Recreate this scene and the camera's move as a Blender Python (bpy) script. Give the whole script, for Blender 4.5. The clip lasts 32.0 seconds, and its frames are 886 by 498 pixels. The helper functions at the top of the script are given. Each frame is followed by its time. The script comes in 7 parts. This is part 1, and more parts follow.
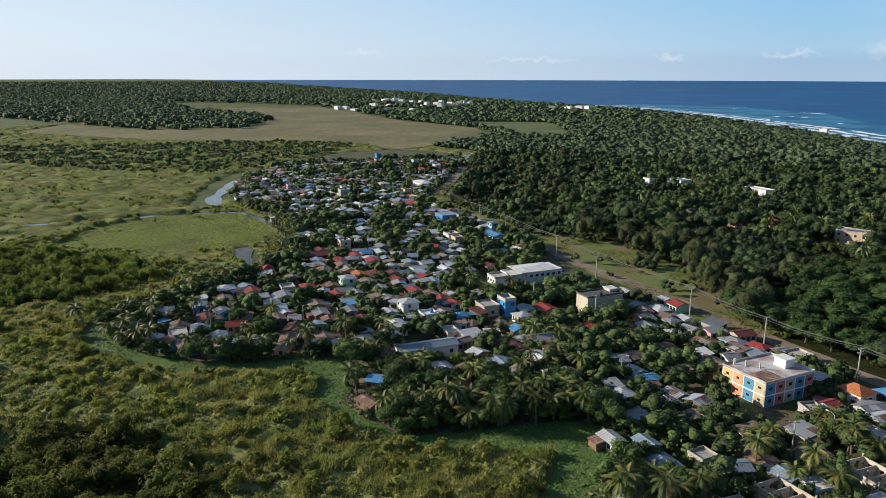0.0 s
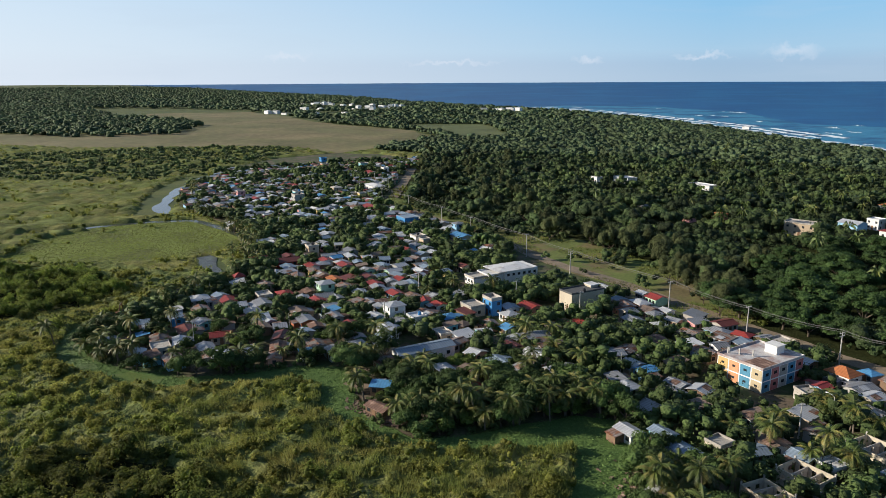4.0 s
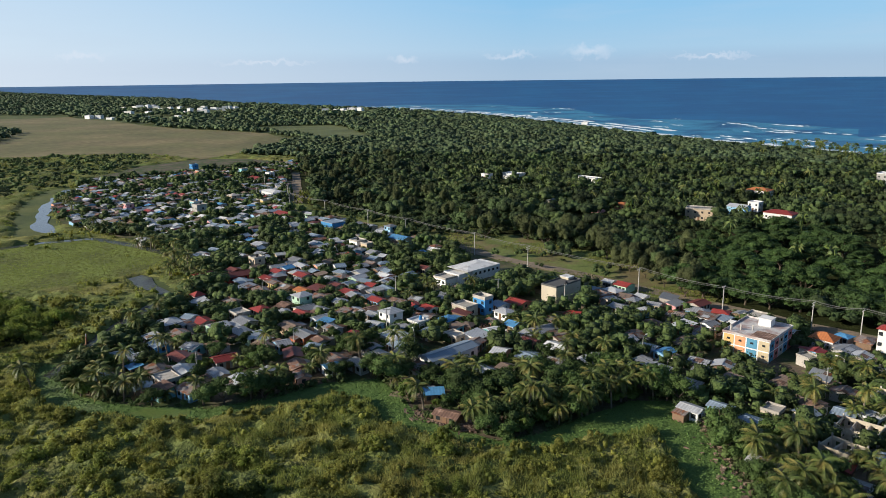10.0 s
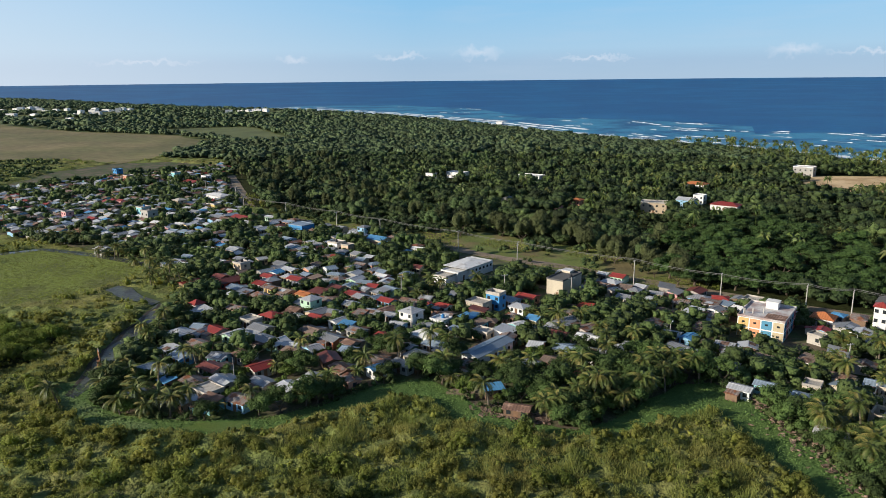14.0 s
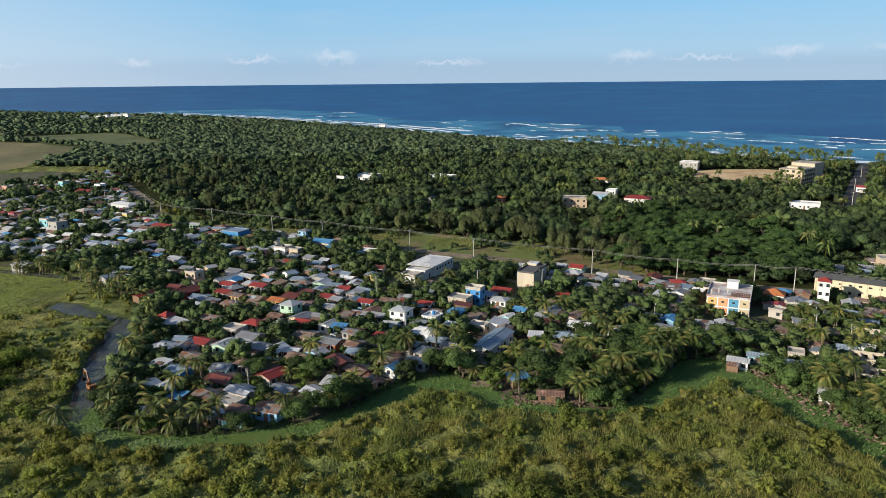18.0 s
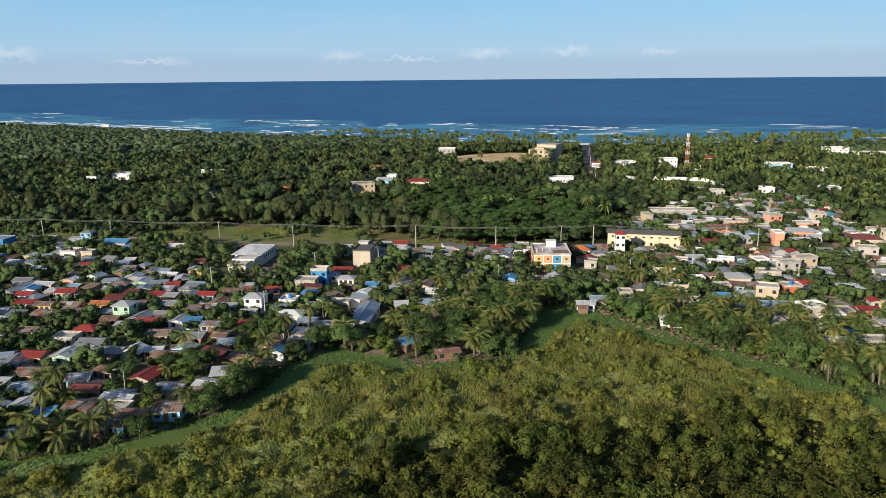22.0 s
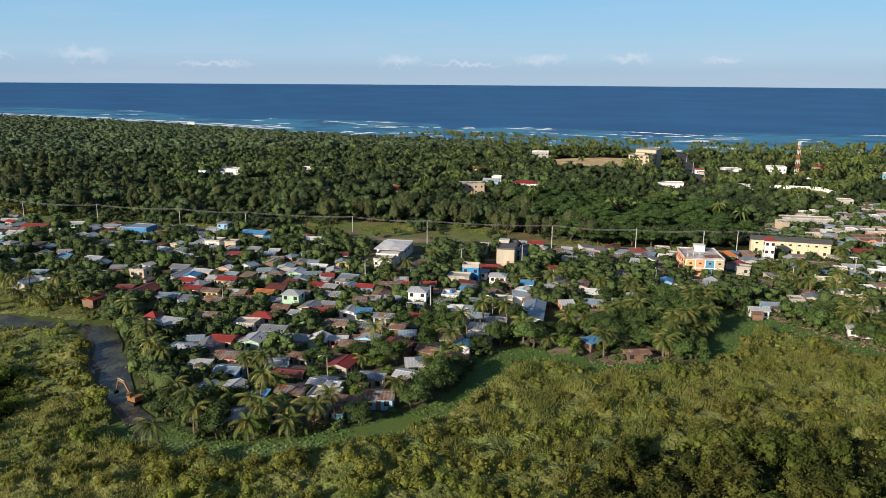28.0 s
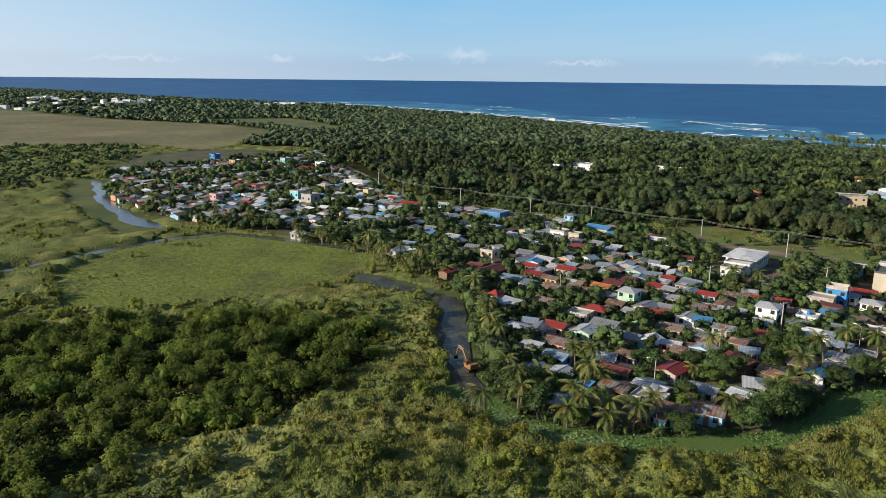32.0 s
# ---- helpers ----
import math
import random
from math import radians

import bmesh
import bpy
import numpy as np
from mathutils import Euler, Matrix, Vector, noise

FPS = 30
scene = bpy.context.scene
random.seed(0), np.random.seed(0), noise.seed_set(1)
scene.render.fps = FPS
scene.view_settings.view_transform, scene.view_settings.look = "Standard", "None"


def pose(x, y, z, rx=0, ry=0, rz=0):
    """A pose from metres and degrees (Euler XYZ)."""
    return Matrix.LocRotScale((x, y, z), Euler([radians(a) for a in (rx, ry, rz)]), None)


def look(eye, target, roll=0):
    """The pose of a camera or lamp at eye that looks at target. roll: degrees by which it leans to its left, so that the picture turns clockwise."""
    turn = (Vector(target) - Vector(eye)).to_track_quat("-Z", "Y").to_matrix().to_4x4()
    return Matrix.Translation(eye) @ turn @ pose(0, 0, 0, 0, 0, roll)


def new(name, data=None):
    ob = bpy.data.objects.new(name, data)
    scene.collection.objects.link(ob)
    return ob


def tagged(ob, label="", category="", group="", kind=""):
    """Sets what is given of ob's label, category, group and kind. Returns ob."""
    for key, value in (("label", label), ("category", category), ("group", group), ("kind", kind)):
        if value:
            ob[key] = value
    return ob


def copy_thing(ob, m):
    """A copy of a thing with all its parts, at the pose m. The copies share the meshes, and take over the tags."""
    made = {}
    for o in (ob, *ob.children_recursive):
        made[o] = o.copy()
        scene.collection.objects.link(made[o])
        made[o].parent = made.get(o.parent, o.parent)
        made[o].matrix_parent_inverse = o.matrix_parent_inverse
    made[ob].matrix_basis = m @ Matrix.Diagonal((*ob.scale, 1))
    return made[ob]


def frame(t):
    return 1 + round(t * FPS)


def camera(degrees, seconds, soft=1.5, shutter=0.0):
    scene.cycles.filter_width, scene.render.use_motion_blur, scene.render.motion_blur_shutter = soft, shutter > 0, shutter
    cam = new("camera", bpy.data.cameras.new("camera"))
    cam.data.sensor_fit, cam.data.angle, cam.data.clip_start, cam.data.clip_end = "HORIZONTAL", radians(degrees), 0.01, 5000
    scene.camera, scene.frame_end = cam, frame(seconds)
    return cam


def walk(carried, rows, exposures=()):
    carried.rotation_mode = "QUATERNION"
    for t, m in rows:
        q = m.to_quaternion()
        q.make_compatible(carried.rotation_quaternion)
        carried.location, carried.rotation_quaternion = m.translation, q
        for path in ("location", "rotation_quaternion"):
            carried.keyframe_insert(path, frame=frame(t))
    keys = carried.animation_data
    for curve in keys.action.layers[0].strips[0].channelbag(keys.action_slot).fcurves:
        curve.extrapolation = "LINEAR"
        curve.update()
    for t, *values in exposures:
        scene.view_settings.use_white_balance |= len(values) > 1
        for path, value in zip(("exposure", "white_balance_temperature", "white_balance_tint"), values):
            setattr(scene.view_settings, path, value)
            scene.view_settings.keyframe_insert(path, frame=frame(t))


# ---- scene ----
cam = camera(62.9, 32.0, soft=0.85)
PATH = [
    (0, (129.027, 39.726, 75.271), (127.927, 41.331, 74.806), 0.1),
    (1, (126.648, 38.911, 74.674), (125.56, 40.524, 74.212), 0.1),
    (2, (123.273, 37.177, 74.591), (122.221, 38.815, 74.129), -0.0),
    (3, (118.716, 34.445, 74.334), (117.717, 36.116, 73.876), -0.1),
    (5.5, (103.406, 26.398, 74.968), (102.586, 28.164, 74.509), -0.6),
    (6, (99.383, 24.762, 75.077), (98.604, 26.546, 74.618), -0.6),
    (7, (91.382, 21.183, 75.584), (90.68, 22.999, 75.123), -0.6),
    (8, (82.765, 17.73, 75.784), (82.138, 19.573, 75.323), -0.6),
    (9, (74.312, 14.655, 75.404), (73.747, 16.518, 74.945), -0.6),
    (10, (65.177, 12.483, 75.846), (64.68, 14.364, 75.384), -0.7),
    (11, (55.728, 9.244, 75.766), (55.302, 11.144, 75.306), -0.6),
    (12, (46.067, 7.532, 75.415), (45.713, 9.446, 74.955), -0.5),
    (13, (37.33, 6.156, 75.6), (37.043, 8.081, 75.138), -0.6),
    (14, (28.037, 4.807, 75.519), (27.819, 6.741, 75.056), -0.6),
    (16.5, (4.723, 3.196, 75.539), (4.681, 5.142, 75.077), -0.5),
    (17, (0.303, 3.461, 75.687), (0.295, 5.407, 75.225), -0.5),
    (18, (-9.91, 2.14, 74.179), (-9.756, 4.081, 73.723), -0.55),
    (19, (-19.277, 2.81, 73.003), (-18.93, 4.725, 72.541), -0.6),
    (20, (-28.684, 4.295, 71.215), (-28.153, 6.167, 70.752), -0.5),
    (21, (-38.207, 6.726, 69.029), (-37.502, 8.54, 68.568), -0.5),
    (22, (-47.232, 8.582, 67.329), (-46.369, 10.326, 66.867), -0.5),
    (23, (-56.367, 12.591, 65.338), (-55.354, 14.253, 64.877), -0.5),
    (24, (-64.672, 16.869, 64.886), (-63.645, 18.522, 64.425), -0.4),
    (24.5, (-68.617, 19.076, 64.792), (-67.588, 20.729, 64.334), -0.3),
    (26.5, (-76.776, 23.894, 64.736), (-75.786, 25.572, 64.287), 0.1),
    (27, (-77.127, 24.306, 64.681), (-76.194, 26.017, 64.232), 0.2),
    (28, (-77.052, 24.122, 64.499), (-76.316, 25.927, 64.051), 0.4),
    (29, (-76.441, 24.7, 63.672), (-75.942, 26.584, 63.224), 0.5),
    (30, (-76.058, 25.027, 63.388), (-75.804, 26.958, 62.934), 0.6),
    (31, (-75.881, 25.242, 62.501), (-75.876, 27.19, 62.046), 0.6),
    (32, (-76.02, 24.97, 62.989), (-76.197, 26.909, 62.531), 0.6),
]
walk(cam, [(t, look(e, g, r)) for t, e, g, r in PATH], [(0, 0.5, 5900, 9), (18, 0.5, 5920, 9), (27, 0.47, 6150, 11), (32, 0.5, 6000, 9)])

# ---- sky, sun ----
SUN_AZ = radians(248)          # compass bearing of the sun, from +y towards +x
SUN_EL = radians(20)
sun_dir = Vector((math.sin(SUN_AZ) * math.cos(SUN_EL), math.cos(SUN_AZ) * math.cos(SUN_EL), math.sin(SUN_EL)))

world = bpy.data.worlds.new("world")
scene.world = world
world.use_nodes = True
wt = world.node_tree
wt.nodes.clear()


def wn(kind, **kw):
    n = wt.nodes.new(kind)
    for k, v in kw.items():
        n.inputs[k].default_value = v
    return n


w_out = wt.nodes.new("ShaderNodeOutputWorld")
w_bg = wn("ShaderNodeBackground", Strength=0.0723)
sky = wt.nodes.new("ShaderNodeTexSky")
sky.sky_type, sky.sun_disc = "NISHITA", False
sky.sun_elevation, sky.sun_rotation = SUN_EL, SUN_AZ
sky.air_density, sky.dust_density, sky.ozone_density, sky.altitude = 1.0, 0.4, 1.5, 75
w_tc = wt.nodes.new("ShaderNodeTexCoord")
# thin cloud veils and a low bank of small clouds, by direction
w_map = wn("ShaderNodeMapping", Scale=(3.0, 3.0, 26.0))
wt.links.new(w_tc.outputs["Generated"], w_map.inputs["Vector"])
w_noise = wn("ShaderNodeTexNoise", Scale=1.6, Detail=7.0, Roughness=0.58)
wt.links.new(w_map.outputs[0], w_noise.inputs["Vector"])
w_veil = wn("ShaderNodeMapRange")
w_veil.inputs["From Min"].default_value, w_veil.inputs["From Max"].default_value = 0.52, 0.9
w_veil.inputs["To Max"].default_value = 0.3
wt.links.new(w_noise.outputs["Fac"], w_veil.inputs["Value"])
w_puffn = wn("ShaderNodeTexNoise", Scale=60.0, Detail=6.0, Roughness=0.6)
wt.links.new(w_tc.outputs["Generated"], w_puffn.inputs["Vector"])
w_warp = wt.nodes.new("ShaderNodeVectorMath")
w_warp.operation = "MULTIPLY_ADD"
wt.links.new(w_puffn.outputs["Color"], w_warp.inputs[0])
w_warp.inputs[1].default_value = (0.034, 0.034, 0.034)
w_off = wt.nodes.new("ShaderNodeVectorMath")
w_off.operation = "SUBTRACT"
wt.links.new(w_tc.outputs["Generated"], w_off.inputs[0])
w_off.inputs[1].default_value = (0.017, 0.017, 0.017)
wt.links.new(w_off.outputs[0], w_warp.inputs[2])
cloud_sum = None
for bearing, height, wide, tall in ((-3.6, 1.75, 0.030, 0.0075), (-17.6, 1.3, 0.018, 0.005), (18.8, 1.55, 0.028, 0.008),
                                    (-40.4, 1.7, 0.030, 0.004), (29.6, 1.7, 0.032, 0.007), (36.0, 1.75, 0.028, 0.006),
                                    (-9.5, 1.45, 0.035, 0.004), (42.5, 1.7, 0.025, 0.005), (24.0, 1.3, 0.05, 0.003),
                                    (5.0, 1.3, 0.05, 0.003), (-28.0, 1.2, 0.06, 0.003)):
    b, e = radians(bearing), radians(height)
    sub = wt.nodes.new("ShaderNodeVectorMath")
    sub.operation = "SUBTRACT"
    sub.inputs[1].default_value = (math.sin(b) * math.cos(e), math.cos(b) * math.cos(e), math.sin(e))
    wt.links.new(w_warp.outputs[0], sub.inputs[0])
    mul = wt.nodes.new("ShaderNodeVectorMath")
    mul.operation = "MULTIPLY"
    mul.inputs[1].default_value = (1 / wide, 1 / wide, 1 / tall)
    wt.links.new(sub.outputs[0], mul.inputs[0])
    ln = wt.nodes.new("ShaderNodeVectorMath")
    ln.operation = "LENGTH"
    wt.links.new(mul.outputs[0], ln.inputs[0])
    mr = wn("ShaderNodeMapRange")
    mr.inputs["From Min"].default_value, mr.inputs["From Max"].default_value = 1.25, -0.2
    wt.links.new(ln.outputs["Value"], mr.inputs["Value"])
    if cloud_sum is None:
        cloud_sum = mr.outputs[0]
    else:
        mx = wt.nodes.new("ShaderNodeMath")
        mx.operation = "MAXIMUM"
        wt.links.new(cloud_sum, mx.inputs[0])
        wt.links.new(mr.outputs[0], mx.inputs[1])
        cloud_sum = mx.outputs[0]
w_sc = wt.nodes.new("ShaderNodeMath")
w_sc.operation = "MULTIPLY"
w_sc.inputs[1].default_value = 0.6
wt.links.new(cloud_sum, w_sc.inputs[0])
w_mixa = wt.nodes.new("ShaderNodeMix")
w_mixa.data_type = "RGBA"
w_mixa.inputs["B"].default_value = (5.6, 6.3, 7.0, 1)
wt.links.new(w_veil.outputs[0], w_mixa.inputs["Factor"])
# haze: pale low down, clearer blue above, whiter towards the sun
w_sep = wt.nodes.new("ShaderNodeSeparateXYZ")
wt.links.new(w_tc.outputs["Generated"], w_sep.inputs[0])
w_ramp = wt.nodes.new("ShaderNodeValToRGB")
w_ramp.color_ramp.elements[0].position, w_ramp.color_ramp.elements[0].color = 0.0, (0.46, 0.59, 0.71, 1)
w_ramp.color_ramp.elements[1].position, w_ramp.color_ramp.elements[1].color = 0.45, (0.035, 0.095, 0.23, 1)
w_mid = w_ramp.color_ramp.elements.new(0.035)
w_mid.color = (0.44, 0.64, 0.80, 1)
for w_pos, w_col in ((0.018, (0.42, 0.57, 0.72, 1)), (0.10, (0.30, 0.60, 0.86, 1)), (0.20, (0.12, 0.27, 0.52, 1))):
    w_ramp.color_ramp.elements.new(w_pos).color = w_col
wt.links.new(w_sep.outputs["Z"], w_ramp.inputs[0])
w_side = wn("ShaderNodeMapRange")
w_side.inputs["From Min"].default_value, w_side.inputs["From Max"].default_value = -0.15, -0.98
w_side.inputs["To Max"].default_value = 0.85
wt.links.new(w_sep.outputs["X"], w_side.inputs["Value"])
w_warm = wt.nodes.new("ShaderNodeMix")
w_warm.data_type = "RGBA"
w_warm.inputs["B"].default_value = (0.93, 0.94, 0.95, 1)
wt.links.new(w_side.outputs[0], w_warm.inputs["Factor"])
wt.links.new(w_ramp.outputs[0], w_warm.inputs["A"])
w_ten = wt.nodes.new("ShaderNodeVectorMath")
w_ten.operation = "SCALE"
w_ten.inputs["Scale"].default_value = 9.3
wt.links.new(w_warm.outputs["Result"], w_ten.inputs[0])
w_hz = wn("ShaderNodeMapRange")
w_hz.inputs["From Min"].default_value, w_hz.inputs["From Max"].default_value = 0.0, 0.75
w_hz.inputs["To Min"].default_value, w_hz.inputs["To Max"].default_value = 0.95, 0.0
wt.links.new(w_sep.outputs["Z"], w_hz.inputs["Value"])
w_mixh = wt.nodes.new("ShaderNodeMix")
w_mixh.data_type = "RGBA"
wt.links.new(w_hz.outputs[0], w_mixh.inputs["Factor"])
wt.links.new(sky.outputs[0], w_mixh.inputs["A"])
wt.links.new(w_ten.outputs[0], w_mixh.inputs["B"])
wt.links.new(w_mixh.outputs["Result"], w_mixa.inputs["A"])
w_mixb = wt.nodes.new("ShaderNodeMix")
w_mixb.data_type = "RGBA"
w_mixb.inputs["B"].default_value = (8.0, 8.0, 8.2, 1)
wt.links.new(w_sc.outputs[0], w_mixb.inputs["Factor"])
wt.links.new(w_mixa.outputs["Result"], w_mixb.inputs["A"])
wt.links.new(w_mixb.outputs["Result"], w_bg.inputs["Color"])
wt.links.new(w_bg.outputs[0], w_out.inputs[0])

sun = new("sun", bpy.data.lights.new("sun", "SUN"))
sun.data.energy, sun.data.angle, sun.data.color = 5.0, radians(0.6), (1.0, 0.85, 0.64)
sun.matrix_world = look(sun_dir * 500, (0, 0, 0))

# ---- materials ----
MATS = {}


def material(name, base, rough=0.85, metal=0.0, vary=0.25, scale=0.6, fine=6.0, bump=0.15, second=None, second_amount=0.5,
             second_scale=0.25, per_object=0.0, per_island=0.0, stripes=0.0, stripe_axis="X", translucent=0.0, spec=0.3, streak=1.0, crown=0.0, depth=0.2):
    """A surface with stains at one scale, grain at a finer one, and where asked a second colour in patches."""
    m = bpy.data.materials.new(name)
    m.use_nodes = True
    nt = m.node_tree
    N, L = nt.nodes, nt.links
    bsdf = N["Principled BSDF"]
    bsdf.inputs["Roughness"].default_value = rough
    bsdf.inputs["Metallic"].default_value = metal
    bsdf.inputs["Specular IOR Level"].default_value = spec
    tc = N.new("ShaderNodeTexCoord")
    vec = tc.outputs["Object"]
    if streak != 1.0:
        mp = N.new("ShaderNodeMapping")
        mp.inputs["Scale"].default_value = (1.0, 1.0, streak)
        L.new(vec, mp.inputs["Vector"])
        vec = mp.outputs[0]
    col = None
    n1 = N.new("ShaderNodeTexNoise")
    n1.inputs["Scale"].default_value, n1.inputs["Detail"].default_value = scale, 5.0
    L.new(vec, n1.inputs["Vector"])
    n2 = N.new("ShaderNodeTexNoise")
    n2.inputs["Scale"].default_value, n2.inputs["Detail"].default_value = fine, 3.0
    L.new(vec, n2.inputs["Vector"])
    add = N.new("ShaderNodeMath")
    add.operation = "ADD"
    L.new(n1.outputs["Fac"], add.inputs[0])
    L.new(n2.outputs["Fac"], add.inputs[1])
    mr = N.new("ShaderNodeMapRange")
    mr.inputs["From Min"].default_value, mr.inputs["From Max"].default_value = 0.65, 1.35
    mr.inputs["To Min"].default_value, mr.inputs["To Max"].default_value = 1 - vary, 1 + vary
    L.new(add.outputs[0], mr.inputs["Value"])
    bright = mr.outputs[0]
    if per_object or per_island:
        if per_object:
            oi = N.new("ShaderNodeObjectInfo")
            rnd, amount = oi.outputs["Random"], per_object
        else:
            ge = N.new("ShaderNodeNewGeometry")
            rnd, amount = ge.outputs["Random Per Island"], per_island
        r2 = N.new("ShaderNodeMapRange")
        r2.inputs["To Min"].default_value, r2.inputs["To Max"].default_value = 1 - amount, 1 + amount
        L.new(rnd, r2.inputs["Value"])
        mu = N.new("ShaderNodeMath")
        mu.operation = "MULTIPLY"
        L.new(bright, mu.inputs[0])
        L.new(r2.outputs[0], mu.inputs[1])
        bright = mu.outputs[0]
    if crown:
        at = N.new("ShaderNodeAttribute")
        at.attribute_name = "tone"
        r3 = N.new("ShaderNodeMapRange")
        r3.inputs["To Min"].default_value, r3.inputs["To Max"].default_value = 1 - crown, 1 + crown
        L.new(at.outputs["Fac"], r3.inputs["Value"])
        mu3 = N.new("ShaderNodeMath")
        mu3.operation = "MULTIPLY"
        L.new(bright, mu3.inputs[0])
        L.new(r3.outputs[0], mu3.inputs[1])
        bright = mu3.outputs[0]
    rgb = N.new("ShaderNodeRGB")
    rgb.outputs[0].default_value = (*base, 1)
    col = rgb.outputs[0]
    if second:
        n3 = N.new("ShaderNodeTexNoise")
        n3.inputs["Scale"].default_value, n3.inputs["Detail"].default_value = second_scale, 6.0
        n3.inputs["Roughness"].default_value = 0.65
        L.new(vec, n3.inputs["Vector"])
        m3 = N.new("ShaderNodeMapRange")
        c = 0.5 + (0.5 - second_amount) * 0.35
        m3.inputs["From Min"].default_value, m3.inputs["From Max"].default_value = c - 0.07, c + 0.07
        L.new(n3.outputs["Fac"], m3.inputs["Value"])
        mix = N.new("ShaderNodeMix")
        mix.data_type = "RGBA"
        mix.inputs["B"].default_value = (*second, 1)
        L.new(col, mix.inputs["A"])
        L.new(m3.outputs[0], mix.inputs["Factor"])
        col = mix.outputs["Result"]
    if stripes:
        wv = N.new("ShaderNodeTexWave")
        wv.wave_type, wv.bands_direction, wv.wave_profile = "BANDS", stripe_axis, "SIN"
        wv.inputs["Scale"].default_value, wv.inputs["Distortion"].default_value = 0.42, 0.6
        L.new(tc.outputs["Object"], wv.inputs["Vector"])
        ms = N.new("ShaderNodeMapRange")
        ms.inputs["To Min"].default_value, ms.inputs["To Max"].default_value = 1 - stripes, 1 + stripes * 0.4
        L.new(wv.outputs["Fac"], ms.inputs["Value"])
        mu2 = N.new("ShaderNodeMath")
        mu2.operation = "MULTIPLY"
        L.new(bright, mu2.inputs[0])
        L.new(ms.outputs[0], mu2.inputs[1])
        bright = mu2.outputs[0]
    hsv = N.new("ShaderNodeHueSaturation")
    L.new(col, hsv.inputs["Color"])
    L.new(bright, hsv.inputs["Value"])
    L.new(hsv.outputs[0], bsdf.inputs["Base Color"])
    if bump:
        bp = N.new("ShaderNodeBump")
        bp.inputs["Strength"].default_value, bp.inputs["Distance"].default_value = bump, depth
        L.new(n2.outputs["Fac"], bp.inputs["Height"])
        L.new(bp.outputs[0], bsdf.inputs["Normal"])
    if translucent:
        tr = N.new("ShaderNodeBsdfTranslucent")
        L.new(hsv.outputs[0], tr.inputs["Color"])
        ms2 = N.new("ShaderNodeMixShader")
        ms2.inputs[0].default_value = translucent
        L.new(bsdf.outputs[0], ms2.inputs[1])
        L.new(tr.outputs[0], ms2.inputs[2])
        L.new(ms2.outputs[0], N["Material Output"].inputs["Surface"])
    MATS[name] = m
    return m


# ground
material("marsh", (0.098, 0.112, 0.027), vary=0.35, scale=0.05, fine=0.9, bump=0.4, second=(0.060, 0.083, 0.020), second_scale=0.03)
material("meadow", (0.176, 0.215, 0.041), vary=0.45, scale=0.05, fine=0.5, bump=0.3, second=(0.115, 0.127, 0.037), second_amount=0.35, second_scale=0.04)
material("glade", (0.120, 0.138, 0.048), vary=0.35, scale=0.02, fine=0.2, bump=0.3, second=(0.085, 0.105, 0.036), second_scale=0.015)
material("dry_field", (0.190, 0.155, 0.074), vary=0.4, scale=0.012, fine=0.12, bump=0.2, second=(0.135, 0.128, 0.050), second_amount=0.55, second_scale=0.007)
material("clearing", (0.160, 0.130, 0.060), vary=0.3, scale=0.08, fine=0.8, bump=0.3, second=(0.130, 0.160, 0.040), second_amount=0.62, second_scale=0.05)
material("village_dirt", (0.125, 0.097, 0.068), vary=0.35, scale=0.15, fine=1.2, bump=0.3, second=(0.055, 0.075, 0.022), second_amount=0.55, second_scale=0.09)
# soil and litter under plants, with the shade there painted in as near-black
material("shaded_floor", (0.030, 0.036, 0.013), rough=1.0, spec=0.05, vary=0.5, scale=0.3, fine=1.6, bump=1.0, depth=0.5)
material("grass", (0.221, 0.262, 0.050), rough=0.7, vary=0.3, scale=0.06, fine=0.5, bump=0, second=(0.135, 0.148, 0.041), second_scale=0.05, per_island=0.25, translucent=0.3)
material("hyacinth", (0.111, 0.182, 0.043), vary=0.3, scale=0.12, fine=1.6, bump=0.6, second=(0.081, 0.140, 0.034), second_scale=0.12)
material("duckweed", (0.110, 0.155, 0.036), rough=0.6, vary=0.3, scale=0.3, fine=3.0, bump=0.5, second=(0.080, 0.125, 0.026), second_scale=0.3)
material("pale_weed", (0.165, 0.230, 0.085), vary=0.3, scale=0.2, fine=2.5, bump=0.5, second=(0.115, 0.180, 0.052), second_scale=0.2)
material("road_dirt", (0.26, 0.20, 0.14), vary=0.25, scale=0.2, fine=1.5, bump=0.2, second=(0.18, 0.15, 0.11), second_scale=0.12)
material("asphalt", (0.06, 0.058, 0.056), vary=0.25, scale=0.2, fine=2.0, bump=0.1)
material("sand", (0.60, 0.45, 0.26), vary=0.15, scale=0.06, fine=0.6, bump=0.3, second=(0.42, 0.29, 0.15), second_scale=0.05)
# dug mud, darkened by the painted shadow of the bank slope
material("mud", (0.045, 0.035, 0.026), rough=0.6, vary=0.35, scale=0.2, fine=1.5, bump=0.5)
material("rubble", (0.24, 0.17, 0.13), vary=0.5, scale=0.6, fine=3.0, bump=0.6, second=(0.12, 0.08, 0.06), second_scale=0.5)
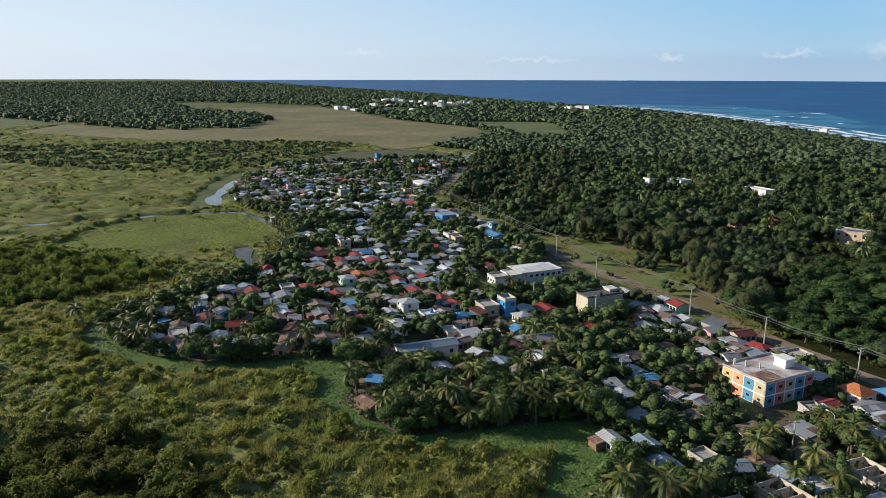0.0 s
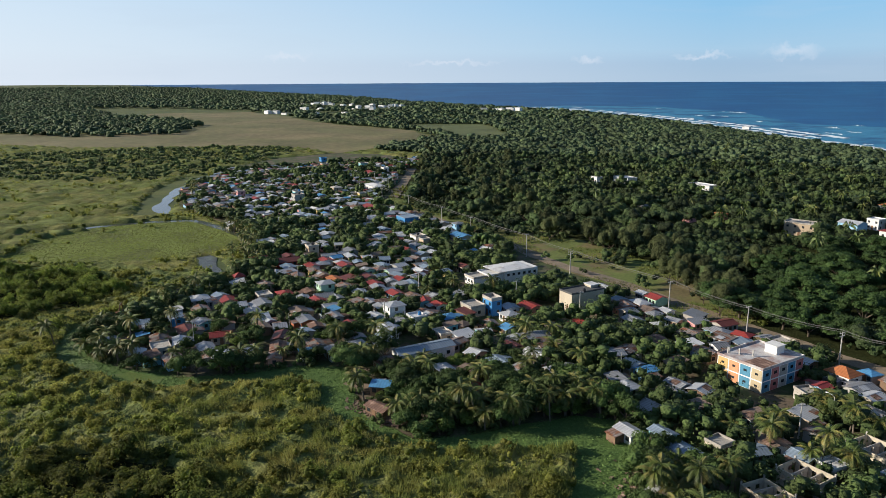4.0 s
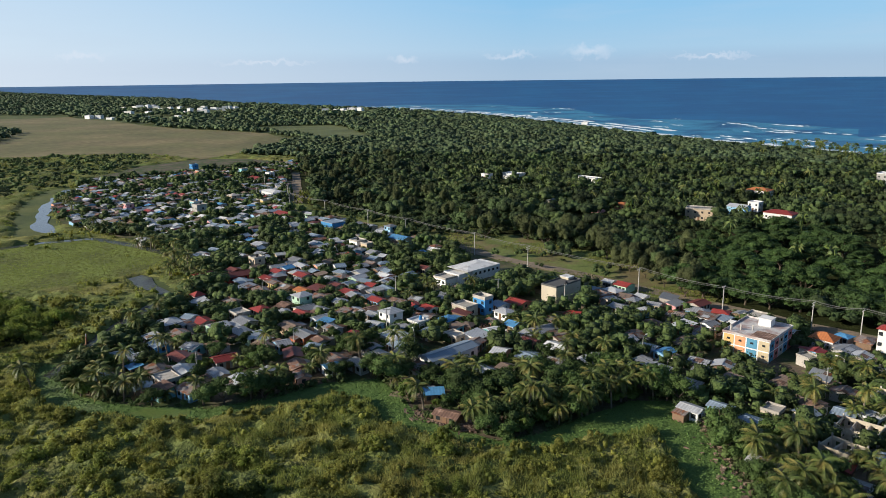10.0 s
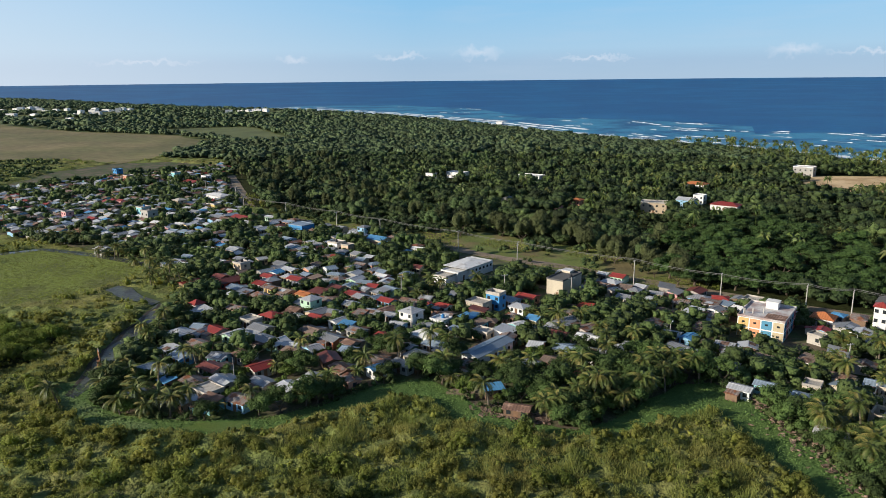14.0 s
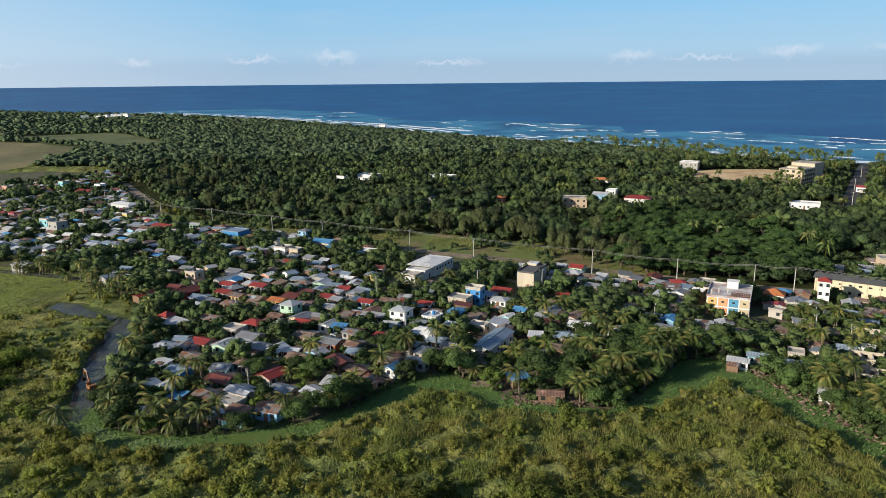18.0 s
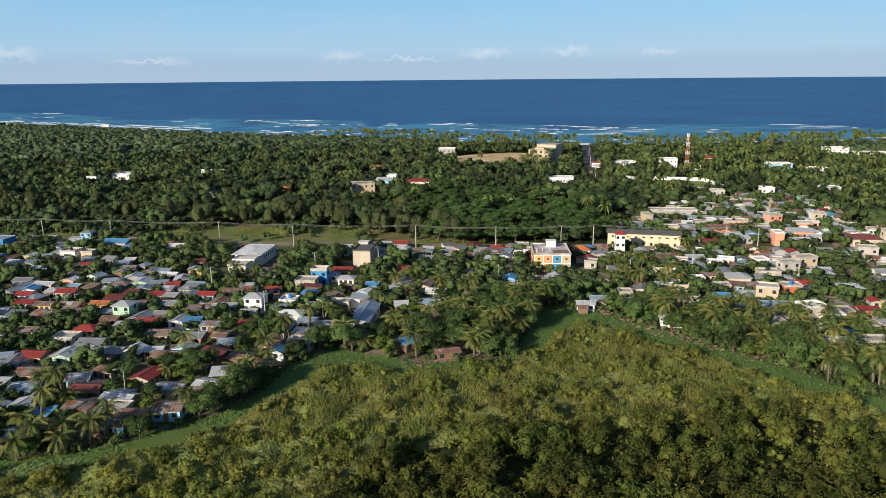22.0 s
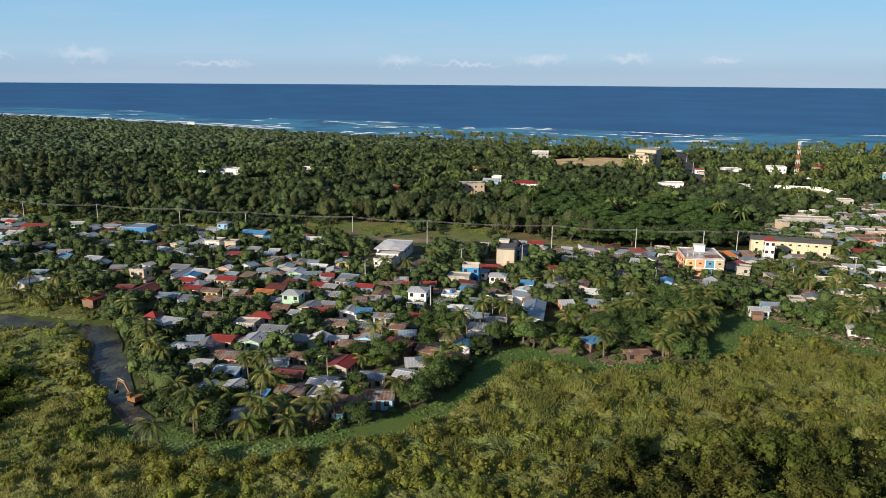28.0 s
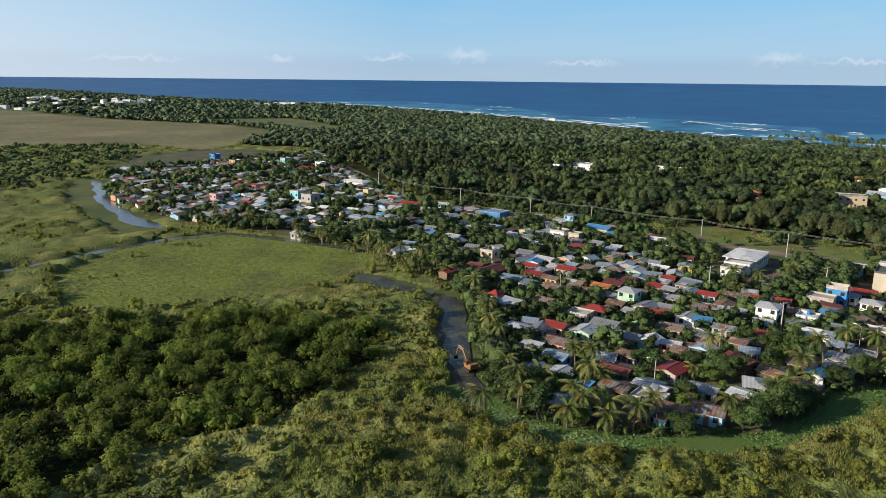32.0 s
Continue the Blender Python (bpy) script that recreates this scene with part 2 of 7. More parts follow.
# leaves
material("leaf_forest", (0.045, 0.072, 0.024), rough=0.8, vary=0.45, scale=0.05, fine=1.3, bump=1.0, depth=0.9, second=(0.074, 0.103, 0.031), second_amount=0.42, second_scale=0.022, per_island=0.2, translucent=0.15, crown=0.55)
# distant leaves: aerial haze painted in as a paler, bluer green
material("leaf_hazed", (0.066, 0.100, 0.046), rough=0.8, vary=0.45, scale=0.012, fine=0.5, bump=1.0, depth=1.6, second=(0.090, 0.124, 0.054), second_scale=0.015, per_island=0.15, translucent=0.15, crown=0.38)
material("leaf_broad", (0.064, 0.104, 0.026), rough=0.8, vary=0.4, scale=0.3, fine=2.2, bump=0.9, depth=0.5, per_object=0.45, translucent=0.18)
material("leaf_village", (0.058, 0.092, 0.026), rough=0.8, vary=0.4, scale=0.06, fine=1.8, bump=1.0, depth=0.6, second=(0.084, 0.118, 0.034), second_scale=0.08, per_island=0.2, translucent=0.16, crown=0.4)
material("leaf_bright", (0.130, 0.185, 0.033), rough=0.6, vary=0.35, scale=0.3, fine=2.2, bump=0.9, depth=0.5, per_object=0.25, translucent=0.3)
material("leaf_big", (0.054, 0.098, 0.024), rough=0.65, vary=0.4, scale=0.12, fine=1.4, bump=1.0, depth=0.8, per_object=0.25, translucent=0.2)
material("needle", (0.092, 0.108, 0.042), rough=0.85, vary=0.35, scale=0.3, fine=2.5, bump=0.9, depth=0.5, per_object=0.3, translucent=0.25)
material("palm_far", (0.088, 0.125, 0.026), rough=0.55, vary=0.3, scale=0.05, fine=0.5, bump=0, second=(0.135, 0.140, 0.034), second_amount=0.35, second_scale=0.06, per_island=0.3, translucent=0.22)
material("shrub_leaf", (0.127, 0.164, 0.032), rough=0.75, vary=0.4, scale=0.05, fine=2.4, bump=1.0, depth=0.5, second=(0.176, 0.184, 0.040), second_amount=0.45, second_scale=0.06, per_island=0.2, translucent=0.55, crown=0.35)
material("west_leaf", (0.161, 0.218, 0.039), rough=0.75, vary=0.4, scale=0.05, fine=2.4, bump=1.0, depth=0.5, second=(0.213, 0.253, 0.051), second_amount=0.45, second_scale=0.06, per_island=0.2, translucent=0.58, crown=0.35)
material("palm_leaf", (0.098, 0.132, 0.031), rough=0.5, vary=0.3, scale=0.4, fine=1.5, bump=0, second=(0.240, 0.200, 0.059), second_amount=0.33, second_scale=0.35, per_object=0.3, translucent=0.25)
material("bush_leaf", (0.208, 0.246, 0.051), rough=0.75, vary=0.4, scale=0.05, fine=2.4, bump=1.0, depth=0.5, second=(0.284, 0.284, 0.065), second_scale=0.045, per_island=0.2, translucent=0.58, crown=0.3)
material("scrub_cover", (0.162, 0.194, 0.051), rough=0.85, vary=0.4, scale=0.045, fine=1.5, bump=1.0, depth=0.6, second=(0.227, 0.222, 0.066), second_amount=0.42, second_scale=0.035, translucent=0.2, crown=0.35)
material("reed", (0.279, 0.266, 0.076), rough=0.75, vary=0.3, scale=0.06, fine=0.6, bump=0, second=(0.194, 0.227, 0.054), second_scale=0.05, per_island=0.2, translucent=0.45)
material("bark", (0.10, 0.078, 0.056), vary=0.3, scale=1.0, fine=8.0, bump=0.4)
material("palm_bark", (0.15, 0.125, 0.095), vary=0.3, scale=2.0, fine=9.0, bump=0.4)
# walls
for wname, wcol in (("white_wall", (0.72, 0.71, 0.69)), ("cream_wall", (0.50, 0.44, 0.34)), ("tan_wall", (0.48, 0.38, 0.27)), ("grey_wall", (0.36, 0.35, 0.33)),
                    ("block_wall", (0.42, 0.39, 0.35)), ("orange_wall", (0.40, 0.13, 0.06)), ("salmon_wall", (0.62, 0.30, 0.20)), ("pink_wall", (0.60, 0.30, 0.30)),
                    ("yellow_wall", (0.60, 0.46, 0.19)), ("mint_wall", (0.42, 0.60, 0.45)), ("cyan_wall", (0.24, 0.48, 0.52)), ("blue_wall", (0.06, 0.22, 0.46)),
                    ("sky_wall", (0.28, 0.48, 0.66)), ("red_wall", (0.40, 0.06, 0.04)), ("wood_wall", (0.20, 0.13, 0.085)), ("green_wall", (0.16, 0.32, 0.22)),
                    ("school_yellow", (0.60, 0.52, 0.36)), ("panel_red", (0.48, 0.18, 0.16)), ("panel_blue", (0.09, 0.24, 0.36)), ("panel_sand", (0.46, 0.38, 0.25)),
                    ("panel_yellow", (0.55, 0.37, 0.15)), ("panel_peach", (0.60, 0.30, 0.16)), ("panel_grey", (0.40, 0.38, 0.33))):
    material(wname, wcol, vary=0.16, scale=0.5, fine=5.0, bump=0.08, per_object=0.1, streak=0.4)
# roofs
material("zinc", (0.29, 0.295, 0.31), rough=0.42, metal=0.2, vary=0.2, scale=0.4, fine=3.0, bump=0.05, stripes=0.25, per_object=0.22)
material("pale_zinc", (0.46, 0.47, 0.49), rough=0.45, metal=0.15, vary=0.15, scale=0.4, fine=3.0, bump=0.05, stripes=0.16, per_object=0.12)
material("rusty_zinc", (0.24, 0.215, 0.20), rough=0.6, metal=0.1, vary=0.25, scale=0.5, fine=3.0, bump=0.05, stripes=0.3, second=(0.20, 0.085, 0.045), second_amount=0.55, second_scale=0.45, per_object=0.2)
material("rust", (0.165, 0.098, 0.072), rough=0.75, vary=0.35, scale=0.5, fine=3.0, bump=0.05, stripes=0.25, second=(0.30, 0.20, 0.15), second_amount=0.3, second_scale=0.5, per_object=0.2)
material("red_roof", (0.26, 0.042, 0.034), rough=0.5, vary=0.2, scale=0.5, fine=3.0, bump=0.05, stripes=0.15, per_object=0.2)
material("dark_red_roof", (0.145, 0.045, 0.038), rough=0.55, vary=0.25, scale=0.5, fine=3.0, bump=0.05, stripes=0.15, per_object=0.2)
material("blue_roof", (0.09, 0.25, 0.46), rough=0.5, vary=0.18, scale=0.5, fine=3.0, bump=0.05, stripes=0.12, per_object=0.15)
material("steel_blue_roof", (0.25, 0.31, 0.38), rough=0.45, metal=0.2, vary=0.18, scale=0.5, fine=3.0, bump=0.05, stripes=0.18, per_object=0.15)
material("brown_roof", (0.19, 0.14, 0.11), rough=0.7, vary=0.25, scale=0.5, fine=3.0, bump=0.05, stripes=0.2, per_object=0.2)
material("clay_roof", (0.42, 0.15, 0.055), rough=0.75, vary=0.2, scale=0.5, fine=3.0, bump=0.1, stripes=0.15)
material("concrete_roof", (0.42, 0.39, 0.35), vary=0.25, scale=0.35, fine=3.0, bump=0.1, second=(0.25, 0.23, 0.20), second_amount=0.4, second_scale=0.3, per_object=0.2)
material("white_roof", (0.64, 0.64, 0.64), rough=0.55, vary=0.12, scale=0.3, fine=3.0, bump=0.05, second=(0.44, 0.42, 0.41), second_amount=0.35, second_scale=0.25)
material("stained_roof", (0.52, 0.50, 0.49), rough=0.7, vary=0.2, scale=0.3, fine=3.0, bump=0.1, second=(0.36, 0.27, 0.25), second_amount=0.5, second_scale=0.22)
material("dark_roof", (0.10, 0.10, 0.10), vary=0.25, scale=0.4, fine=3.0, bump=0.1)
# fittings
material("glass_dark", (0.03, 0.035, 0.04), rough=0.15, vary=0.2, bump=0, spec=0.5)
material("door_wood", (0.17, 0.10, 0.06), vary=0.2, scale=1.0, per_object=0.4)
material("trim_white", (0.74, 0.73, 0.70), vary=0.12, scale=1.0)
material("steel", (0.42, 0.42, 0.42), rough=0.5, metal=0.6, vary=0.15)
material("concrete_pole", (0.44, 0.42, 0.39), vary=0.2, scale=1.0)
material("cable", (0.20, 0.195, 0.19), rough=0.6, vary=0.1, bump=0)
material("tank_black", (0.03, 0.03, 0.035), rough=0.45, vary=0.15)
material("tank_blue", (0.04, 0.18, 0.42), rough=0.45, vary=0.15)
material("digger_yellow", (0.25, 0.12, 0.05), rough=0.5, vary=0.2, scale=1.0, second=(0.20, 0.10, 0.04), second_amount=0.25, second_scale=1.5)
material("mast_red", (0.42, 0.12, 0.09), vary=0.15)
material("mast_white", (0.75, 0.73, 0.70), vary=0.12)
material("tarp_green", (0.02, 0.36, 0.22), rough=0.5, vary=0.2)
material("foam", (0.80, 0.82, 0.83), rough=0.8, vary=0.12, scale=0.1, fine=0.6, bump=0.1, second=(0.42, 0.56, 0.64), second_amount=0.35, second_scale=0.12)


def water_material(name, base, rough, wave, strength, shallow=None, shallow_scale=0.01):
    m = material(name, base, rough=rough, vary=0.15, scale=0.006, fine=0.05, bump=0, spec=0.5 if rough < 0.43 else 0.22, second=shallow, second_amount=0.42, second_scale=shallow_scale)
    nt = m.node_tree
    tc = nt.nodes.new("ShaderNodeTexCoord")
    n = nt.nodes.new("ShaderNodeTexNoise")
    n.inputs["Scale"].default_value, n.inputs["Detail"].default_value = wave, 6.0
    nt.links.new(tc.outputs["Object"], n.inputs["Vector"])
    bp = nt.nodes.new("ShaderNodeBump")
    bp.inputs["Strength"].default_value, bp.inputs["Distance"].default_value = strength, 1.0
    nt.links.new(n.outputs["Fac"], bp.inputs["Height"])
    nt.links.new(bp.outputs[0], nt.nodes["Principled BSDF"].inputs["Normal"])
    return m


water_material("sea_water", (0.009, 0.074, 0.212), 0.45, 0.08, 0.9, shallow=(0.014, 0.108, 0.262), shallow_scale=0.004)
water_material("reef_water", (0.050, 0.215, 0.360), 0.45, 0.10, 0.9, shallow=(0.016, 0.085, 0.200), shallow_scale=0.012)
material("foam_streak", (0.16, 0.30, 0.40), rough=0.5, vary=0.2, scale=0.05, fine=0.4, bump=0.1, second=(0.06, 0.18, 0.30), second_amount=0.5, second_scale=0.05)
water_material("canal_water", (0.040, 0.038, 0.034), 0.35, 0.8, 0.3, shallow=(0.085, 0.095, 0.055), shallow_scale=0.18)
water_material("river_water", (0.06, 0.07, 0.075), 0.15, 0.5, 0.05)

# ---- mesh helpers ----
GRID = -32.5                   # turn of the streets, degrees


def mesh_from(name, verts, faces, mat):
    me = bpy.data.meshes.new(name)
    me.from_pydata([tuple(v) for v in verts], [], faces)
    me.materials.append(MATS[mat])
    me.update()
    return me


def thing(name, m, label, category, group="", kind=""):
    ob = new(name)
    ob.matrix_world = m
    return tagged(ob, label, category, group, kind)


def part(name, me, parent, label=""):
    """Links a mesh as one part under a thing or a part, in the parent's own space."""
    ob = new(name, me)
    ob.parent = parent
    if label:
        ob["label"] = label
    return ob


def box(x0, x1, y0, y1, z0, z1):
    v = [(x0, y0, z0), (x1, y0, z0), (x1, y1, z0), (x0, y1, z0), (x0, y0, z1), (x1, y0, z1), (x1, y1, z1), (x0, y1, z1)]
    f = [(0, 3, 2, 1), (4, 5, 6, 7), (0, 1, 5, 4), (1, 2, 6, 5), (2, 3, 7, 6), (3, 0, 4, 7)]
    return v, f


def join(*bodies):
    V, F = [], []
    for v, f in bodies:
        n = len(V)
        V += list(v)
        F += [tuple(i + n for i in q) for q in f]
    return V, F


def bar(a, b, r0, r1, sides=8):
    """A tapered round bar from a to b."""
    a, b = Vector(a), Vector(b)
    q = (b - a).to_track_quat("Z", "Y")
    V, F = [], []
    for c, r in ((a, r0), (b, r1)):
        for i in range(sides):
            t = 2 * math.pi * i / sides
            V.append(c + q @ Vector((r * math.cos(t), r * math.sin(t), 0)))
    for i in range(sides):
        j = (i + 1) % sides
        F.append((i, j, sides + j, sides + i))
    F += [tuple(reversed(range(sides))), tuple(range(sides, 2 * sides))]
    return V, F


def soup(name, verts, faces4, mat, tone=None, smooth_from=None):
    """A mesh from numpy arrays of corners and four-sided faces, with a tone for each crown where given."""
    me = bpy.data.meshes.new(name)
    verts = np.asarray(verts, dtype=np.float32)
    faces4 = np.asarray(faces4, dtype=np.int32)
    me.vertices.add(len(verts))
    me.vertices.foreach_set("co", verts.ravel())
    me.loops.add(faces4.size)
    me.loops.foreach_set("vertex_index", faces4.ravel())
    me.polygons.add(len(faces4))
    me.polygons.foreach_set("loop_start", np.arange(0, faces4.size, faces4.shape[1], dtype=np.int32))
    me.materials.append(MATS[mat])
    if smooth_from is not None:
        me.polygons.foreach_set("use_smooth", np.arange(len(faces4)) >= smooth_from)
    me.update(calc_edges=True)
    if tone is not None:
        me.attributes.new("tone", "FLOAT", "POINT").data.foreach_set("value", np.asarray(tone, dtype=np.float32))
    me.validate()
    return me


def inside(px, py, poly):
    """Which of the points lie inside the outline."""
    px, py = np.asarray(px, float), np.asarray(py, float)
    r = np.zeros(px.shape, bool)
    n = len(poly)
    for i in range(n):
        (x0, y0), (x1, y1) = poly[i], poly[(i + 1) % n]
        if y0 == y1:
            continue
        c = ((y0 > py) != (y1 > py)) & (px < (x1 - x0) * (py - y0) / (y1 - y0) + x0)
        r ^= c
    return r


def line_distance(px, py, pts):
    """Distance to an open line of points."""
    px, py = np.asarray(px, float), np.asarray(py, float)
    best = np.full(px.shape, 1e9)
    for (x0, y0), (x1, y1) in zip(pts[:-1], pts[1:]):
        dx, dy = x1 - x0, y1 - y0
        t = np.clip(((px - x0) * dx + (py - y0) * dy) / (dx * dx + dy * dy), 0, 1)
        best = np.minimum(best, np.hypot(px - x0 - t * dx, py - y0 - t * dy))
    return best


# ---- plan ----
COAST = [(-4700, 3300), (-3185, 3038), (-1677, 2498), (-904, 1990), (-666, 1855), (-481, 1745), (-294, 1560), (-38, 1227), (68, 1050), (159, 925), (232, 846),
         (300, 752), (345, 675), (390, 622), (481, 568), (634, 520), (757, 441), (1200, 240), (2600, -300), (4700, -900)]
RIVER_EDGE = [(-88, 236), (-84.5, 204), (-82, 184), (-79, 165), (-71, 153), (-58, 148.5), (-44, 149), (-30, 151.5), (-19, 159), (-8, 171), (4, 177), (13, 168),
              (20, 158.5), (30, 154), (40, 151.5), (48, 157), (59, 169), (67, 178), (76, 180), (81, 172), (86, 155), (91, 135), (95, 118), (97, 100), (104, 84)]
ROAD = [(240, 172), (136, 236), (119, 245), (88, 264), (48, 290), (14, 308), (-8, 325), (-70, 366), (-128, 404), (-160, 470), (-205, 560)]
VILLAGE = RIVER_EDGE + [(130, 86), (190, 122), (270, 176), (262, 215), (320, 285), (262, 300), (212, 284), (170, 262), (150, 238)] + ROAD[2:8] + \
    [(-132, 405), (-158, 462), (-180, 505), (-235, 628), (-305, 655), (-350, 640), (-369, 580), (-355, 500), (-322, 448), (-285, 385), (-236, 335), (-205, 322),
     (-160, 304), (-128, 288), (-108, 262)]
MEADOW = [(-215, 226), (-222, 240), (-222, 272), (-205, 298), (-190, 305), (-165, 300), (-138, 288), (-124, 270), (-129, 248), (-141, 231), (-158, 217), (-178, 206), (-197, 205)]
DRY_FIELD = [(-1500, 1390), (-1207, 1404), (-639, 1040), (-439, 964), (-348, 863), (-330, 690), (-342, 640), (-447, 674), (-643, 560), (-900, 520), (-1000, 640), (-800, 740), (-760, 830),
             (-900, 960), (-1100, 1010)]
CLEARING = [(-118, 400), (-112, 425), (-75, 390), (-47, 392), (-12, 368), (18, 350), (40, 335), (60, 322), (76, 300), (97, 276), (92, 256), (84, 258), (48, 286), (14, 304), (-8, 321), (-70, 362)]
GLADE = [(-560, 1080), (-420, 1150), (-250, 900), (-300, 850), (-420, 960)]
SAND = [(205, 492), (240, 575), (300, 572), (335, 540), (300, 500), (255, 478)]
LOT = [(262, 372), (275, 385), (312, 352), (296, 318), (280, 322)]
BUSH_A = [(-215, 165), (-192, 188), (-165, 199), (-142, 206), (-107, 198), (-105, 176), (-120, 143), (-137, 134), (-144, 118), (-152, 98), (-205, 98)]
BUSH_B = [(-18, 114), (0, 121), (23, 117), (45, 109), (71, 102), (88, 84), (80, 40), (-30, 40)]
BUSH_C = [(-78, 96), (-80, 136), (-62, 140), (-38, 138), (-14, 137), (8, 131), (30, 127), (50, 131), (60, 120), (40, 112), (10, 118), (-20, 112), (-34, 96)]
TONGUE = [(-40, 136), (-22, 142), (-8, 156), (4, 165), (14, 150), (28, 143), (42, 143), (58, 155), (70, 164), (76, 158), (80, 134), (84, 108), (76, 92), (40, 112), (10, 118), (-20, 116)]
STRIP_OUT = [(-90, 165), (-84, 156), (-76, 147), (-66, 142), (-58, 141), (-49, 142), (-38, 141.5), (-29, 144.5), (-18, 152), (-10, 157), (-2, 164), (6, 163.5), (12, 155), (20, 151), (29, 148.5),
             (37, 147.5), (46, 149), (58, 155), (68, 161), (72, 164.5), (74.5, 155), (77, 144), (81, 132), (85, 118), (86, 106), (89, 95), (96, 78)]


def rise(x, y):
    """The far rim of land and sea, lifted a little so that the horizon lies where it should within the reach of the view."""
    r = np.minimum(np.hypot(x, y), 4850)
    return 49.5 * (np.clip(r - 1500, 0, None) / 3350) ** 2


def outline(pts, step, wobble, rng, closed=True):
    """A natural, wavering outline along straight corner points."""
    out = []
    P = [Vector(p) for p in pts]
    pairs = list(zip(P, P[1:] + P[:1])) if closed else list(zip(P[:-1], P[1:]))
    for a, b in pairs:
        k = max(1, int((b - a).length / step))
        n = Vector((-(b - a).y, (b - a).x)).normalized()
        for i in range(k):
            p = a.lerp(b, i / k)
            out.append(p + n * (rng.uniform(-wobble, wobble)))
    if not closed:
        out.append(P[-1])
    return out


def patch(name, pts, z, mat, label, category, step=6.0, wobble=0.8, seed=1):
    rng = random.Random(seed)
    bm = bmesh.new()
    f = bm.faces.new([bm.verts.new((p.x, p.y, z)) for p in outline(pts, step, wobble, rng)])
    if f.normal.z < 0 or f.calc_area() and (f.normal_update() or f.normal.z < 0):
        f.normal_flip()
    bmesh.ops.triangulate(bm, faces=[f])
    me = bpy.data.meshes.new(name)
    bm.to_mesh(me)
    bm.free()
    me.materials.append(MATS[mat])
    return tagged(new(name, me), label, category, kind="structure")


def ribbon(name, pts, width, z, mat, label, category, wobble=0.3, step=6.0, seed=1):
    rng = random.Random(seed)
    L = outline(pts, step, wobble, rng, closed=False)
    V, F = [], []
    for i, p in enumerate(L):
        d = (L[min(i + 1, len(L) - 1)] - L[max(i - 1, 0)]).normalized()
        n = Vector((-d.y, d.x)) * (width / 2 * rng.uniform(0.88, 1.12))
        V += [(p.x + n.x, p.y + n.y, z), (p.x - n.x, p.y - n.y, z)]
        if i:
            F.append((2 * i - 2, 2 * i - 1, 2 * i + 1, 2 * i))
    return tagged(new(name, mesh_from(name, V, F, mat)), label, category, kind="structure")


# ---- ground, sea ----
def axis(lo, a, b, hi, step, growth):
    mid = list(np.arange(a, b + 1, step))
    left, right, s = [a], [b], step
    while left[-1] > lo:
        s *= growth
        left.append(left[-1] - s)
    s = step
    while right[-1] < hi:
        s *= growth
        right.append(right[-1] + s)
    return np.array(left[:0:-1] + mid + right[1:])


def coast_inland(x, y):
    """Metres inland of the shore, negative out at sea."""
    d = line_distance(x, y, COAST)
    land = inside(x, y, COAST + [(6000, -6000), (-6000, -6000)])
    return np.where(land, d, -d)


gx, gy = axis(-4700, -700, 900, 4700, 14, 1.09), axis(-2500, 380, 1900, 4700, 14, 1.10)
X, Y = np.meshgrid(gx, gy)
S = coast_inland(X, Y)
Z = np.where(S > 0, np.minimum(0, S / 12 - 1.6) * 1.0, np.maximum(-1.6 + S / 12, -6)) + rise(X, Y)
Z = np.where(S > 20, rise(X, Y), Z)
nx, ny = len(gx), len(gy)
idx = np.arange(nx * ny).reshape(ny, nx)
quads = np.stack([idx[:-1, :-1], idx[:-1, 1:], idx[1:, 1:], idx[1:, :-1]], -1).reshape(-1, 4)
tagged(new("ground", soup("ground", np.stack([X, Y, Z], -1).reshape(-1, 3), quads, "marsh")), "flat marshy lowland with grass reaching the shore", "ground", kind="structure")

sx, sy = axis(-4800, -700, 900, 4800, 60, 1.02), axis(-2500, 380, 1900, 4800, 60, 1.02)
X, Y = np.meshgrid(sx, sy)
nx, ny = len(sx), len(sy)
idx = np.arange(nx * ny).reshape(ny, nx)
quads = np.stack([idx[:-1, :-1], idx[:-1, 1:], idx[1:, 1:], idx[1:, :-1]], -1).reshape(-1, 4)
keep = ((coast_inland(X, Y) < 200) & (np.hypot(X, Y) < 4900))[:-1, :-1].ravel()
tagged(new("water", soup("water", np.stack([X, Y, rise(X, Y) - 1.0], -1).reshape(-1, 3), quads[keep], "sea_water")), "deep blue open sea with small waves", "sea", kind="structure")

lagoon = [(x, y) for x, y in COAST[4:18]]
lagoon_out = [(x + 95 + 110 * (i % 3) * 0.5, y + 150 + 60 * ((i * 2) % 3)) for i, (x, y) in enumerate(lagoon)]
V, F = [], []
for (x0, y0), (x1, y1) in zip(lagoon, lagoon_out):
    for q in range(5):
        V.append((x0 + (x1 - x0) * q / 4, y0 + (y1 - y0) * q / 4, float(rise(np.array(x0), np.array(y0))) - 0.93 + (float(rise(np.array(x1), np.array(y1))) - float(rise(np.array(x0), np.array(y0)))) * q / 4))
for i in range(len(lagoon) - 1):
    F += [(5 * i + q, 5 * i + q + 1, 5 * i + q + 6, 5 * i + q + 5) for q in range(4)]
tagged(new("reef_water", mesh_from("reef_water", V, F, "reef_water")), "lighter shallow water over the reef", "sea", kind="structure")
patch("field_dry", DRY_FIELD, 0.30, "dry_field", "wide tan field of dry grass", "field", 40, 8, 2)
patch("meadow", MEADOW, 0.10, "meadow", "bright green wet meadow beside the creek", "meadow", 8, 1.5, 3)
patch("glade", GLADE, 0.30, "glade", "green open glade among the woods", "meadow", 30, 6, 4)
patch("village_ground", VILLAGE, 0.06, "village_dirt", "trodden earth and weeds between the houses", "ground", 8, 0.8, 5)
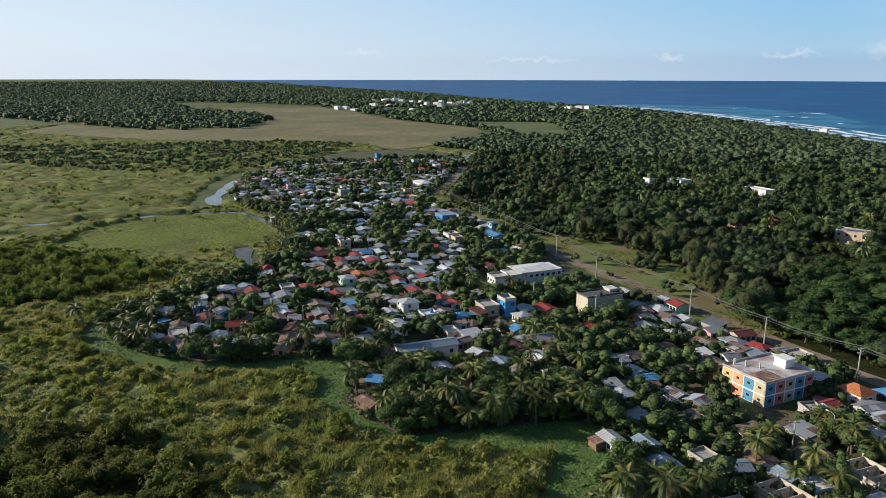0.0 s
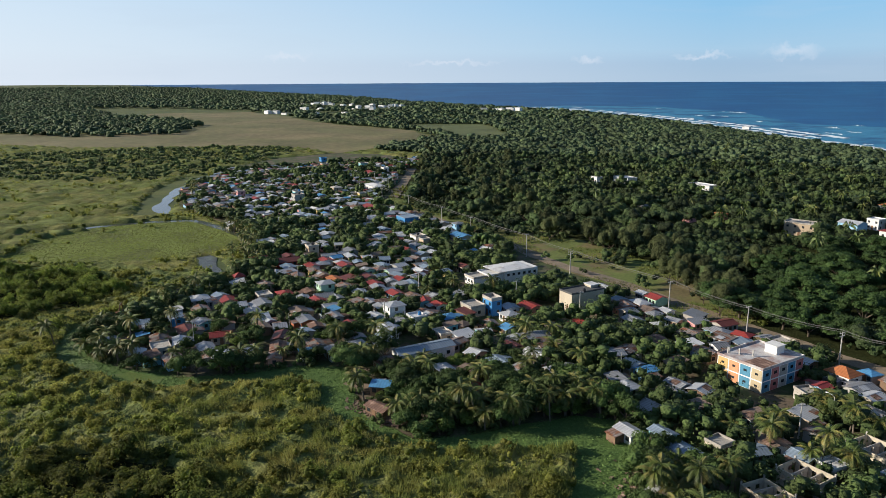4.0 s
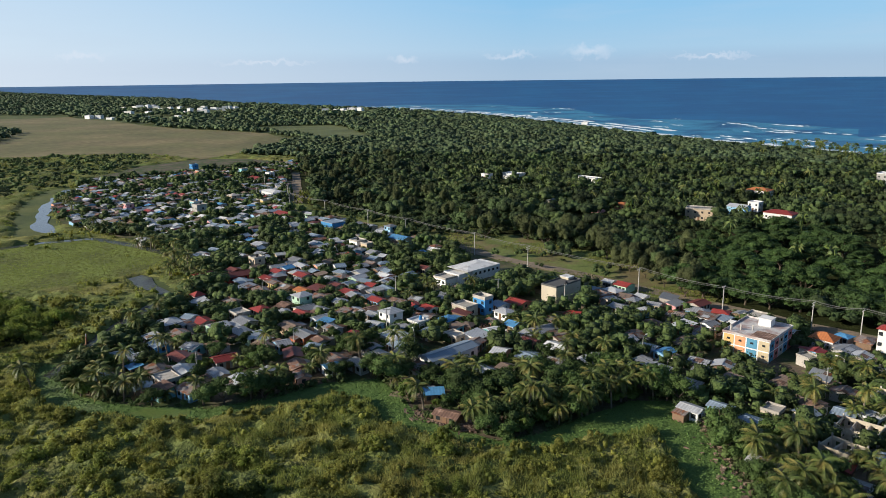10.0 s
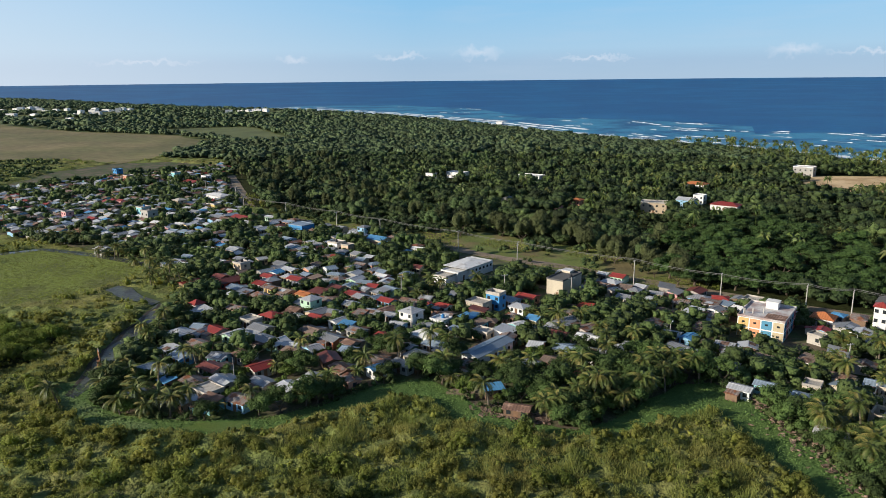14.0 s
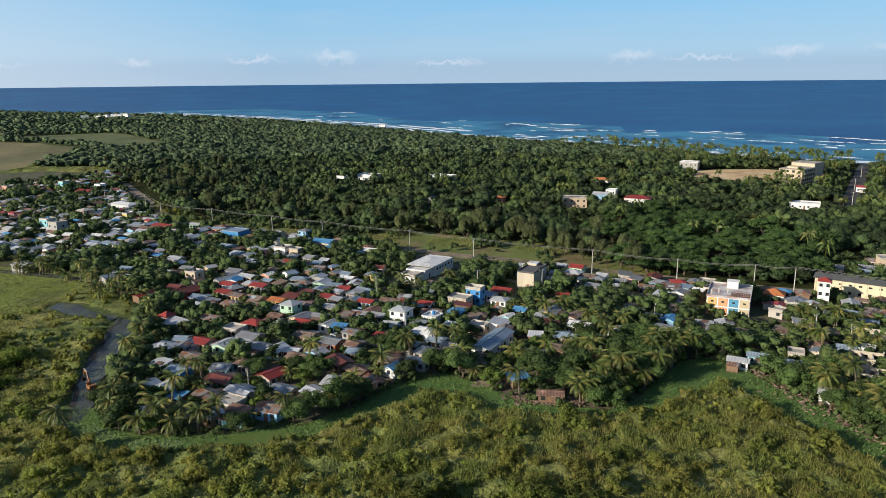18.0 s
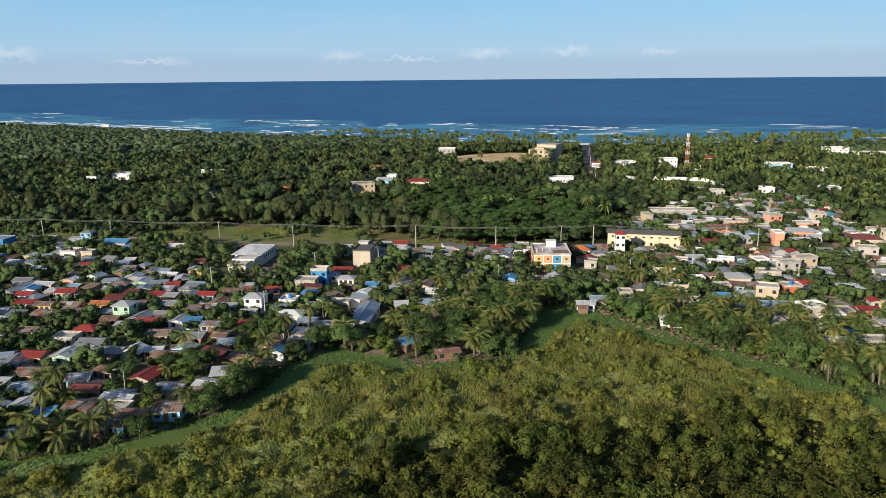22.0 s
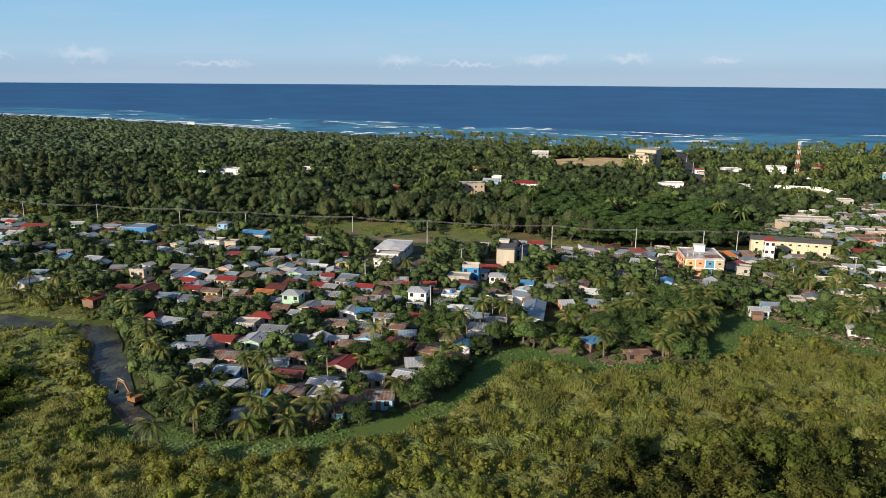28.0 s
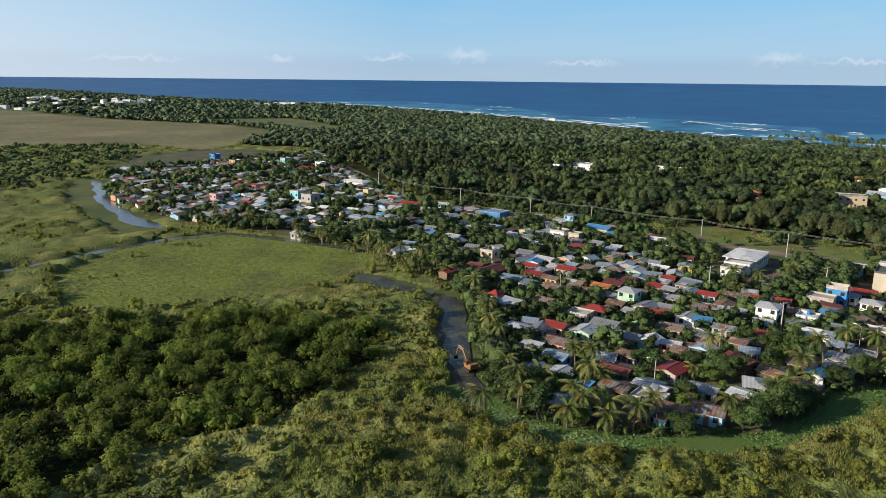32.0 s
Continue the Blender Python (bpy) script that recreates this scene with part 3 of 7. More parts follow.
# dark sheet that paints the shade below the trees onto the ground
patch("woods_floor", ROAD[:9] + [(-132, 412), (-190, 530), (-250, 665), (-330, 700), (-330, 850), (-250, 900), (150, 880), (320, 640), (560, 490), (720, 330), (420, 110), (300, 150)], 0.04, "shaded_floor", "leaf-covered floor of the woods with tree shade painted in", "ground", 14, 2.0, 17)
patch("clearing", CLEARING, 0.12, "clearing", "open brown and green clearing beside the road", "ground", 8, 2.0, 6)
patch("strip_weed", RIVER_EDGE[3:] + STRIP_OUT[::-1], 0.14, "hyacinth", "creek choked with green water hyacinth", "water plants", 5, 0.7, 7)
patch("strip_pale_weed", [(-88, 162), (-83, 156), (-76, 148), (-66, 143), (-55, 142), (-53, 146), (-66, 149), (-76, 155)], 0.20, "pale_weed", "pale floating weeds on the creek", "water plants", 5, 0.7, 8)
patch("strip_duckweed", [(-47, 144), (-36, 143.5), (-31, 146.5), (-33, 149.5), (-44, 147.5)], 0.21, "duckweed", "smooth bright green duckweed on the creek", "water plants", 4, 0.5, 41)
# dark sheets: painted shade for the gaps between the shrubs
patch("shrub_soil_west", BUSH_A, 0.03, "shaded_floor", "soil under the shrubs with their shade painted in", "ground", 8, 3.0, 21)
patch("shrub_soil_south", BUSH_B, 0.03, "shaded_floor", "soil under the shrubs with their shade painted in", "ground", 8, 3.0, 22)
patch("sand_lot", SAND, 0.20, "sand", "bare yellow sand of a building plot", "ground", 10, 1.5, 9)
patch("lot_ground", LOT, 0.16, "meadow", "grassed yard inside a low white wall", "ground", 8, 0.5, 10)
patch("canal_water", [(-97, 232), (-94, 204), (-90, 184), (-86, 170), (-82, 157), (-79.5, 157), (-80.5, 166), (-83.5, 184), (-85.8, 203), (-89, 228)], 0.18, "canal_water", "dark dredged canal with floating debris", "water", 5, 0.8, 11)
patch("pond_water", [(-125, 246), (-123, 252), (-117, 250), (-106, 240), (-97, 234), (-98, 230.5), (-113, 237)], 0.18, "canal_water", "still dark pond at the end of the canal", "water", 5, 0.8, 12)
ribbon("creek_water", [(-330, 120), (-250, 225), (-232, 254), (-221, 275), (-209, 293), (-192, 306), (-176, 302), (-160, 297), (-132, 285), (-116, 268)], 4.4, 0.17, "river_water", "narrow winding creek in the marsh", "water", seed=13)
patch("river_bend_water", [(-228, 312), (-243, 322), (-266, 350), (-290, 378), (-303, 400), (-322, 430), (-330, 444), (-322, 446), (-310, 425), (-294, 398), (-280, 376), (-252, 343), (-230, 324), (-214, 312)], 0.19, "river_water", "open bend of a pale river beside the houses", "water", 8, 1.5, 14)
ribbon("road_main", ROAD, 6.5, 0.20, "road_dirt", "dusty main road along the village", "road", seed=15)
ribbon("road_coast", [(245, 380), (275, 421), (330, 496), (398, 588)], 9.0, 0.20, "asphalt", "straight asphalt road to the coast", "road", 0.1, seed=16)
for k, (a, b) in enumerate((((-75, 240), (25, 176)), ((-52, 268), (52, 202)), ((-20, 300), (70, 240)), ((-60, 180), (-10, 262)), ((8, 176), (60, 268)), ((100, 140), (160, 230)),
                            ((110, 105), (230, 200)), ((160, 130), (200, 250)), ((-230, 350), (-160, 450)), ((-300, 420), (-200, 560)))):
    ribbon("lane", [a, ((a[0] + b[0]) / 2 + 2, (a[1] + b[1]) / 2 - 2), b], 3.2, 0.13 + 0.002 * k, "road_dirt", "narrow dirt lane between houses", "lane", 0.5, seed=20 + k)
patch("landing", [(10, 168), (17, 166), (21, 172), (17, 178), (11, 175)], 0.15, "road_dirt", "pale trodden landing beside the creek", "ground", 3, 0.6, 18)
# ribbon of dug mud whose dark colour paints in the bank's shadowed slope
ribbon("canal_bank_mud", [(-96, 232), (-93, 205), (-90, 184), (-85.5, 169), (-82.5, 158)], 1.2, 0.21, "mud", "dug mud along the canal bank, slope shadow painted in dark", "bank", 0.8, 4, 40)

# ---- houses ----
CLEAR = []                     # ground kept free of tall trees in front of houses in the woods
PLACED = []                    # x, y and reach of everything that stands in the village


def gable_roof(w, d, h, pitch, over):
    """Two thin sloping sheets that meet at a ridge along x."""
    rise_ = d / 2 * math.tan(radians(pitch))
    drop, t = over * math.tan(radians(pitch)), 0.09
    V, F = [], []
    xs = (-w / 2 - over, w / 2 + over)
    prof = [(-d / 2 - over, h - drop), (0, h + rise_), (d / 2 + over, h - drop), (d / 2 + over, h - drop + t), (0, h + rise_ + t), (-d / 2 - over, h - drop + t)]
    for x in xs:
        V += [(x, y, z) for y, z in prof]
    F = [(0, 1, 7, 6), (1, 2, 8, 7), (2, 3, 9, 8), (3, 4, 10, 9), (4, 5, 11, 10), (5, 0, 6, 11), (1, 0, 5, 4), (2, 1, 4, 3), (6, 7, 10, 11), (7, 8, 9, 10)]
    cap = box(-w / 2 - over, w / 2 + over, -0.14, 0.14, h + rise_ + t - 0.05, h + rise_ + t + 0.05)
    return join((V, F), cap), rise_


def hip_roof(w, d, h, pitch, over):
    hw, hd = w / 2 + over, d / 2 + over
    run = min(hw, hd)
    top = h + run * math.tan(radians(pitch)) * 0.9
    ex, ey = max(hw - run, 0.05), max(hd - run, 0.05)
    t = 0.12
    V = [(-hw, -hd, h - t), (hw, -hd, h - t), (hw, hd, h - t), (-hw, hd, h - t), (-hw, -hd, h), (hw, -hd, h), (hw, hd, h), (-hw, hd, h),
         (-ex, -ey, top), (ex, -ey, top), (ex, ey, top), (-ex, ey, top)]
    F = [(0, 3, 2, 1), (0, 1, 5, 4), (1, 2, 6, 5), (2, 3, 7, 6), (3, 0, 4, 7), (4, 5, 9, 8), (5, 6, 10, 9), (6, 7, 11, 10), (7, 4, 8, 11), (8, 9, 10, 11)]
    return (V, F), top - h


def shed_roof(w, d, h, pitch, over):
    r = d * math.tan(radians(pitch))
    hw, y0, y1, t = w / 2 + over, -d / 2 - over, d / 2 + over, 0.09
    V = [(-hw, y0, h - 0.1), (hw, y0, h - 0.1), (hw, y1, h + r), (-hw, y1, h + r), (-hw, y0, h - 0.1 + t), (hw, y0, h - 0.1 + t), (hw, y1, h + r + t), (-hw, y1, h + r + t)]
    return (V, box(0, 1, 0, 1, 0, 1)[1]), r


def flat_roof(w, d, h, over, parapet):
    slab = box(-w / 2 - over, w / 2 + over, -d / 2 - over, d / 2 + over, h, h + 0.18)
    bodies = [slab]
    if parapet:
        p, hw, hd = 0.15, w / 2 + over, d / 2 + over
        z0, z1 = h + 0.18, h + 0.18 + parapet
        bodies += [box(-hw, hw, -hd, -hd + p, z0, z1), box(-hw, hw, hd - p, hd, z0, z1), box(-hw, -hw + p, -hd + p, hd - p, z0, z1), box(hw - p, hw, -hd + p, hd - p, z0, z1)]
    return join(*bodies)


ROOF_WORDS = {"zinc": "grey zinc", "pale_zinc": "pale zinc", "rusty_zinc": "rust-stained zinc", "rust": "rusty corrugated", "red_roof": "bright red sheet", "dark_red_roof": "dark red sheet",
              "blue_roof": "blue sheet", "steel_blue_roof": "blue-grey sheet", "brown_roof": "brown sheet", "clay_roof": "orange clay", "concrete_roof": "flat concrete", "white_roof": "white",
              "dark_roof": "dark"}
WINDOWS = {}


def window_mesh(wide, tall):
    key = (wide, tall)
    if key not in WINDOWS:
        WINDOWS[key] = (mesh_from("window", *box(-wide / 2, wide / 2, -0.06, 0.02, 0, tall), "glass_dark"),
                        mesh_from("window_frame", *join(box(-wide / 2 - 0.1, wide / 2 + 0.1, -0.1, 0.0, -0.12, 0.0), box(-wide / 2 - 0.1, wide / 2 + 0.1, -0.1, 0.0, tall, tall + 0.1),
                                                        box(-wide / 2 - 0.1, -wide / 2, -0.1, 0.0, 0.0, tall), box(wide / 2, wide / 2 + 0.1, -0.1, 0.0, 0.0, tall)), "trim_white"))
    return WINDOWS[key]


DOOR = mesh_from("door", *box(-0.5, 0.5, -0.07, 0.03, 0, 2.05), "door_wood")


def opening(kind, parent, x, y, z, turn, wide=1.0, tall=1.0, framed=False):
    ob = part(kind, DOOR if kind == "door" else window_mesh(wide, tall)[0], parent)
    ob.matrix_basis = pose(x, y, z, 0, 0, turn)
    if framed and kind == "window":
        part("window_frame", window_mesh(wide, tall)[1], ob)
    return ob


def house(x, y, w=7.0, d=6.0, roof="gable", rc="zinc", wc="grey_wall", h=2.5, rot=None, floors=1, detail=2, pitch=15, name="house", label="", parapet=0.5, framed=False, porch=False):
    rot = GRID if rot is None else rot
    if w < 9.7:
        w, d = w * 0.76, d * 0.76
    wall_word = wc.replace("_wall", "").replace("block", "bare block").replace("wood", "board").replace("_", " ")
    label = label or ("two-storey " if floors > 1 else "small ") + f"{wall_word} house with a {ROOF_WORDS[rc]} roof"
    ob = thing(name, pose(x, y, 0, 0, 0, rot), label, "house", "village houses")
    H = h * floors
    body = [box(-w / 2, w / 2, -d / 2, d / 2, 0, H)]
    if roof == "gable":
        rf, r = gable_roof(w, d, H, pitch, 0.4)
        g = ([(-w / 2, -d / 2, H), (-w / 2, d / 2, H), (-w / 2, 0, H + r), (w / 2, -d / 2, H), (w / 2, d / 2, H), (w / 2, 0, H + r)], [(0, 2, 1), (3, 4, 5), (0, 3, 5, 2), (1, 2, 5, 4)])
        body.append(g)
    elif roof == "hip":
        rf, r = hip_roof(w, d, H, pitch + 4, 0.45)
    elif roof == "shed":
        rf, r = shed_roof(w, d, H, 7, 0.35)
        body.append(([(-w / 2, d / 2, H), (w / 2, d / 2, H), (w / 2, d / 2, H + r), (-w / 2, d / 2, H + r), (-w / 2, -d / 2, H), (w / 2, -d / 2, H)],
                     [(0, 1, 2, 3), (0, 3, 4), (1, 5, 2)]))
    else:
        rf = flat_roof(w, d, H, 0.12, parapet)
    part("wall", mesh_from("wall", *join(*body), wc), ob)
    part("roof", mesh_from("roof", *rf, rc), ob)
    rng = random.Random(int(x * 7 + y * 13))
    if detail:
        for fl in range(floors):
            z = fl * h
            xs = [-w * 0.3, w * 0.3] if w < 9 else [-w * 0.38, -w * 0.13, w * 0.13, w * 0.38]
            for k, xx in enumerate(xs):
                opening("window", ob, xx, -d / 2, z + 1.0, 0, 1.0, 1.05, framed)
            if detail > 1:
                opening("window", ob, -w / 2, rng.uniform(-0.2, 0.2) * d, z + 1.0, -90, 1.0, 1.05, framed)
                opening("window", ob, w / 2, rng.uniform(-0.2, 0.2) * d, z + 1.0, 90, 1.0, 1.05, framed)
        opening("door", ob, 0.0, -d / 2, 0.08, 0)
    if porch:
        pz = H - 0.15
        part("porch_roof", mesh_from("porch_roof", [(-w / 2, -d / 2 - 2.0, pz - 0.4), (w / 2, -d / 2 - 2.0, pz - 0.4), (w / 2, -d / 2, pz), (-w / 2, -d / 2, pz), (-w / 2, -d / 2 - 2.0, pz - 0.3), (w / 2, -d / 2 - 2.0, pz - 0.3),
                                                    (w / 2, -d / 2, pz + 0.1), (-w / 2, -d / 2, pz + 0.1)], box(0, 1, 0, 1, 0, 1)[1], rc), ob)
        for px in (-w / 2 + 0.15, w / 2 - 0.15):
            part("porch_post", mesh_from("porch_post", *box(px - 0.08, px + 0.08, -d / 2 - 1.9, -d / 2 - 1.74, 0, pz - 0.4), "trim_white"), ob)
    if detail > 1 and floors == 1 and roof != "flat" and rng.random() < 0.55:
        # a low lean-to built on at one end
        aw, ad, ah = w * rng.uniform(0.35, 0.7), rng.uniform(1.6, 2.6), rng.uniform(1.9, 2.2)
        ax = rng.uniform(-0.5, 0.5) * (w - aw)
        sgn = rng.choice((-1, 1))
        an = part("lean_to", mesh_from("lean_to", *box(-aw / 2, aw / 2, 0.0, ad, 0, ah), rng.choice((wc, "block_wall", "wood_wall"))), ob, "low lean-to room")
        an.matrix_basis = pose(ax, sgn * d / 2, 0, 0, 0, 0 if sgn > 0 else 180)
        V = [(-aw / 2 - 0.25, 0.02, ah + 0.42), (aw / 2 + 0.25, 0.02, ah + 0.42), (aw / 2 + 0.25, ad + 0.35, ah), (-aw / 2 - 0.25, ad + 0.35, ah),
             (-aw / 2 - 0.25, 0.02, ah + 0.48), (aw / 2 + 0.25, 0.02, ah + 0.48), (aw / 2 + 0.25, ad + 0.35, ah + 0.06), (-aw / 2 - 0.25, ad + 0.35, ah + 0.06)]
        part("lean_to_roof", mesh_from("lean_to_roof", V, box(0, 1, 0, 1, 0, 1)[1], rng.choice((rc, "rusty_zinc", "zinc", "rust"))), an)
    if roof in ("gable", "shed") and rng.random() < 0.35 and detail > 1 and rc in ("zinc", "rusty_zinc", "pale_zinc", "rust", "brown_roof"):
        # a loose sheet nailed on as a patch
        a = radians(pitch if roof == "gable" else 7)
        sx, sy = rng.uniform(-0.25, 0.25) * w, -d * 0.25
        sz = (H + d * 0.25 * math.tan(a) if roof == "gable" else H + d * 0.25 * math.tan(a)) + 0.14
        sh = part("roof_sheet", mesh_from("roof_sheet", *box(-1.1, 1.1, -0.9, 0.9, 0, 0.03), rng.choice(("rust", "pale_zinc", "rusty_zinc"))), ob, "loose patched sheet")
        sh.matrix_basis = pose(sx, sy, sz, math.degrees(a), 0, rng.uniform(-4, 4))
    PLACED.append((x, y, max(w, d) / 2))
    return ob


def pierced_wall(length, tall, holes):
    """A block wall along x with real openings; each hole is its middle, its width, its sill and its head."""
    t, bodies, x = 0.09, [], -length / 2
    for mid, wide, sill, head in holes:
        bodies.append(box(x, mid - wide / 2, -t, t, 0, tall))
        if sill > 0:
            bodies.append(box(mid - wide / 2, mid + wide / 2, -t, t, 0, sill))
        bodies.append(box(mid - wide / 2, mid + wide / 2, -t, t, head, tall))
        x = mid + wide / 2
    bodies.append(box(x, length / 2, -t, t, 0, tall))
    return join(*bodies)


def shell_house(x, y, w, d, rot):
    """An unfinished house: block walls with empty openings round bare rooms, and no roof."""
    ob = thing("house_shell", pose(x, y, 0, 0, 0, rot), "roofless unfinished block house with empty window openings", "house", "unfinished houses")
    part("floor_slab", mesh_from("floor_slab", *box(-w / 2 - 0.2, w / 2 + 0.2, -d / 2 - 0.2, d / 2 + 0.2, 0.0, 0.16), "concrete_roof"), ob)
    win, door = (1.1, 1.1, 2.1), (0.9, 0.0, 2.1)
    long_wall = mesh_from("wall", *pierced_wall(w, 3.0, [(-w * 0.3, *win), (0.0, *door), (w * 0.3, *win)]), "cream_wall")
    end_wall = mesh_from("wall", *pierced_wall(d - 0.2, 3.0, [(-d * 0.2, *win), (d * 0.22, *win)]), "cream_wall")
    inner = mesh_from("partition", *pierced_wall(d - 0.4, 2.6, [(d * 0.1, *door)]), "block_wall")
    for me, px, py, turn in ((long_wall, 0, -d / 2, 0), (long_wall, 0, d / 2, 180), (end_wall, -w / 2 + 0.1, 0, 90), (end_wall, w / 2 - 0.1, 0, -90), (inner, -w * 0.16, 0, 90), (inner, w * 0.18, 0, 90)):
        part("partition" if me is inner else "wall", me, ob).matrix_basis = pose(px, py, 0.16, 0, 0, turn)
    for px, py in ((-w / 2, -d / 2), (w / 2, -d / 2), (w / 2, d / 2), (-w / 2, d / 2)):
        part("column_stub", mesh_from("column_stub", *box(px - 0.14, px + 0.14, py - 0.14, py + 0.14, 0.16, 3.7), "concrete_pole"), ob)
    PLACED.append((x, y, max(w, d) / 2))


# houses of the near quarter, from the canal to the river bend
house(-73, 199, 8.5, 7.5, "hip", "pale_zinc", "grey_wall")
house(-63, 202, 7.5, 6, "gable", "red_roof", "tan_wall")
house(-56, 199, 7.5, 6.5, "gable", "pale_zinc", "mint_wall", rot=57.5)
house(-63, 190, 8, 6.5, "gable", "rusty_zinc", "pink_wall")
house(-70, 186, 6, 5, "shed", "pale_zinc", "white_wall")
house(-64, 181, 7, 5.5, "gable", "steel_blue_roof", "blue_wall")
house(-70, 171, 9.5, 7, "gable", "steel_blue_roof", "grey_wall", rot=50)
house(-60, 165, 4.6, 4.2, "shed", "blue_roof", "wood_wall")
house(-53, 165, 7.5, 6, "gable", "rusty_zinc", "tan_wall", rot=-38)
house(-52, 174, 8.5, 6, "gable", "dark_red_roof", "grey_wall")
house(-59, 158, 7, 5, "gable", "rust", "white_wall")
house(-47.2, 160.5, 8.0, 6.5, "flat", "concrete_roof", "block_wall", parapet=0.35, label="unfinished block house with an open flat concrete roof")
house(-37, 156, 7.5, 6, "gable", "rusty_zinc", "sky_wall", rot=-25)
house(-35.5, 166, 7.5, 5.5, "gable", "zinc", "tan_wall")
house(-28, 164, 7, 5.5, "gable", "pale_zinc", "grey_wall", rot=-42, pitch=12)
house(-56, 212, 7.5, 6, "flat", "concrete_roof", "grey_wall")
house(-51, 217, 7.5, 6, "hip", "red_roof", "cream_wall")
house(-50, 205, 8.5, 6.5, "gable", "zinc", "cream_wall", porch=True)
house(-46, 196, 8, 6, "gable", "zinc", "block_wall")
house(-41, 193.5, 6.5, 6, "gable", "white_roof", "mint_wall", rot=57.5, pitch=22)
house(-34, 204, 8, 6.5, "gable", "brown_roof", "tan_wall")
house(-26.5, 198, 8.2, 6, "gable", "zinc", "orange_wall", label="bright orange house with white door and a grey zinc roof", framed=True)
house(-20.5, 205, 7, 5, "gable", "zinc", "grey_wall")
house(-41, 227, 6.5, 6.5, "hip", "pale_zinc", "mint_wall", floors=2)
house(-36, 216, 6.5, 5.5, "gable", "red_roof", "wood_wall")
house(-31.5, 221, 6, 5, "gable", "zinc", "grey_wall")
house(-28, 213, 6.5, 6, "gable", "pale_zinc", "white_wall", rot=57.5)
house(-28, 230, 7, 6, "gable", "zinc", "tan_wall")
house(-45, 223, 6, 5, "gable", "rust", "wood_wall")
house(-47, 240, 7, 5.5, "gable", "clay_roof", "yellow_wall")
house(-55, 243, 8, 6, "gable", "brown_roof", "salmon_wall")
house(-62, 247, 7, 5, "gable", "rusty_zinc", "yellow_wall")
house(-67, 252, 7, 6, "gable", "red_roof", "white_wall")
house(-74, 246, 8.5, 6, "gable", "steel_blue_roof", "grey_wall")
house(-81, 255, 11, 7, "gable", "dark_red_roof", "red_wall", rot=50)
house(-82, 271, 6.5, 6, "flat", "concrete_roof", "tan_wall", floors=2)
house(-79, 224, 4.5, 4.5, "hip", "red_roof", "white_wall", h=3.4, pitch=30)
house(-65, 223, 7, 6, "gable", "rusty_zinc", "tan_wall")
house(-34, 187, 8, 5, "gable", "brown_roof", "wood_wall")
house(-18, 176, 8, 5.5, "gable", "rust", "wood_wall", rot=-50)
house(-23, 183, 9, 6, "gable", "dark_red_roof", "wood_wall", rot=-60)
house(-14, 170, 6, 4.5, "gable", "rusty_zinc", "salmon_wall", rot=-55)
house(-6, 217, 7, 7, "hip", "pale_zinc", "white_wall", floors=2, h=2.5)
house(3.5, 215, 6.5, 6, "flat", "white_roof", "white_wall", h=3.0)
house(-13, 220, 6, 5, "gable", "zinc", "grey_wall")
house(-19, 222, 7, 6, "gable", "zinc", "tan_wall")
house(0.5, 201.5, 9.5, 7.5, "hip", "white_roof", "white_wall", h=3.2, label="white house with a white hipped roof", framed=True)
house(0.5, 187, 8.5, 7, "hip", "zinc", "cream_wall")
house(-3, 180.5, 8, 3.5, "shed", "zinc", "grey_wall")
house(8.5, 208, 5, 4, "shed", "steel_blue_roof", "cream_wall")
house(11.5, 221, 6, 6, "hip", "blue_roof", "cream_wall")
house(17, 207, 7, 5, "flat", "concrete_roof", "tan_wall")
house(19, 192.5, 16.5, 5.4, "gable", "steel_blue_roof", "white_wall", rot=57, h=3.2, pitch=14, label="long white barn with a blue-grey sheet roof", name="barn")
house(39, 207, 6, 5, "gable", "dark_red_roof", "wood_wall")
house(21.5, 167.5, 6, 4, "shed", "blue_roof", "wood_wall", rot=20)
house(2.5, 231, 6, 5, "gable", "red_roof", "white_wall")
house(-38, 249, 7, 6, "gable", "dark_red_roof", "tan_wall")
house(-30, 242, 7, 6, "gable", "red_roof", "cream_wall")
house(-17, 235, 7, 5.5, "gable", "red_roof", "sky_wall")
house(14, 233, 9, 7, "flat", "concrete_roof", "cream_wall", floors=1, h=3.2)
house(19.5, 236, 7, 5, "flat", "concrete_roof", "blue_wall", floors=2, h=2.6, label="bright blue house with a flat roof", parapet=0.9)
house(27.5, 232, 7, 6, "hip", "pale_zinc", "white_wall")
house(30, 243, 8.5, 7, "gable", "red_roof", "salmon_wall")
house(27.5, 157.8, 7.5, 4.5, "gable", "rust", "wood_wall", rot=-14, h=2.2, pitch=14, detail=1, label="shabby board hut with a rusty corrugated roof on the bank", name="hut")
house(47, 204, 8, 7, "gable", "white_roof", "white_wall")
house(40.5, 195, 7.5, 6, "gable", "steel_blue_roof", "grey_wall")
house(48.5, 193, 7, 6, "gable", "zinc", "grey_wall")
house(37, 186, 8, 5.5, "gable", "brown_roof", "wood_wall")
house(30, 184, 6.5, 5, "gable", "pale_zinc", "grey_wall")
house(59, 199, 6, 5, "gable", "zinc", "red_wall")
house(43.2, 174.5, 6, 6, "hip", "red_roof", "sky_wall", h=3.4, pitch=20, label="pale blue house with a bright red hipped roof")
house(74, 195, 7, 6, "hip", "pale_zinc", "white_wall")
house(80.5, 172.5, 6.5, 4.5, "gable", "pale_zinc", "white_wall")
house(87, 175, 6, 4.5, "gable", "steel_blue_roof", "cyan_wall")
house(92.5, 169, 7.5, 6, "gable", "steel_blue_roof", "grey_wall")
house(93, 151, 8, 6, "gable", "pale_zinc", "white_wall")
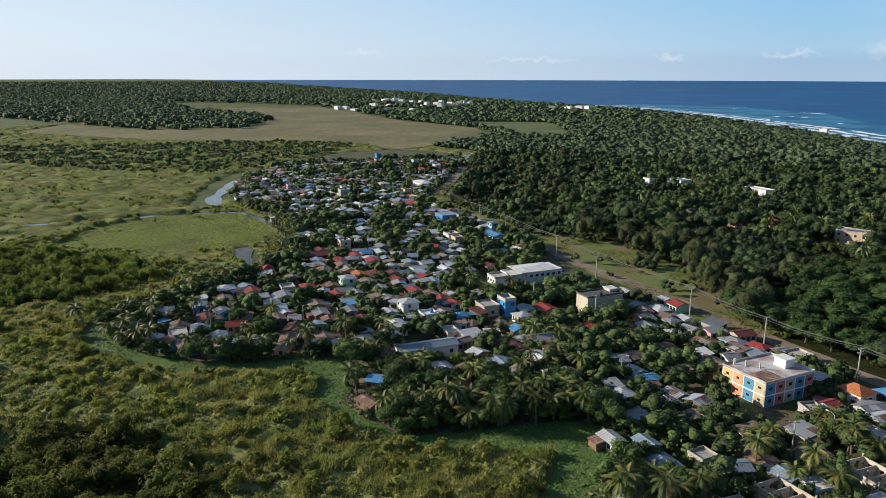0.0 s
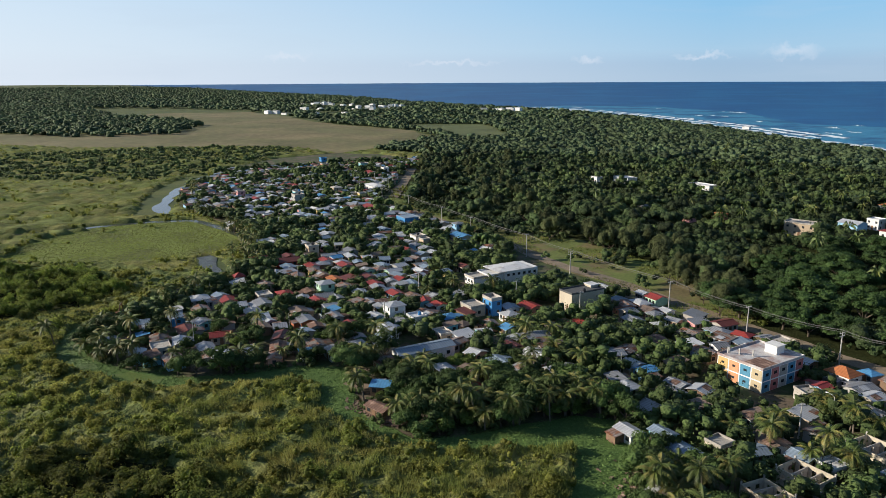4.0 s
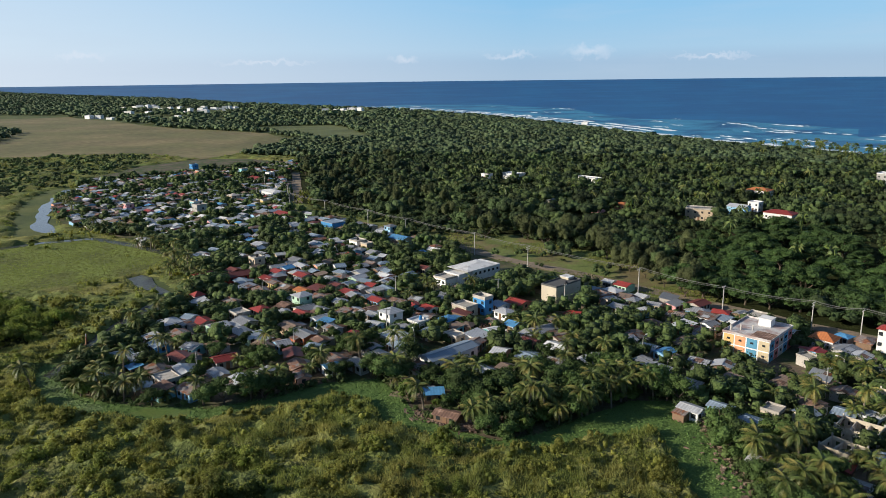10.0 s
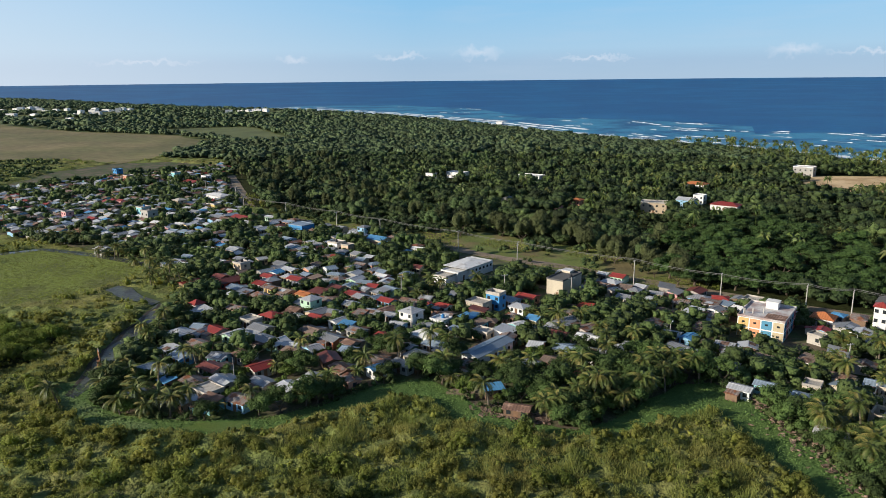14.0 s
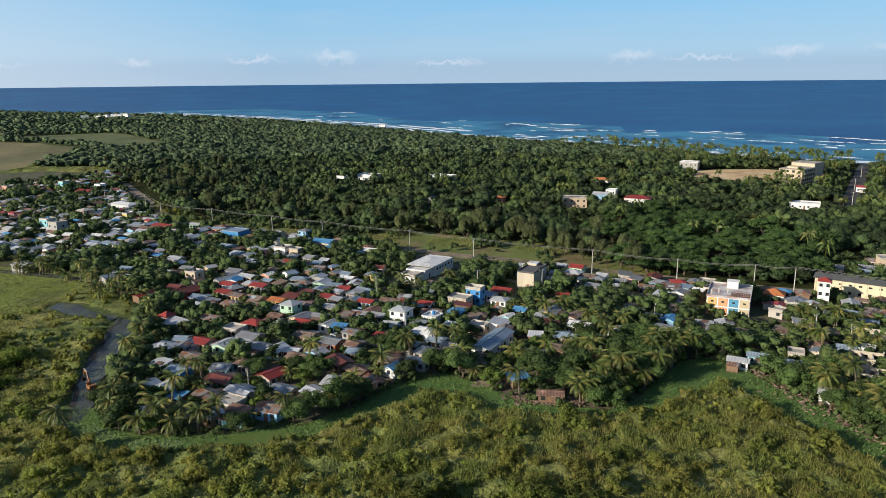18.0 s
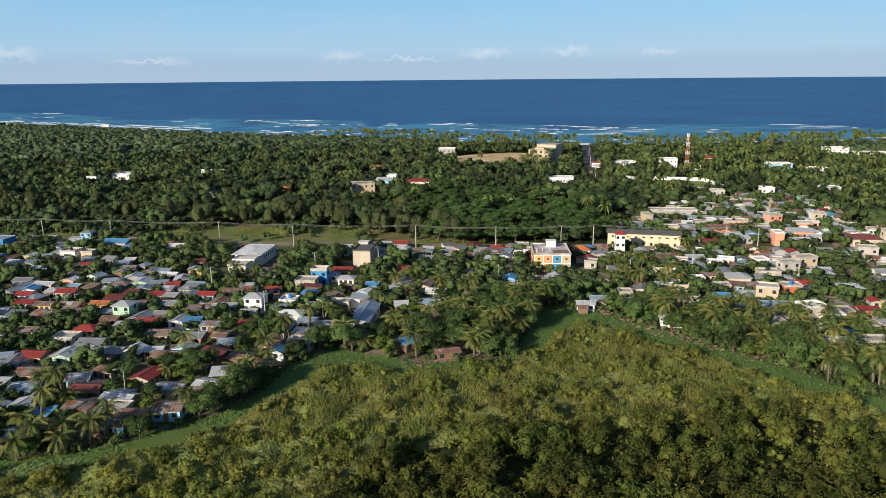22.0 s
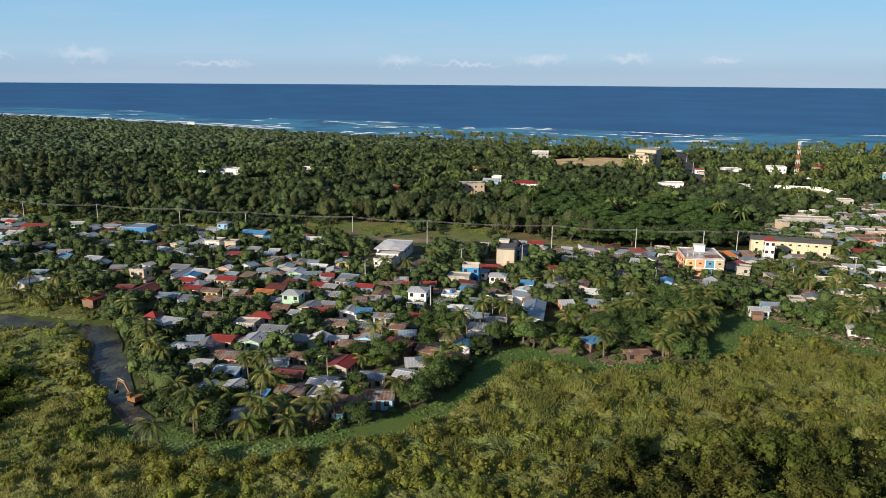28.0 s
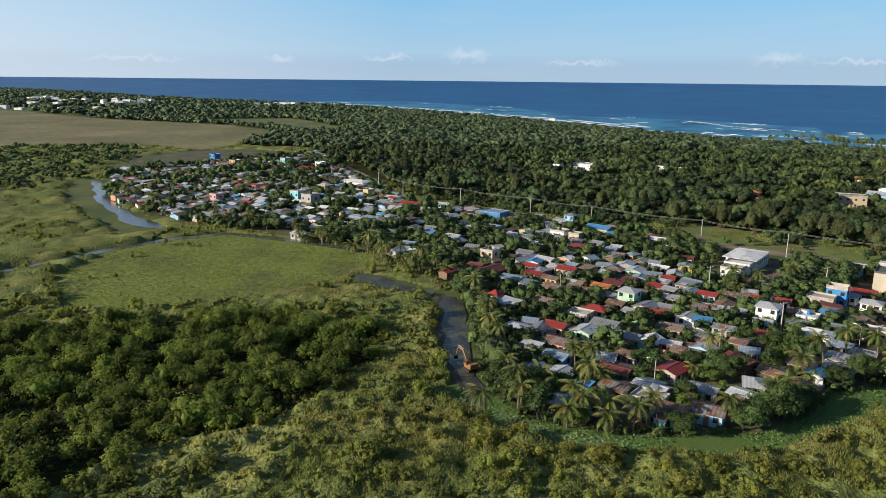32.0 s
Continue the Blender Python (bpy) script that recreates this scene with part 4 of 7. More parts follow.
# houses of the far bank of the bend and the quarter by the school
shell_house(114, 170, 8.0, 6.0, -30)
shell_house(126, 187, 8.5, 6.5, -34)
shell_house(108.5, 160, 7.0, 5.5, -38)
house(141, 171, 9, 8, "hip", "pale_zinc", "cream_wall", h=3.2)
house(129.5, 167, 6.5, 5, "flat", "concrete_roof", "yellow_wall")
house(121.5, 160, 6, 5, "gable", "blue_roof", "grey_wall")
house(130, 158, 7, 6, "gable", "zinc", "grey_wall")
house(128, 146, 10, 6, "gable", "steel_blue_roof", "grey_wall")
house(141, 151, 7, 6, "flat", "concrete_roof", "orange_wall", floors=2, h=2.5, label="orange two-storey house with a flat concrete roof")
house(154, 170, 9, 6, "flat", "concrete_roof", "tan_wall", h=3.2)
house(154, 158, 9, 6, "gable", "red_roof", "salmon_wall")
house(146, 142, 6, 5, "gable", "zinc", "pink_wall")
house(132, 131, 8, 6, "flat", "white_roof", "white_wall", floors=1, h=3.2)
house(168, 161, 9, 6.5, "hip", "pale_zinc", "cyan_wall", h=3.4)
house(265, 297, 9, 8, "flat", "concrete_roof", "block_wall", floors=2)
house(207, 270, 22, 7, "flat", "concrete_roof", "grey_wall", h=3.6, label="long grey block building with a flat roof")
house(159, 255, 8, 7, "flat", "concrete_roof", "cream_wall", h=3.4)
house(178, 240, 7, 6, "flat", "concrete_roof", "yellow_wall", h=3.6)
house(227, 261, 8, 7, "gable", "pale_zinc", "cyan_wall")
house(215, 240, 11, 6, "flat", "concrete_roof", "salmon_wall")
house(199, 234, 10, 7, "gable", "rust", "salmon_wall")
house(175, 214, 10, 6, "gable", "red_roof", "white_wall")
house(133.5, 221, 4.5, 4.5, "hip", "red_roof", "white_wall", h=2.9, floors=3, pitch=26, label="slim white tower house with a small red roof")
house(126, 215, 7, 6, "gable", "pale_zinc", "cream_wall", rot=57)
house(120, 227, 8, 7, "hip", "clay_roof", "white_wall", h=3.0, pitch=24)
house(150, 199, 8, 6, "gable", "pale_zinc", "white_wall")
house(220, 210, 10, 7, "gable", "pale_zinc", "salmon_wall", h=3.2)
house(234, 219, 9, 7, "flat", "concrete_roof", "salmon_wall", h=3.4)
house(183, 182, 8, 6, "hip", "zinc", "tan_wall")
house(292, 287, 9, 8, "flat", "white_roof", "white_wall", floors=2, h=2.9, label="white two-storey villa with roof terrace", framed=True)
house(282, 290, 8, 7, "hip", "zinc", "grey_wall")
house(162, 146, 9, 7, "hip", "pale_zinc", "cream_wall", h=3.2)
house(188, 152, 9, 7, "gable", "zinc", "white_wall", h=3.2)
house(158, 129, 9, 7, "gable", "zinc", "yellow_wall", h=3.0)
house(147.5, 131, 7, 5, "gable", "red_roof", "pink_wall")
house(141, 121, 8, 6, "gable", "zinc", "tan_wall")
house(140.5, 113, 8, 6, "gable", "red_roof", "cream_wall")
house(124, 113.5, 9, 6, "flat", "concrete_roof", "block_wall", h=2.8)
house(118.5, 105, 9, 6, "gable", "steel_blue_roof", "grey_wall")
house(112, 97.5, 8, 5, "gable", "red_roof", "white_wall")
house(103.5, 92, 7, 5, "gable", "steel_blue_roof", "sky_wall")
house(230, 188, 11, 8, "hip", "dark_red_roof", "cream_wall", h=3.4)
house(239, 184, 5, 5, "flat", "concrete_roof", "cream_wall", h=3.0, floors=2)
house(208, 200, 9, 7, "gable", "pale_zinc", "white_wall")
house(205, 160, 8, 6, "flat", "white_roof", "white_wall", h=3.0)
# houses towards the neck and the far quarter
house(-184, 385, 8, 7, "flat", "concrete_roof", "cyan_wall", floors=2, h=3.0, label="turquoise two-storey house with a flat roof")
house(-174, 373, 9, 8, "flat", "concrete_roof", "grey_wall", floors=2, h=3.2)
house(-178, 417, 8, 8, "hip", "concrete_roof", "tan_wall", floors=2)
house(-166, 445, 18, 9, "hip", "white_roof", "white_wall", h=3.6, label="broad white hall with a pale hipped roof", pitch=10)
house(-159, 409, 6, 6, "flat", "concrete_roof", "yellow_wall", h=3.4)
house(-152, 409, 5, 6, "flat", "concrete_roof", "yellow_wall", h=3.8)
house(-124, 378, 11, 6, "gable", "red_roof", "salmon_wall")
house(-82, 350, 10, 8, "flat", "steel_blue_roof", "blue_wall", h=4.6, label="bright blue hall with a flat light roof", parapet=0.15, rot=-32)
house(-81, 326, 9, 6, "gable", "steel_blue_roof", "sky_wall")
house(-55, 315, 8, 7, "flat", "concrete_roof", "white_wall", floors=1, h=3.6)
house(-48.5, 343, 6, 6, "hip", "zinc", "sky_wall", floors=2, h=2.6)
house(-38, 326, 10, 7, "gable", "blue_roof", "cream_wall", h=3.4, floors=1)
house(-33, 318, 8, 5, "shed", "blue_roof", "blue_wall")
house(-49, 311, 6, 5, "flat", "concrete_roof", "tan_wall", h=3.4)
house(-97, 301, 8, 7, "gable", "pale_zinc", "tan_wall", h=3.2)
house(-96, 282, 9, 7, "gable", "pale_zinc", "grey_wall")
house(-69, 281, 8, 6, "gable", "zinc", "grey_wall")
house(-68, 262, 7, 5.5, "gable", "red_roof", "white_wall")
house(-86, 260, 7, 6, "gable", "dark_red_roof", "wood_wall")
house(-56, 259, 8, 6, "gable", "red_roof", "cream_wall")
house(-158, 301, 9, 7, "gable", "pale_zinc", "grey_wall")
house(-143, 335, 9, 7, "gable", "pale_zinc", "grey_wall")
house(-236, 531, 7, 7, "flat", "concrete_roof", "cyan_wall", floors=2, h=3.2)
house(-270, 523, 8, 7, "flat", "concrete_roof", "salmon_wall", floors=2)
house(-214, 511, 12, 7, "gable", "red_roof", "salmon_wall")
house(-208, 522, 8, 6, "flat", "white_roof", "white_wall", floors=2)
house(-223, 375, 7, 6, "flat", "concrete_roof", "pink_wall", floors=2)
house(-205, 369, 9, 6, "gable", "red_roof", "pink_wall")
house(-300, 560, 8, 7, "flat", "blue_roof", "blue_wall", floors=2)
# lone houses among the woods and along the shore
house(-22, 556, 15, 9, "flat", "white_roof", "white_wall", floors=1, h=4.0, label="large white villa among the trees", framed=True)
house(-42, 552, 9, 7, "flat", "white_roof", "white_wall", h=3.6)
house(34, 545, 18, 8, "flat", "white_roof", "white_wall", h=3.6)
house(19, 445, 9, 7, "hip", "zinc", "grey_wall", h=3.4)
house(101, 416, 14, 8, "flat", "concrete_roof", "tan_wall", floors=2, h=3.0, label="unfinished tan block of two storeys among trees", rot=-15)
house(122.5, 433, 10, 8, "gable", "pale_zinc", "sky_wall", h=5.0)
house(133, 447, 8, 8, "flat", "white_roof", "white_wall", floors=2)
house(142.5, 425, 15, 9, "hip", "red_roof", "white_wall", h=3.6, pitch=14)
house(144, 507, 14, 9, "hip", "clay_roof", "white_wall", h=3.6)
house(46, 426, 9, 7, "hip", "dark_red_roof", "pink_wall", h=3.2)
house(60, 440, 9, 7, "hip", "clay_roof", "salmon_wall", h=3.2)
house(238, 575, 14, 10, "flat", "white_roof", "grey_wall", floors=2, h=3.4)
house(345, 420, 12, 9, "flat", "white_roof", "white_wall", floors=2, h=3.2)
house(352, 402, 10, 8, "hip", "clay_roof", "white_wall", h=3.8)
house(322, 442, 16, 9, "flat", "white_roof", "white_wall", h=3.6)
house(300, 448, 8, 7, "gable", "red_roof", "white_wall", h=3.4)
house(383, 354, 16, 9, "flat", "white_roof", "sky_wall", h=3.6, floors=2)
house(410, 344, 12, 8, "flat", "white_roof", "white_wall", h=3.6)
house(395, 318, 9, 7, "flat", "white_roof", "white_wall", h=3.2)
house(338, 282, 10, 8, "flat", "white_roof", "white_wall", h=3.4)
house(400, 430, 10, 8, "hip", "red_roof", "cream_wall", h=3.6)
house(230, 395, 16, 8, "flat", "white_roof", "white_wall", h=3.2)
for k, (hx, hy, hw) in enumerate(((540, 392, 26), (575, 372, 30), (600, 345, 34), (635, 330, 40), (665, 305, 30), (520, 410, 18))):
    house(hx, hy, hw, 12, "flat", "white_roof", "white_wall", h=3.4, floors=2 if k % 2 else 1, rot=-35, name="beach_hotel", label="white beach hotel block behind palms")
resort_rng = random.Random(9)
for k, (hx, hy, n, hf) in enumerate(((-1234, 1782, 5, 3), (-1124, 1736, 4, 2), (-1290, 1800, 3, 2), (-933, 1574, 4, 3), (-957, 1675, 5, 3), (-943, 1719, 4, 2), (-983, 1291, 3, 2), (-1047, 1475, 3, 2),
                                    (-879, 1357, 2, 1), (-601, 1629, 5, 2), (-582, 1670, 4, 2), (-23, 1201, 2, 1))):
    small = hx > -100
    for q in range(n):
        ox, oy = resort_rng.uniform(-1, 1) * (14 if small else 48), resort_rng.uniform(-1, 1) * (6 if small else 16)
        house(hx + ox, hy + oy, resort_rng.uniform(8, 11) if small else resort_rng.uniform(9.8, 20), resort_rng.uniform(8, 13), "flat" if q % 3 else "hip", "white_roof", "white_wall", h=3.4, floors=max(1, hf - q % 2),
              rot=-20 + 9 * q, name="resort_building", label="white resort building far along the coast", detail=0)
    CLEAR.append((hx, hy, 9 if small else 55))
    CLEAR.append((hx * (0.985 if small else 0.955), hy * (0.985 if small else 0.955), 9 if small else 50))


for a, b, r in PLACED:
    if not inside(a, b, VILLAGE) and r < 14:
        q = Vector((a, b - 30)).normalized()
        CLEAR.append((a - q.x * 14, b - q.y * 14, r + 5))


# ---- landmark buildings ----
def colour_school():
    """Three-storey-looking painted school block with panels of colour, flat roof, stair house and columns."""
    ob = thing("painted_building", pose(101.2, 220.6, 0, 0, 0, -29.5), "two-storey building painted in yellow, red and blue blocks", "building")
    w, d, H = 12.8, 16.5, 6.0
    part("wall", mesh_from("wall", *box(-w / 2, w / 2, -d / 2, d / 2, 0, H), "white_wall"), ob)
    part("roof", mesh_from("roof", *flat_roof(w, d, H, 0.15, 0.45), "stained_roof"), ob)
    front = ("panel_yellow", "panel_peach", "panel_blue", "panel_sand")
    for fl in range(2):
        for k in range(4):
            x0, x1 = -w / 2 + 0.25 + k * w / 4, -w / 2 + (k + 1) * w / 4 - 0.12
            pn = part("panel", mesh_from("panel", *box(x0, x1, -d / 2 - 0.06, -d / 2 + 0.02, fl * 3.0 + 0.15, fl * 3.0 + 2.8), front[(k + (0 if fl else 0)) % 4]), ob)
            wd = opening("window", pn, (x0 + x1) / 2, -d / 2 - 0.06, fl * 3.0 + 1.35, 0, 0.8, 0.55)
        side = ("panel_blue", "panel_red", "panel_grey", "panel_blue", "panel_red")
        for k in range(5):
            y0, y1 = -d / 2 + 0.25 + k * d / 5, -d / 2 + (k + 1) * d / 5 - 0.15
            pn = part("panel", mesh_from("panel", *box(w / 2 - 0.02, w / 2 + 0.06, y0, y1, fl * 3.0 + 0.15, fl * 3.0 + 2.8), side[k]), ob)
            opening("window", pn, w / 2 + 0.06, (y0 + y1) / 2, fl * 3.0 + 1.25, 90, 1.1, 0.75)
            pn = part("panel", mesh_from("panel", *box(-w / 2 - 0.06, -w / 2 + 0.02, y0, y1, fl * 3.0 + 0.15, fl * 3.0 + 2.8), ("panel_peach", "panel_yellow", "panel_peach", "panel_red", "panel_peach")[k]), ob)
            opening("window", pn, -w / 2 - 0.06, (y0 + y1) / 2, fl * 3.0 + 1.25, -90, 1.1, 0.75)
    part("stair_house", mesh_from("stair_house", *join(box(-1.2, 2.2, 3.2, 6.4, H + 0.18, H + 2.3), box(-1.4, 2.4, 3.0, 6.6, H + 2.3, H + 2.45)), "white_wall"), ob)
    part("terrace", mesh_from("terrace", *box(0.5, w / 2 - 0.2, -d / 2 + 0.3, -1.5, H + 0.185, H + 0.2), "rust"), ob, "red-brown tiled roof terrace")
    for x in (-5.4, -3.2, -0.6, -5.2):
        part("column", mesh_from("column", *box(x - 0.16, x + 0.16, -2 + x * 0.7, -1.7 + x * 0.7, H + 0.18, H + 1.8), "concrete_pole"), ob)
    PLACED.append((101.2, 220.6, 10.5))


def white_hall():
    ob = thing("hall", pose(6.6, 278.5, 0, 0, 0, 57.5), "long white hall with a pale low-pitched roof", "building")
    part("wall", mesh_from("wall", *join(box(-5, 10, -5.2, 5.2, 0, 4.5), box(-11.5, -5, -4.4, 3.6, 0, 3.3), box(-17.5, -11.5, -3.4, 3.0, 0, 2.7)), "white_wall"), ob)
    part("roof", mesh_from("roof", *join(hip_roof(15, 10.4, 4.52, 6, 0.5)[0]), "white_roof"), ob)
    part("roof", mesh_from("roof", *[(v, f) for v, f in [flat_roof(6.5, 8.0, 3.32, 0.2, 0.4)]][0], "white_roof"), ob).matrix_basis = pose(-8.25, -0.4, 0)
    part("roof", mesh_from("roof", *flat_roof(6, 6.4, 2.72, 0.15, 0.6), "concrete_roof"), ob).matrix_basis = pose(-14.5, -0.2, 0)
    for k in range(6):
        opening("window", ob, -3.4 + 2.4 * k, -5.2, 2.4, 0, 1.2, 1.0, True)
    for yy in (-3, 0, 3):
        opening("window", ob, 10, yy, 2.4, 90, 1.2, 1.0, True)
        opening("window", ob, -17.5, yy * 0.7, 1.1, -90, 1.0, 1.0)
    opening("door", ob, -8, -4.4, 0.05, 0)
    PLACED.extend(((10, 284, 12), (1, 270, 11), (-3, 262, 9), (14, 272, 6)))


def beige_block():
    ob = thing("beige_building", pose(43, 256, 0, 0, 0, -32), "beige two-storey block with a dark sheet roof terrace", "building")
    part("wall", mesh_from("wall", *join(box(-3.2, 3.2, -6.8, 6.8, 0, 6.2), box(-3.2, 0.3, 3.6, 6.8, 6.2, 7.1)), "cream_wall"), ob)
    part("roof", mesh_from("roof", *flat_roof(6.4, 13.6, 6.2, 0.1, 0.4), "dark_roof"), ob)
    part("roof_cap", mesh_from("roof_cap", *box(-3.4, 0.5, 3.4, 7.0, 7.12, 7.32), "white_roof"), ob)
    for fl in range(2):
        for k in range(3):
            opening("window", ob, -3.2, -4.0 + 3.6 * k, fl * 3.1 + 1.1, -90)
    opening("door", ob, 1.0, -6.8, 0.05, 0)
    PLACED.append((43, 256, 8))


def long_school():
    ob = thing("school_building", pose(151.5, 228, 0, 0, 0, -40.5), "long pale yellow two-storey school with a grey roof", "building")
    part("wall", mesh_from("wall", *box(-14, 14, -3.6, 3.6, 0, 6.0), "school_yellow"), ob)
    part("roof", mesh_from("roof", *gable_roof(28, 7.2, 6.0, 12, 0.6)[0], "dark_roof"), ob)
    for k in range(8):
        part("column", mesh_from("column", *box(-13.8 + 3.9 * k, -13.5 + 3.9 * k, -3.8, -3.58, 0, 5.9), "school_yellow"), ob)
    for fl in range(2):
        for k in range(9):
            opening("window", ob, -12 + 3.0 * k, -3.6, fl * 3 + 1.3, 0, 1.0, 0.6 if fl else 1.1)
    PLACED.extend(((143, 236, 8), (151, 228, 8), (160, 220, 8)))


def coast_block():
    ob = thing("apartment_block", pose(283, 490, 0, 0, 0, 37), "unfinished beige apartment block of four storeys near the sea", "building")
    part("wall", mesh_from("wall", *join(box(-18, 4, -8, 8, 0, 11.6), box(4, 20, -7, 9, 0, 14.0), box(-14, -8, -3, 4, 11.6, 13.2)), "tan_wall"), ob)
    part("roof", mesh_from("roof", *join(box(-18.2, 4, -8.2, 8.2, 11.62, 11.9), box(3.9, 20.2, -7.2, 9.2, 14.02, 14.3)), "concrete_roof"), ob)
    for fl in range(4):
        for k in range(6):
            opening("window", ob, -15.5 + 3.4 * k, -8, fl * 2.9 + 0.8, 0, 1.7, 1.6)
        for k in range(4):
            opening("window", ob, -18, -6 + 4 * k, fl * 2.9 + 0.8, -90, 1.7, 1.6)
        part("balcony", mesh_from("balcony", *join(box(-17, 3, -9.2, -8.02, fl * 2.9 + 0.0 + 0.02, fl * 2.9 + 0.2), box(-17, 3, -9.2, -9.05, fl * 2.9 + 0.2, fl * 2.9 + 0.7)), "tan_wall"), ob)
    PLACED.append((283, 490, 22))


def radio_mast():
    ob = thing("radio_mast", pose(352, 408, 0), "red and white lattice radio mast", "mast")
    n, H = 8, 26.0
    for s in range(n):
        z0, z1 = H * s / n, H * (s + 1) / n
        a, b = 1.05 - 0.45 * s / n, 1.05 - 0.45 * (s + 1) / n
        bod = []
        cs = ((-1, -1), (1, -1), (1, 1), (-1, 1))
        for i in range(4):
            (px, py), (qx, qy) = cs[i], cs[(i + 1) % 4]
            bod.append(bar((px * a, py * a, z0), (px * b, py * b, z1), 0.10, 0.10, 5))
            bod.append(bar((px * a, py * a, z0), (qx * b, qy * b, z1), 0.055, 0.055, 4))
            bod.append(bar((qx * a, qy * a, z0), (px * b, py * b, z1), 0.055, 0.055, 4))
        part("section", mesh_from("section", *join(*bod), "mast_red" if s % 2 == 0 else "mast_white"), ob)
    for k in range(5):
        part("antenna", mesh_from("antenna", *box(-0.2, 0.2, 0.7, 0.95, 20.5 + (k % 2) * 2.5, 22.6 + (k % 2) * 2.5), "mast_white"), ob).matrix_basis = pose(0, 0, 0, 0, 0, 72 * k)


def yard_wall():
    ob = thing("yard_wall", pose(0, 0, 0), "low white wall round a grassed yard", "wall")
    for (x0, y0), (x1, y1) in zip(LOT, LOT[1:] + LOT[:1]):
        L = math.hypot(x1 - x0, y1 - y0)
        part("wall_panel", mesh_from("wall_panel", *box(0, L, -0.15, 0.15, 0, 2.4), "trim_white"), ob).matrix_basis = pose(x0, y0, 0, 0, 0, math.degrees(math.atan2(y1 - y0, x1 - x0)))


def excavator():
    ob = thing("excavator", pose(-83.5, 175, 0.15, 0, 0, 128) @ Matrix.Scale(0.72, 4), "yellow tracked excavator digging in the canal", "excavator")
    for y in (-1.3, 1.3):
        tr = [(math.cos(t) * (0.5 if abs(math.cos(t)) > 0 else 0) + (1.5 if math.cos(t) > 0 else -1.5), math.sin(t) * 0.5 + 0.5) for t in [i * math.pi / 8 + math.pi / 16 for i in range(16)]]
        V = [(x, y - 0.3, z) for x, z in tr] + [(x, y + 0.3, z) for x, z in tr]
        n = len(tr)
        part("track", mesh_from("track", V, [tuple(range(n)), tuple(reversed(range(n, 2 * n)))] + [(i, i + n, (i + 1) % n + n, (i + 1) % n) for i in range(n)], "tank_black"), ob)
    part("body", mesh_from("body", *join(box(-2.2, 1.2, -1.35, 1.35, 1.1, 2.1), box(-2.3, -0.9, -1.3, 1.3, 2.1, 2.6)), "digger_yellow"), ob)
    cab = part("cab", mesh_from("cab", *box(0.0, 1.5, 0.2, 1.3, 2.1, 3.3), "digger_yellow"), ob)
    part("cab_window", mesh_from("cab_window", *join(box(1.5, 1.53, 0.3, 1.2, 2.4, 3.2), box(0.2, 1.4, 1.3, 1.33, 2.5, 3.2)), "glass_dark"), cab)
    part("boom", mesh_from("boom", *join(bar((1.0, 0, 1.9), (3.6, 0, 5.4), 0.35, 0.3, 6), bar((3.6, 0, 5.4), (6.4, 0, 5.6), 0.3, 0.22, 6)), "digger_yellow"), ob)
    part("stick", mesh_from("stick", *bar((6.2, 0, 5.9), (7.6, 0, 2.2), 0.26, 0.2, 6), "digger_yellow"), ob)
    part("hydraulic_ram", mesh_from("hydraulic_ram", *bar((3.4, 0, 5.9), (6.3, 0, 6.2), 0.1, 0.1, 6), "steel"), ob)
    part("bucket", mesh_from("bucket", [(7.2, -0.5, 2.3), (8.1, -0.5, 2.1), (8.0, -0.5, 1.2), (7.2, -0.5, 1.3), (7.2, 0.5, 2.3), (8.1, 0.5, 2.1), (8.0, 0.5, 1.2), (7.2, 0.5, 1.3)],
                             [(0, 1, 2, 3), (7, 6, 5, 4), (0, 4, 5, 1), (1, 5, 6, 2), (2, 6, 7, 3)], "tank_black"), ob)


colour_school()
white_hall()
beige_block()
long_school()
coast_block()
radio_mast()
yard_wall()
excavator()


# ---- poles and wires ----
def power_pole(x, y, h=9.5, turn=60.0, arms=1):
    ob = thing("power_pole", pose(x, y, 0, 0, 0, turn), "grey concrete power pole with a crossarm", "power pole", "poles along the road")
    part("post", mesh_from("post", *bar((0, 0, 0), (0, 0, h), 0.20, 0.12, 8), "concrete_pole"), ob)
    for k in range(arms):
        z = h - 0.4 - 0.9 * k
        part("crossarm", mesh_from("crossarm", *box(-1.1, 1.1, -0.07, 0.07, z, z + 0.14), "concrete_pole"), ob)
        for xx in (-1.0, 0.55, 1.0):
            part("insulator", mesh_from("insulator", *bar((xx, 0, z + 0.14), (xx, 0, z + 0.42), 0.07, 0.04, 6), "steel"), ob)
    return ob


POLES = [(172, 205), (131, 234), (119, 239), (95, 249), (69, 268), (26, 294), (0, 313), (-40, 340), (-66, 358), (-100, 381), (-132, 402), (-152, 440)]
for k, (x, y) in enumerate(POLES):
    power_pole(x, y, 9.5 if k % 3 else 10.2, 58, 2 if k in (2, 5) else 1)


def street_lamp(x, y, turn):
    ob = thing("street_lamp", pose(x, y, 0, 0, 0, turn), "slim grey street lamp with one curved arm", "street lamp", "street lamps")
    part("post", mesh_from("post", *bar((0, 0, 0), (0, 0, 6.8), 0.11, 0.07, 7), "concrete_pole"), ob)
    part("arm", mesh_from("arm", *join(bar((0, 0, 6.7), (0.7, 0, 7.1), 0.05, 0.05, 5), bar((0.7, 0, 7.1), (1.6, 0, 7.15), 0.05, 0.05, 5)), "steel"), ob)
    part("lamp_head", mesh_from("lamp_head", *box(1.4, 2.1, -0.14, 0.14, 7.08, 7.24), "trim_white"), ob)


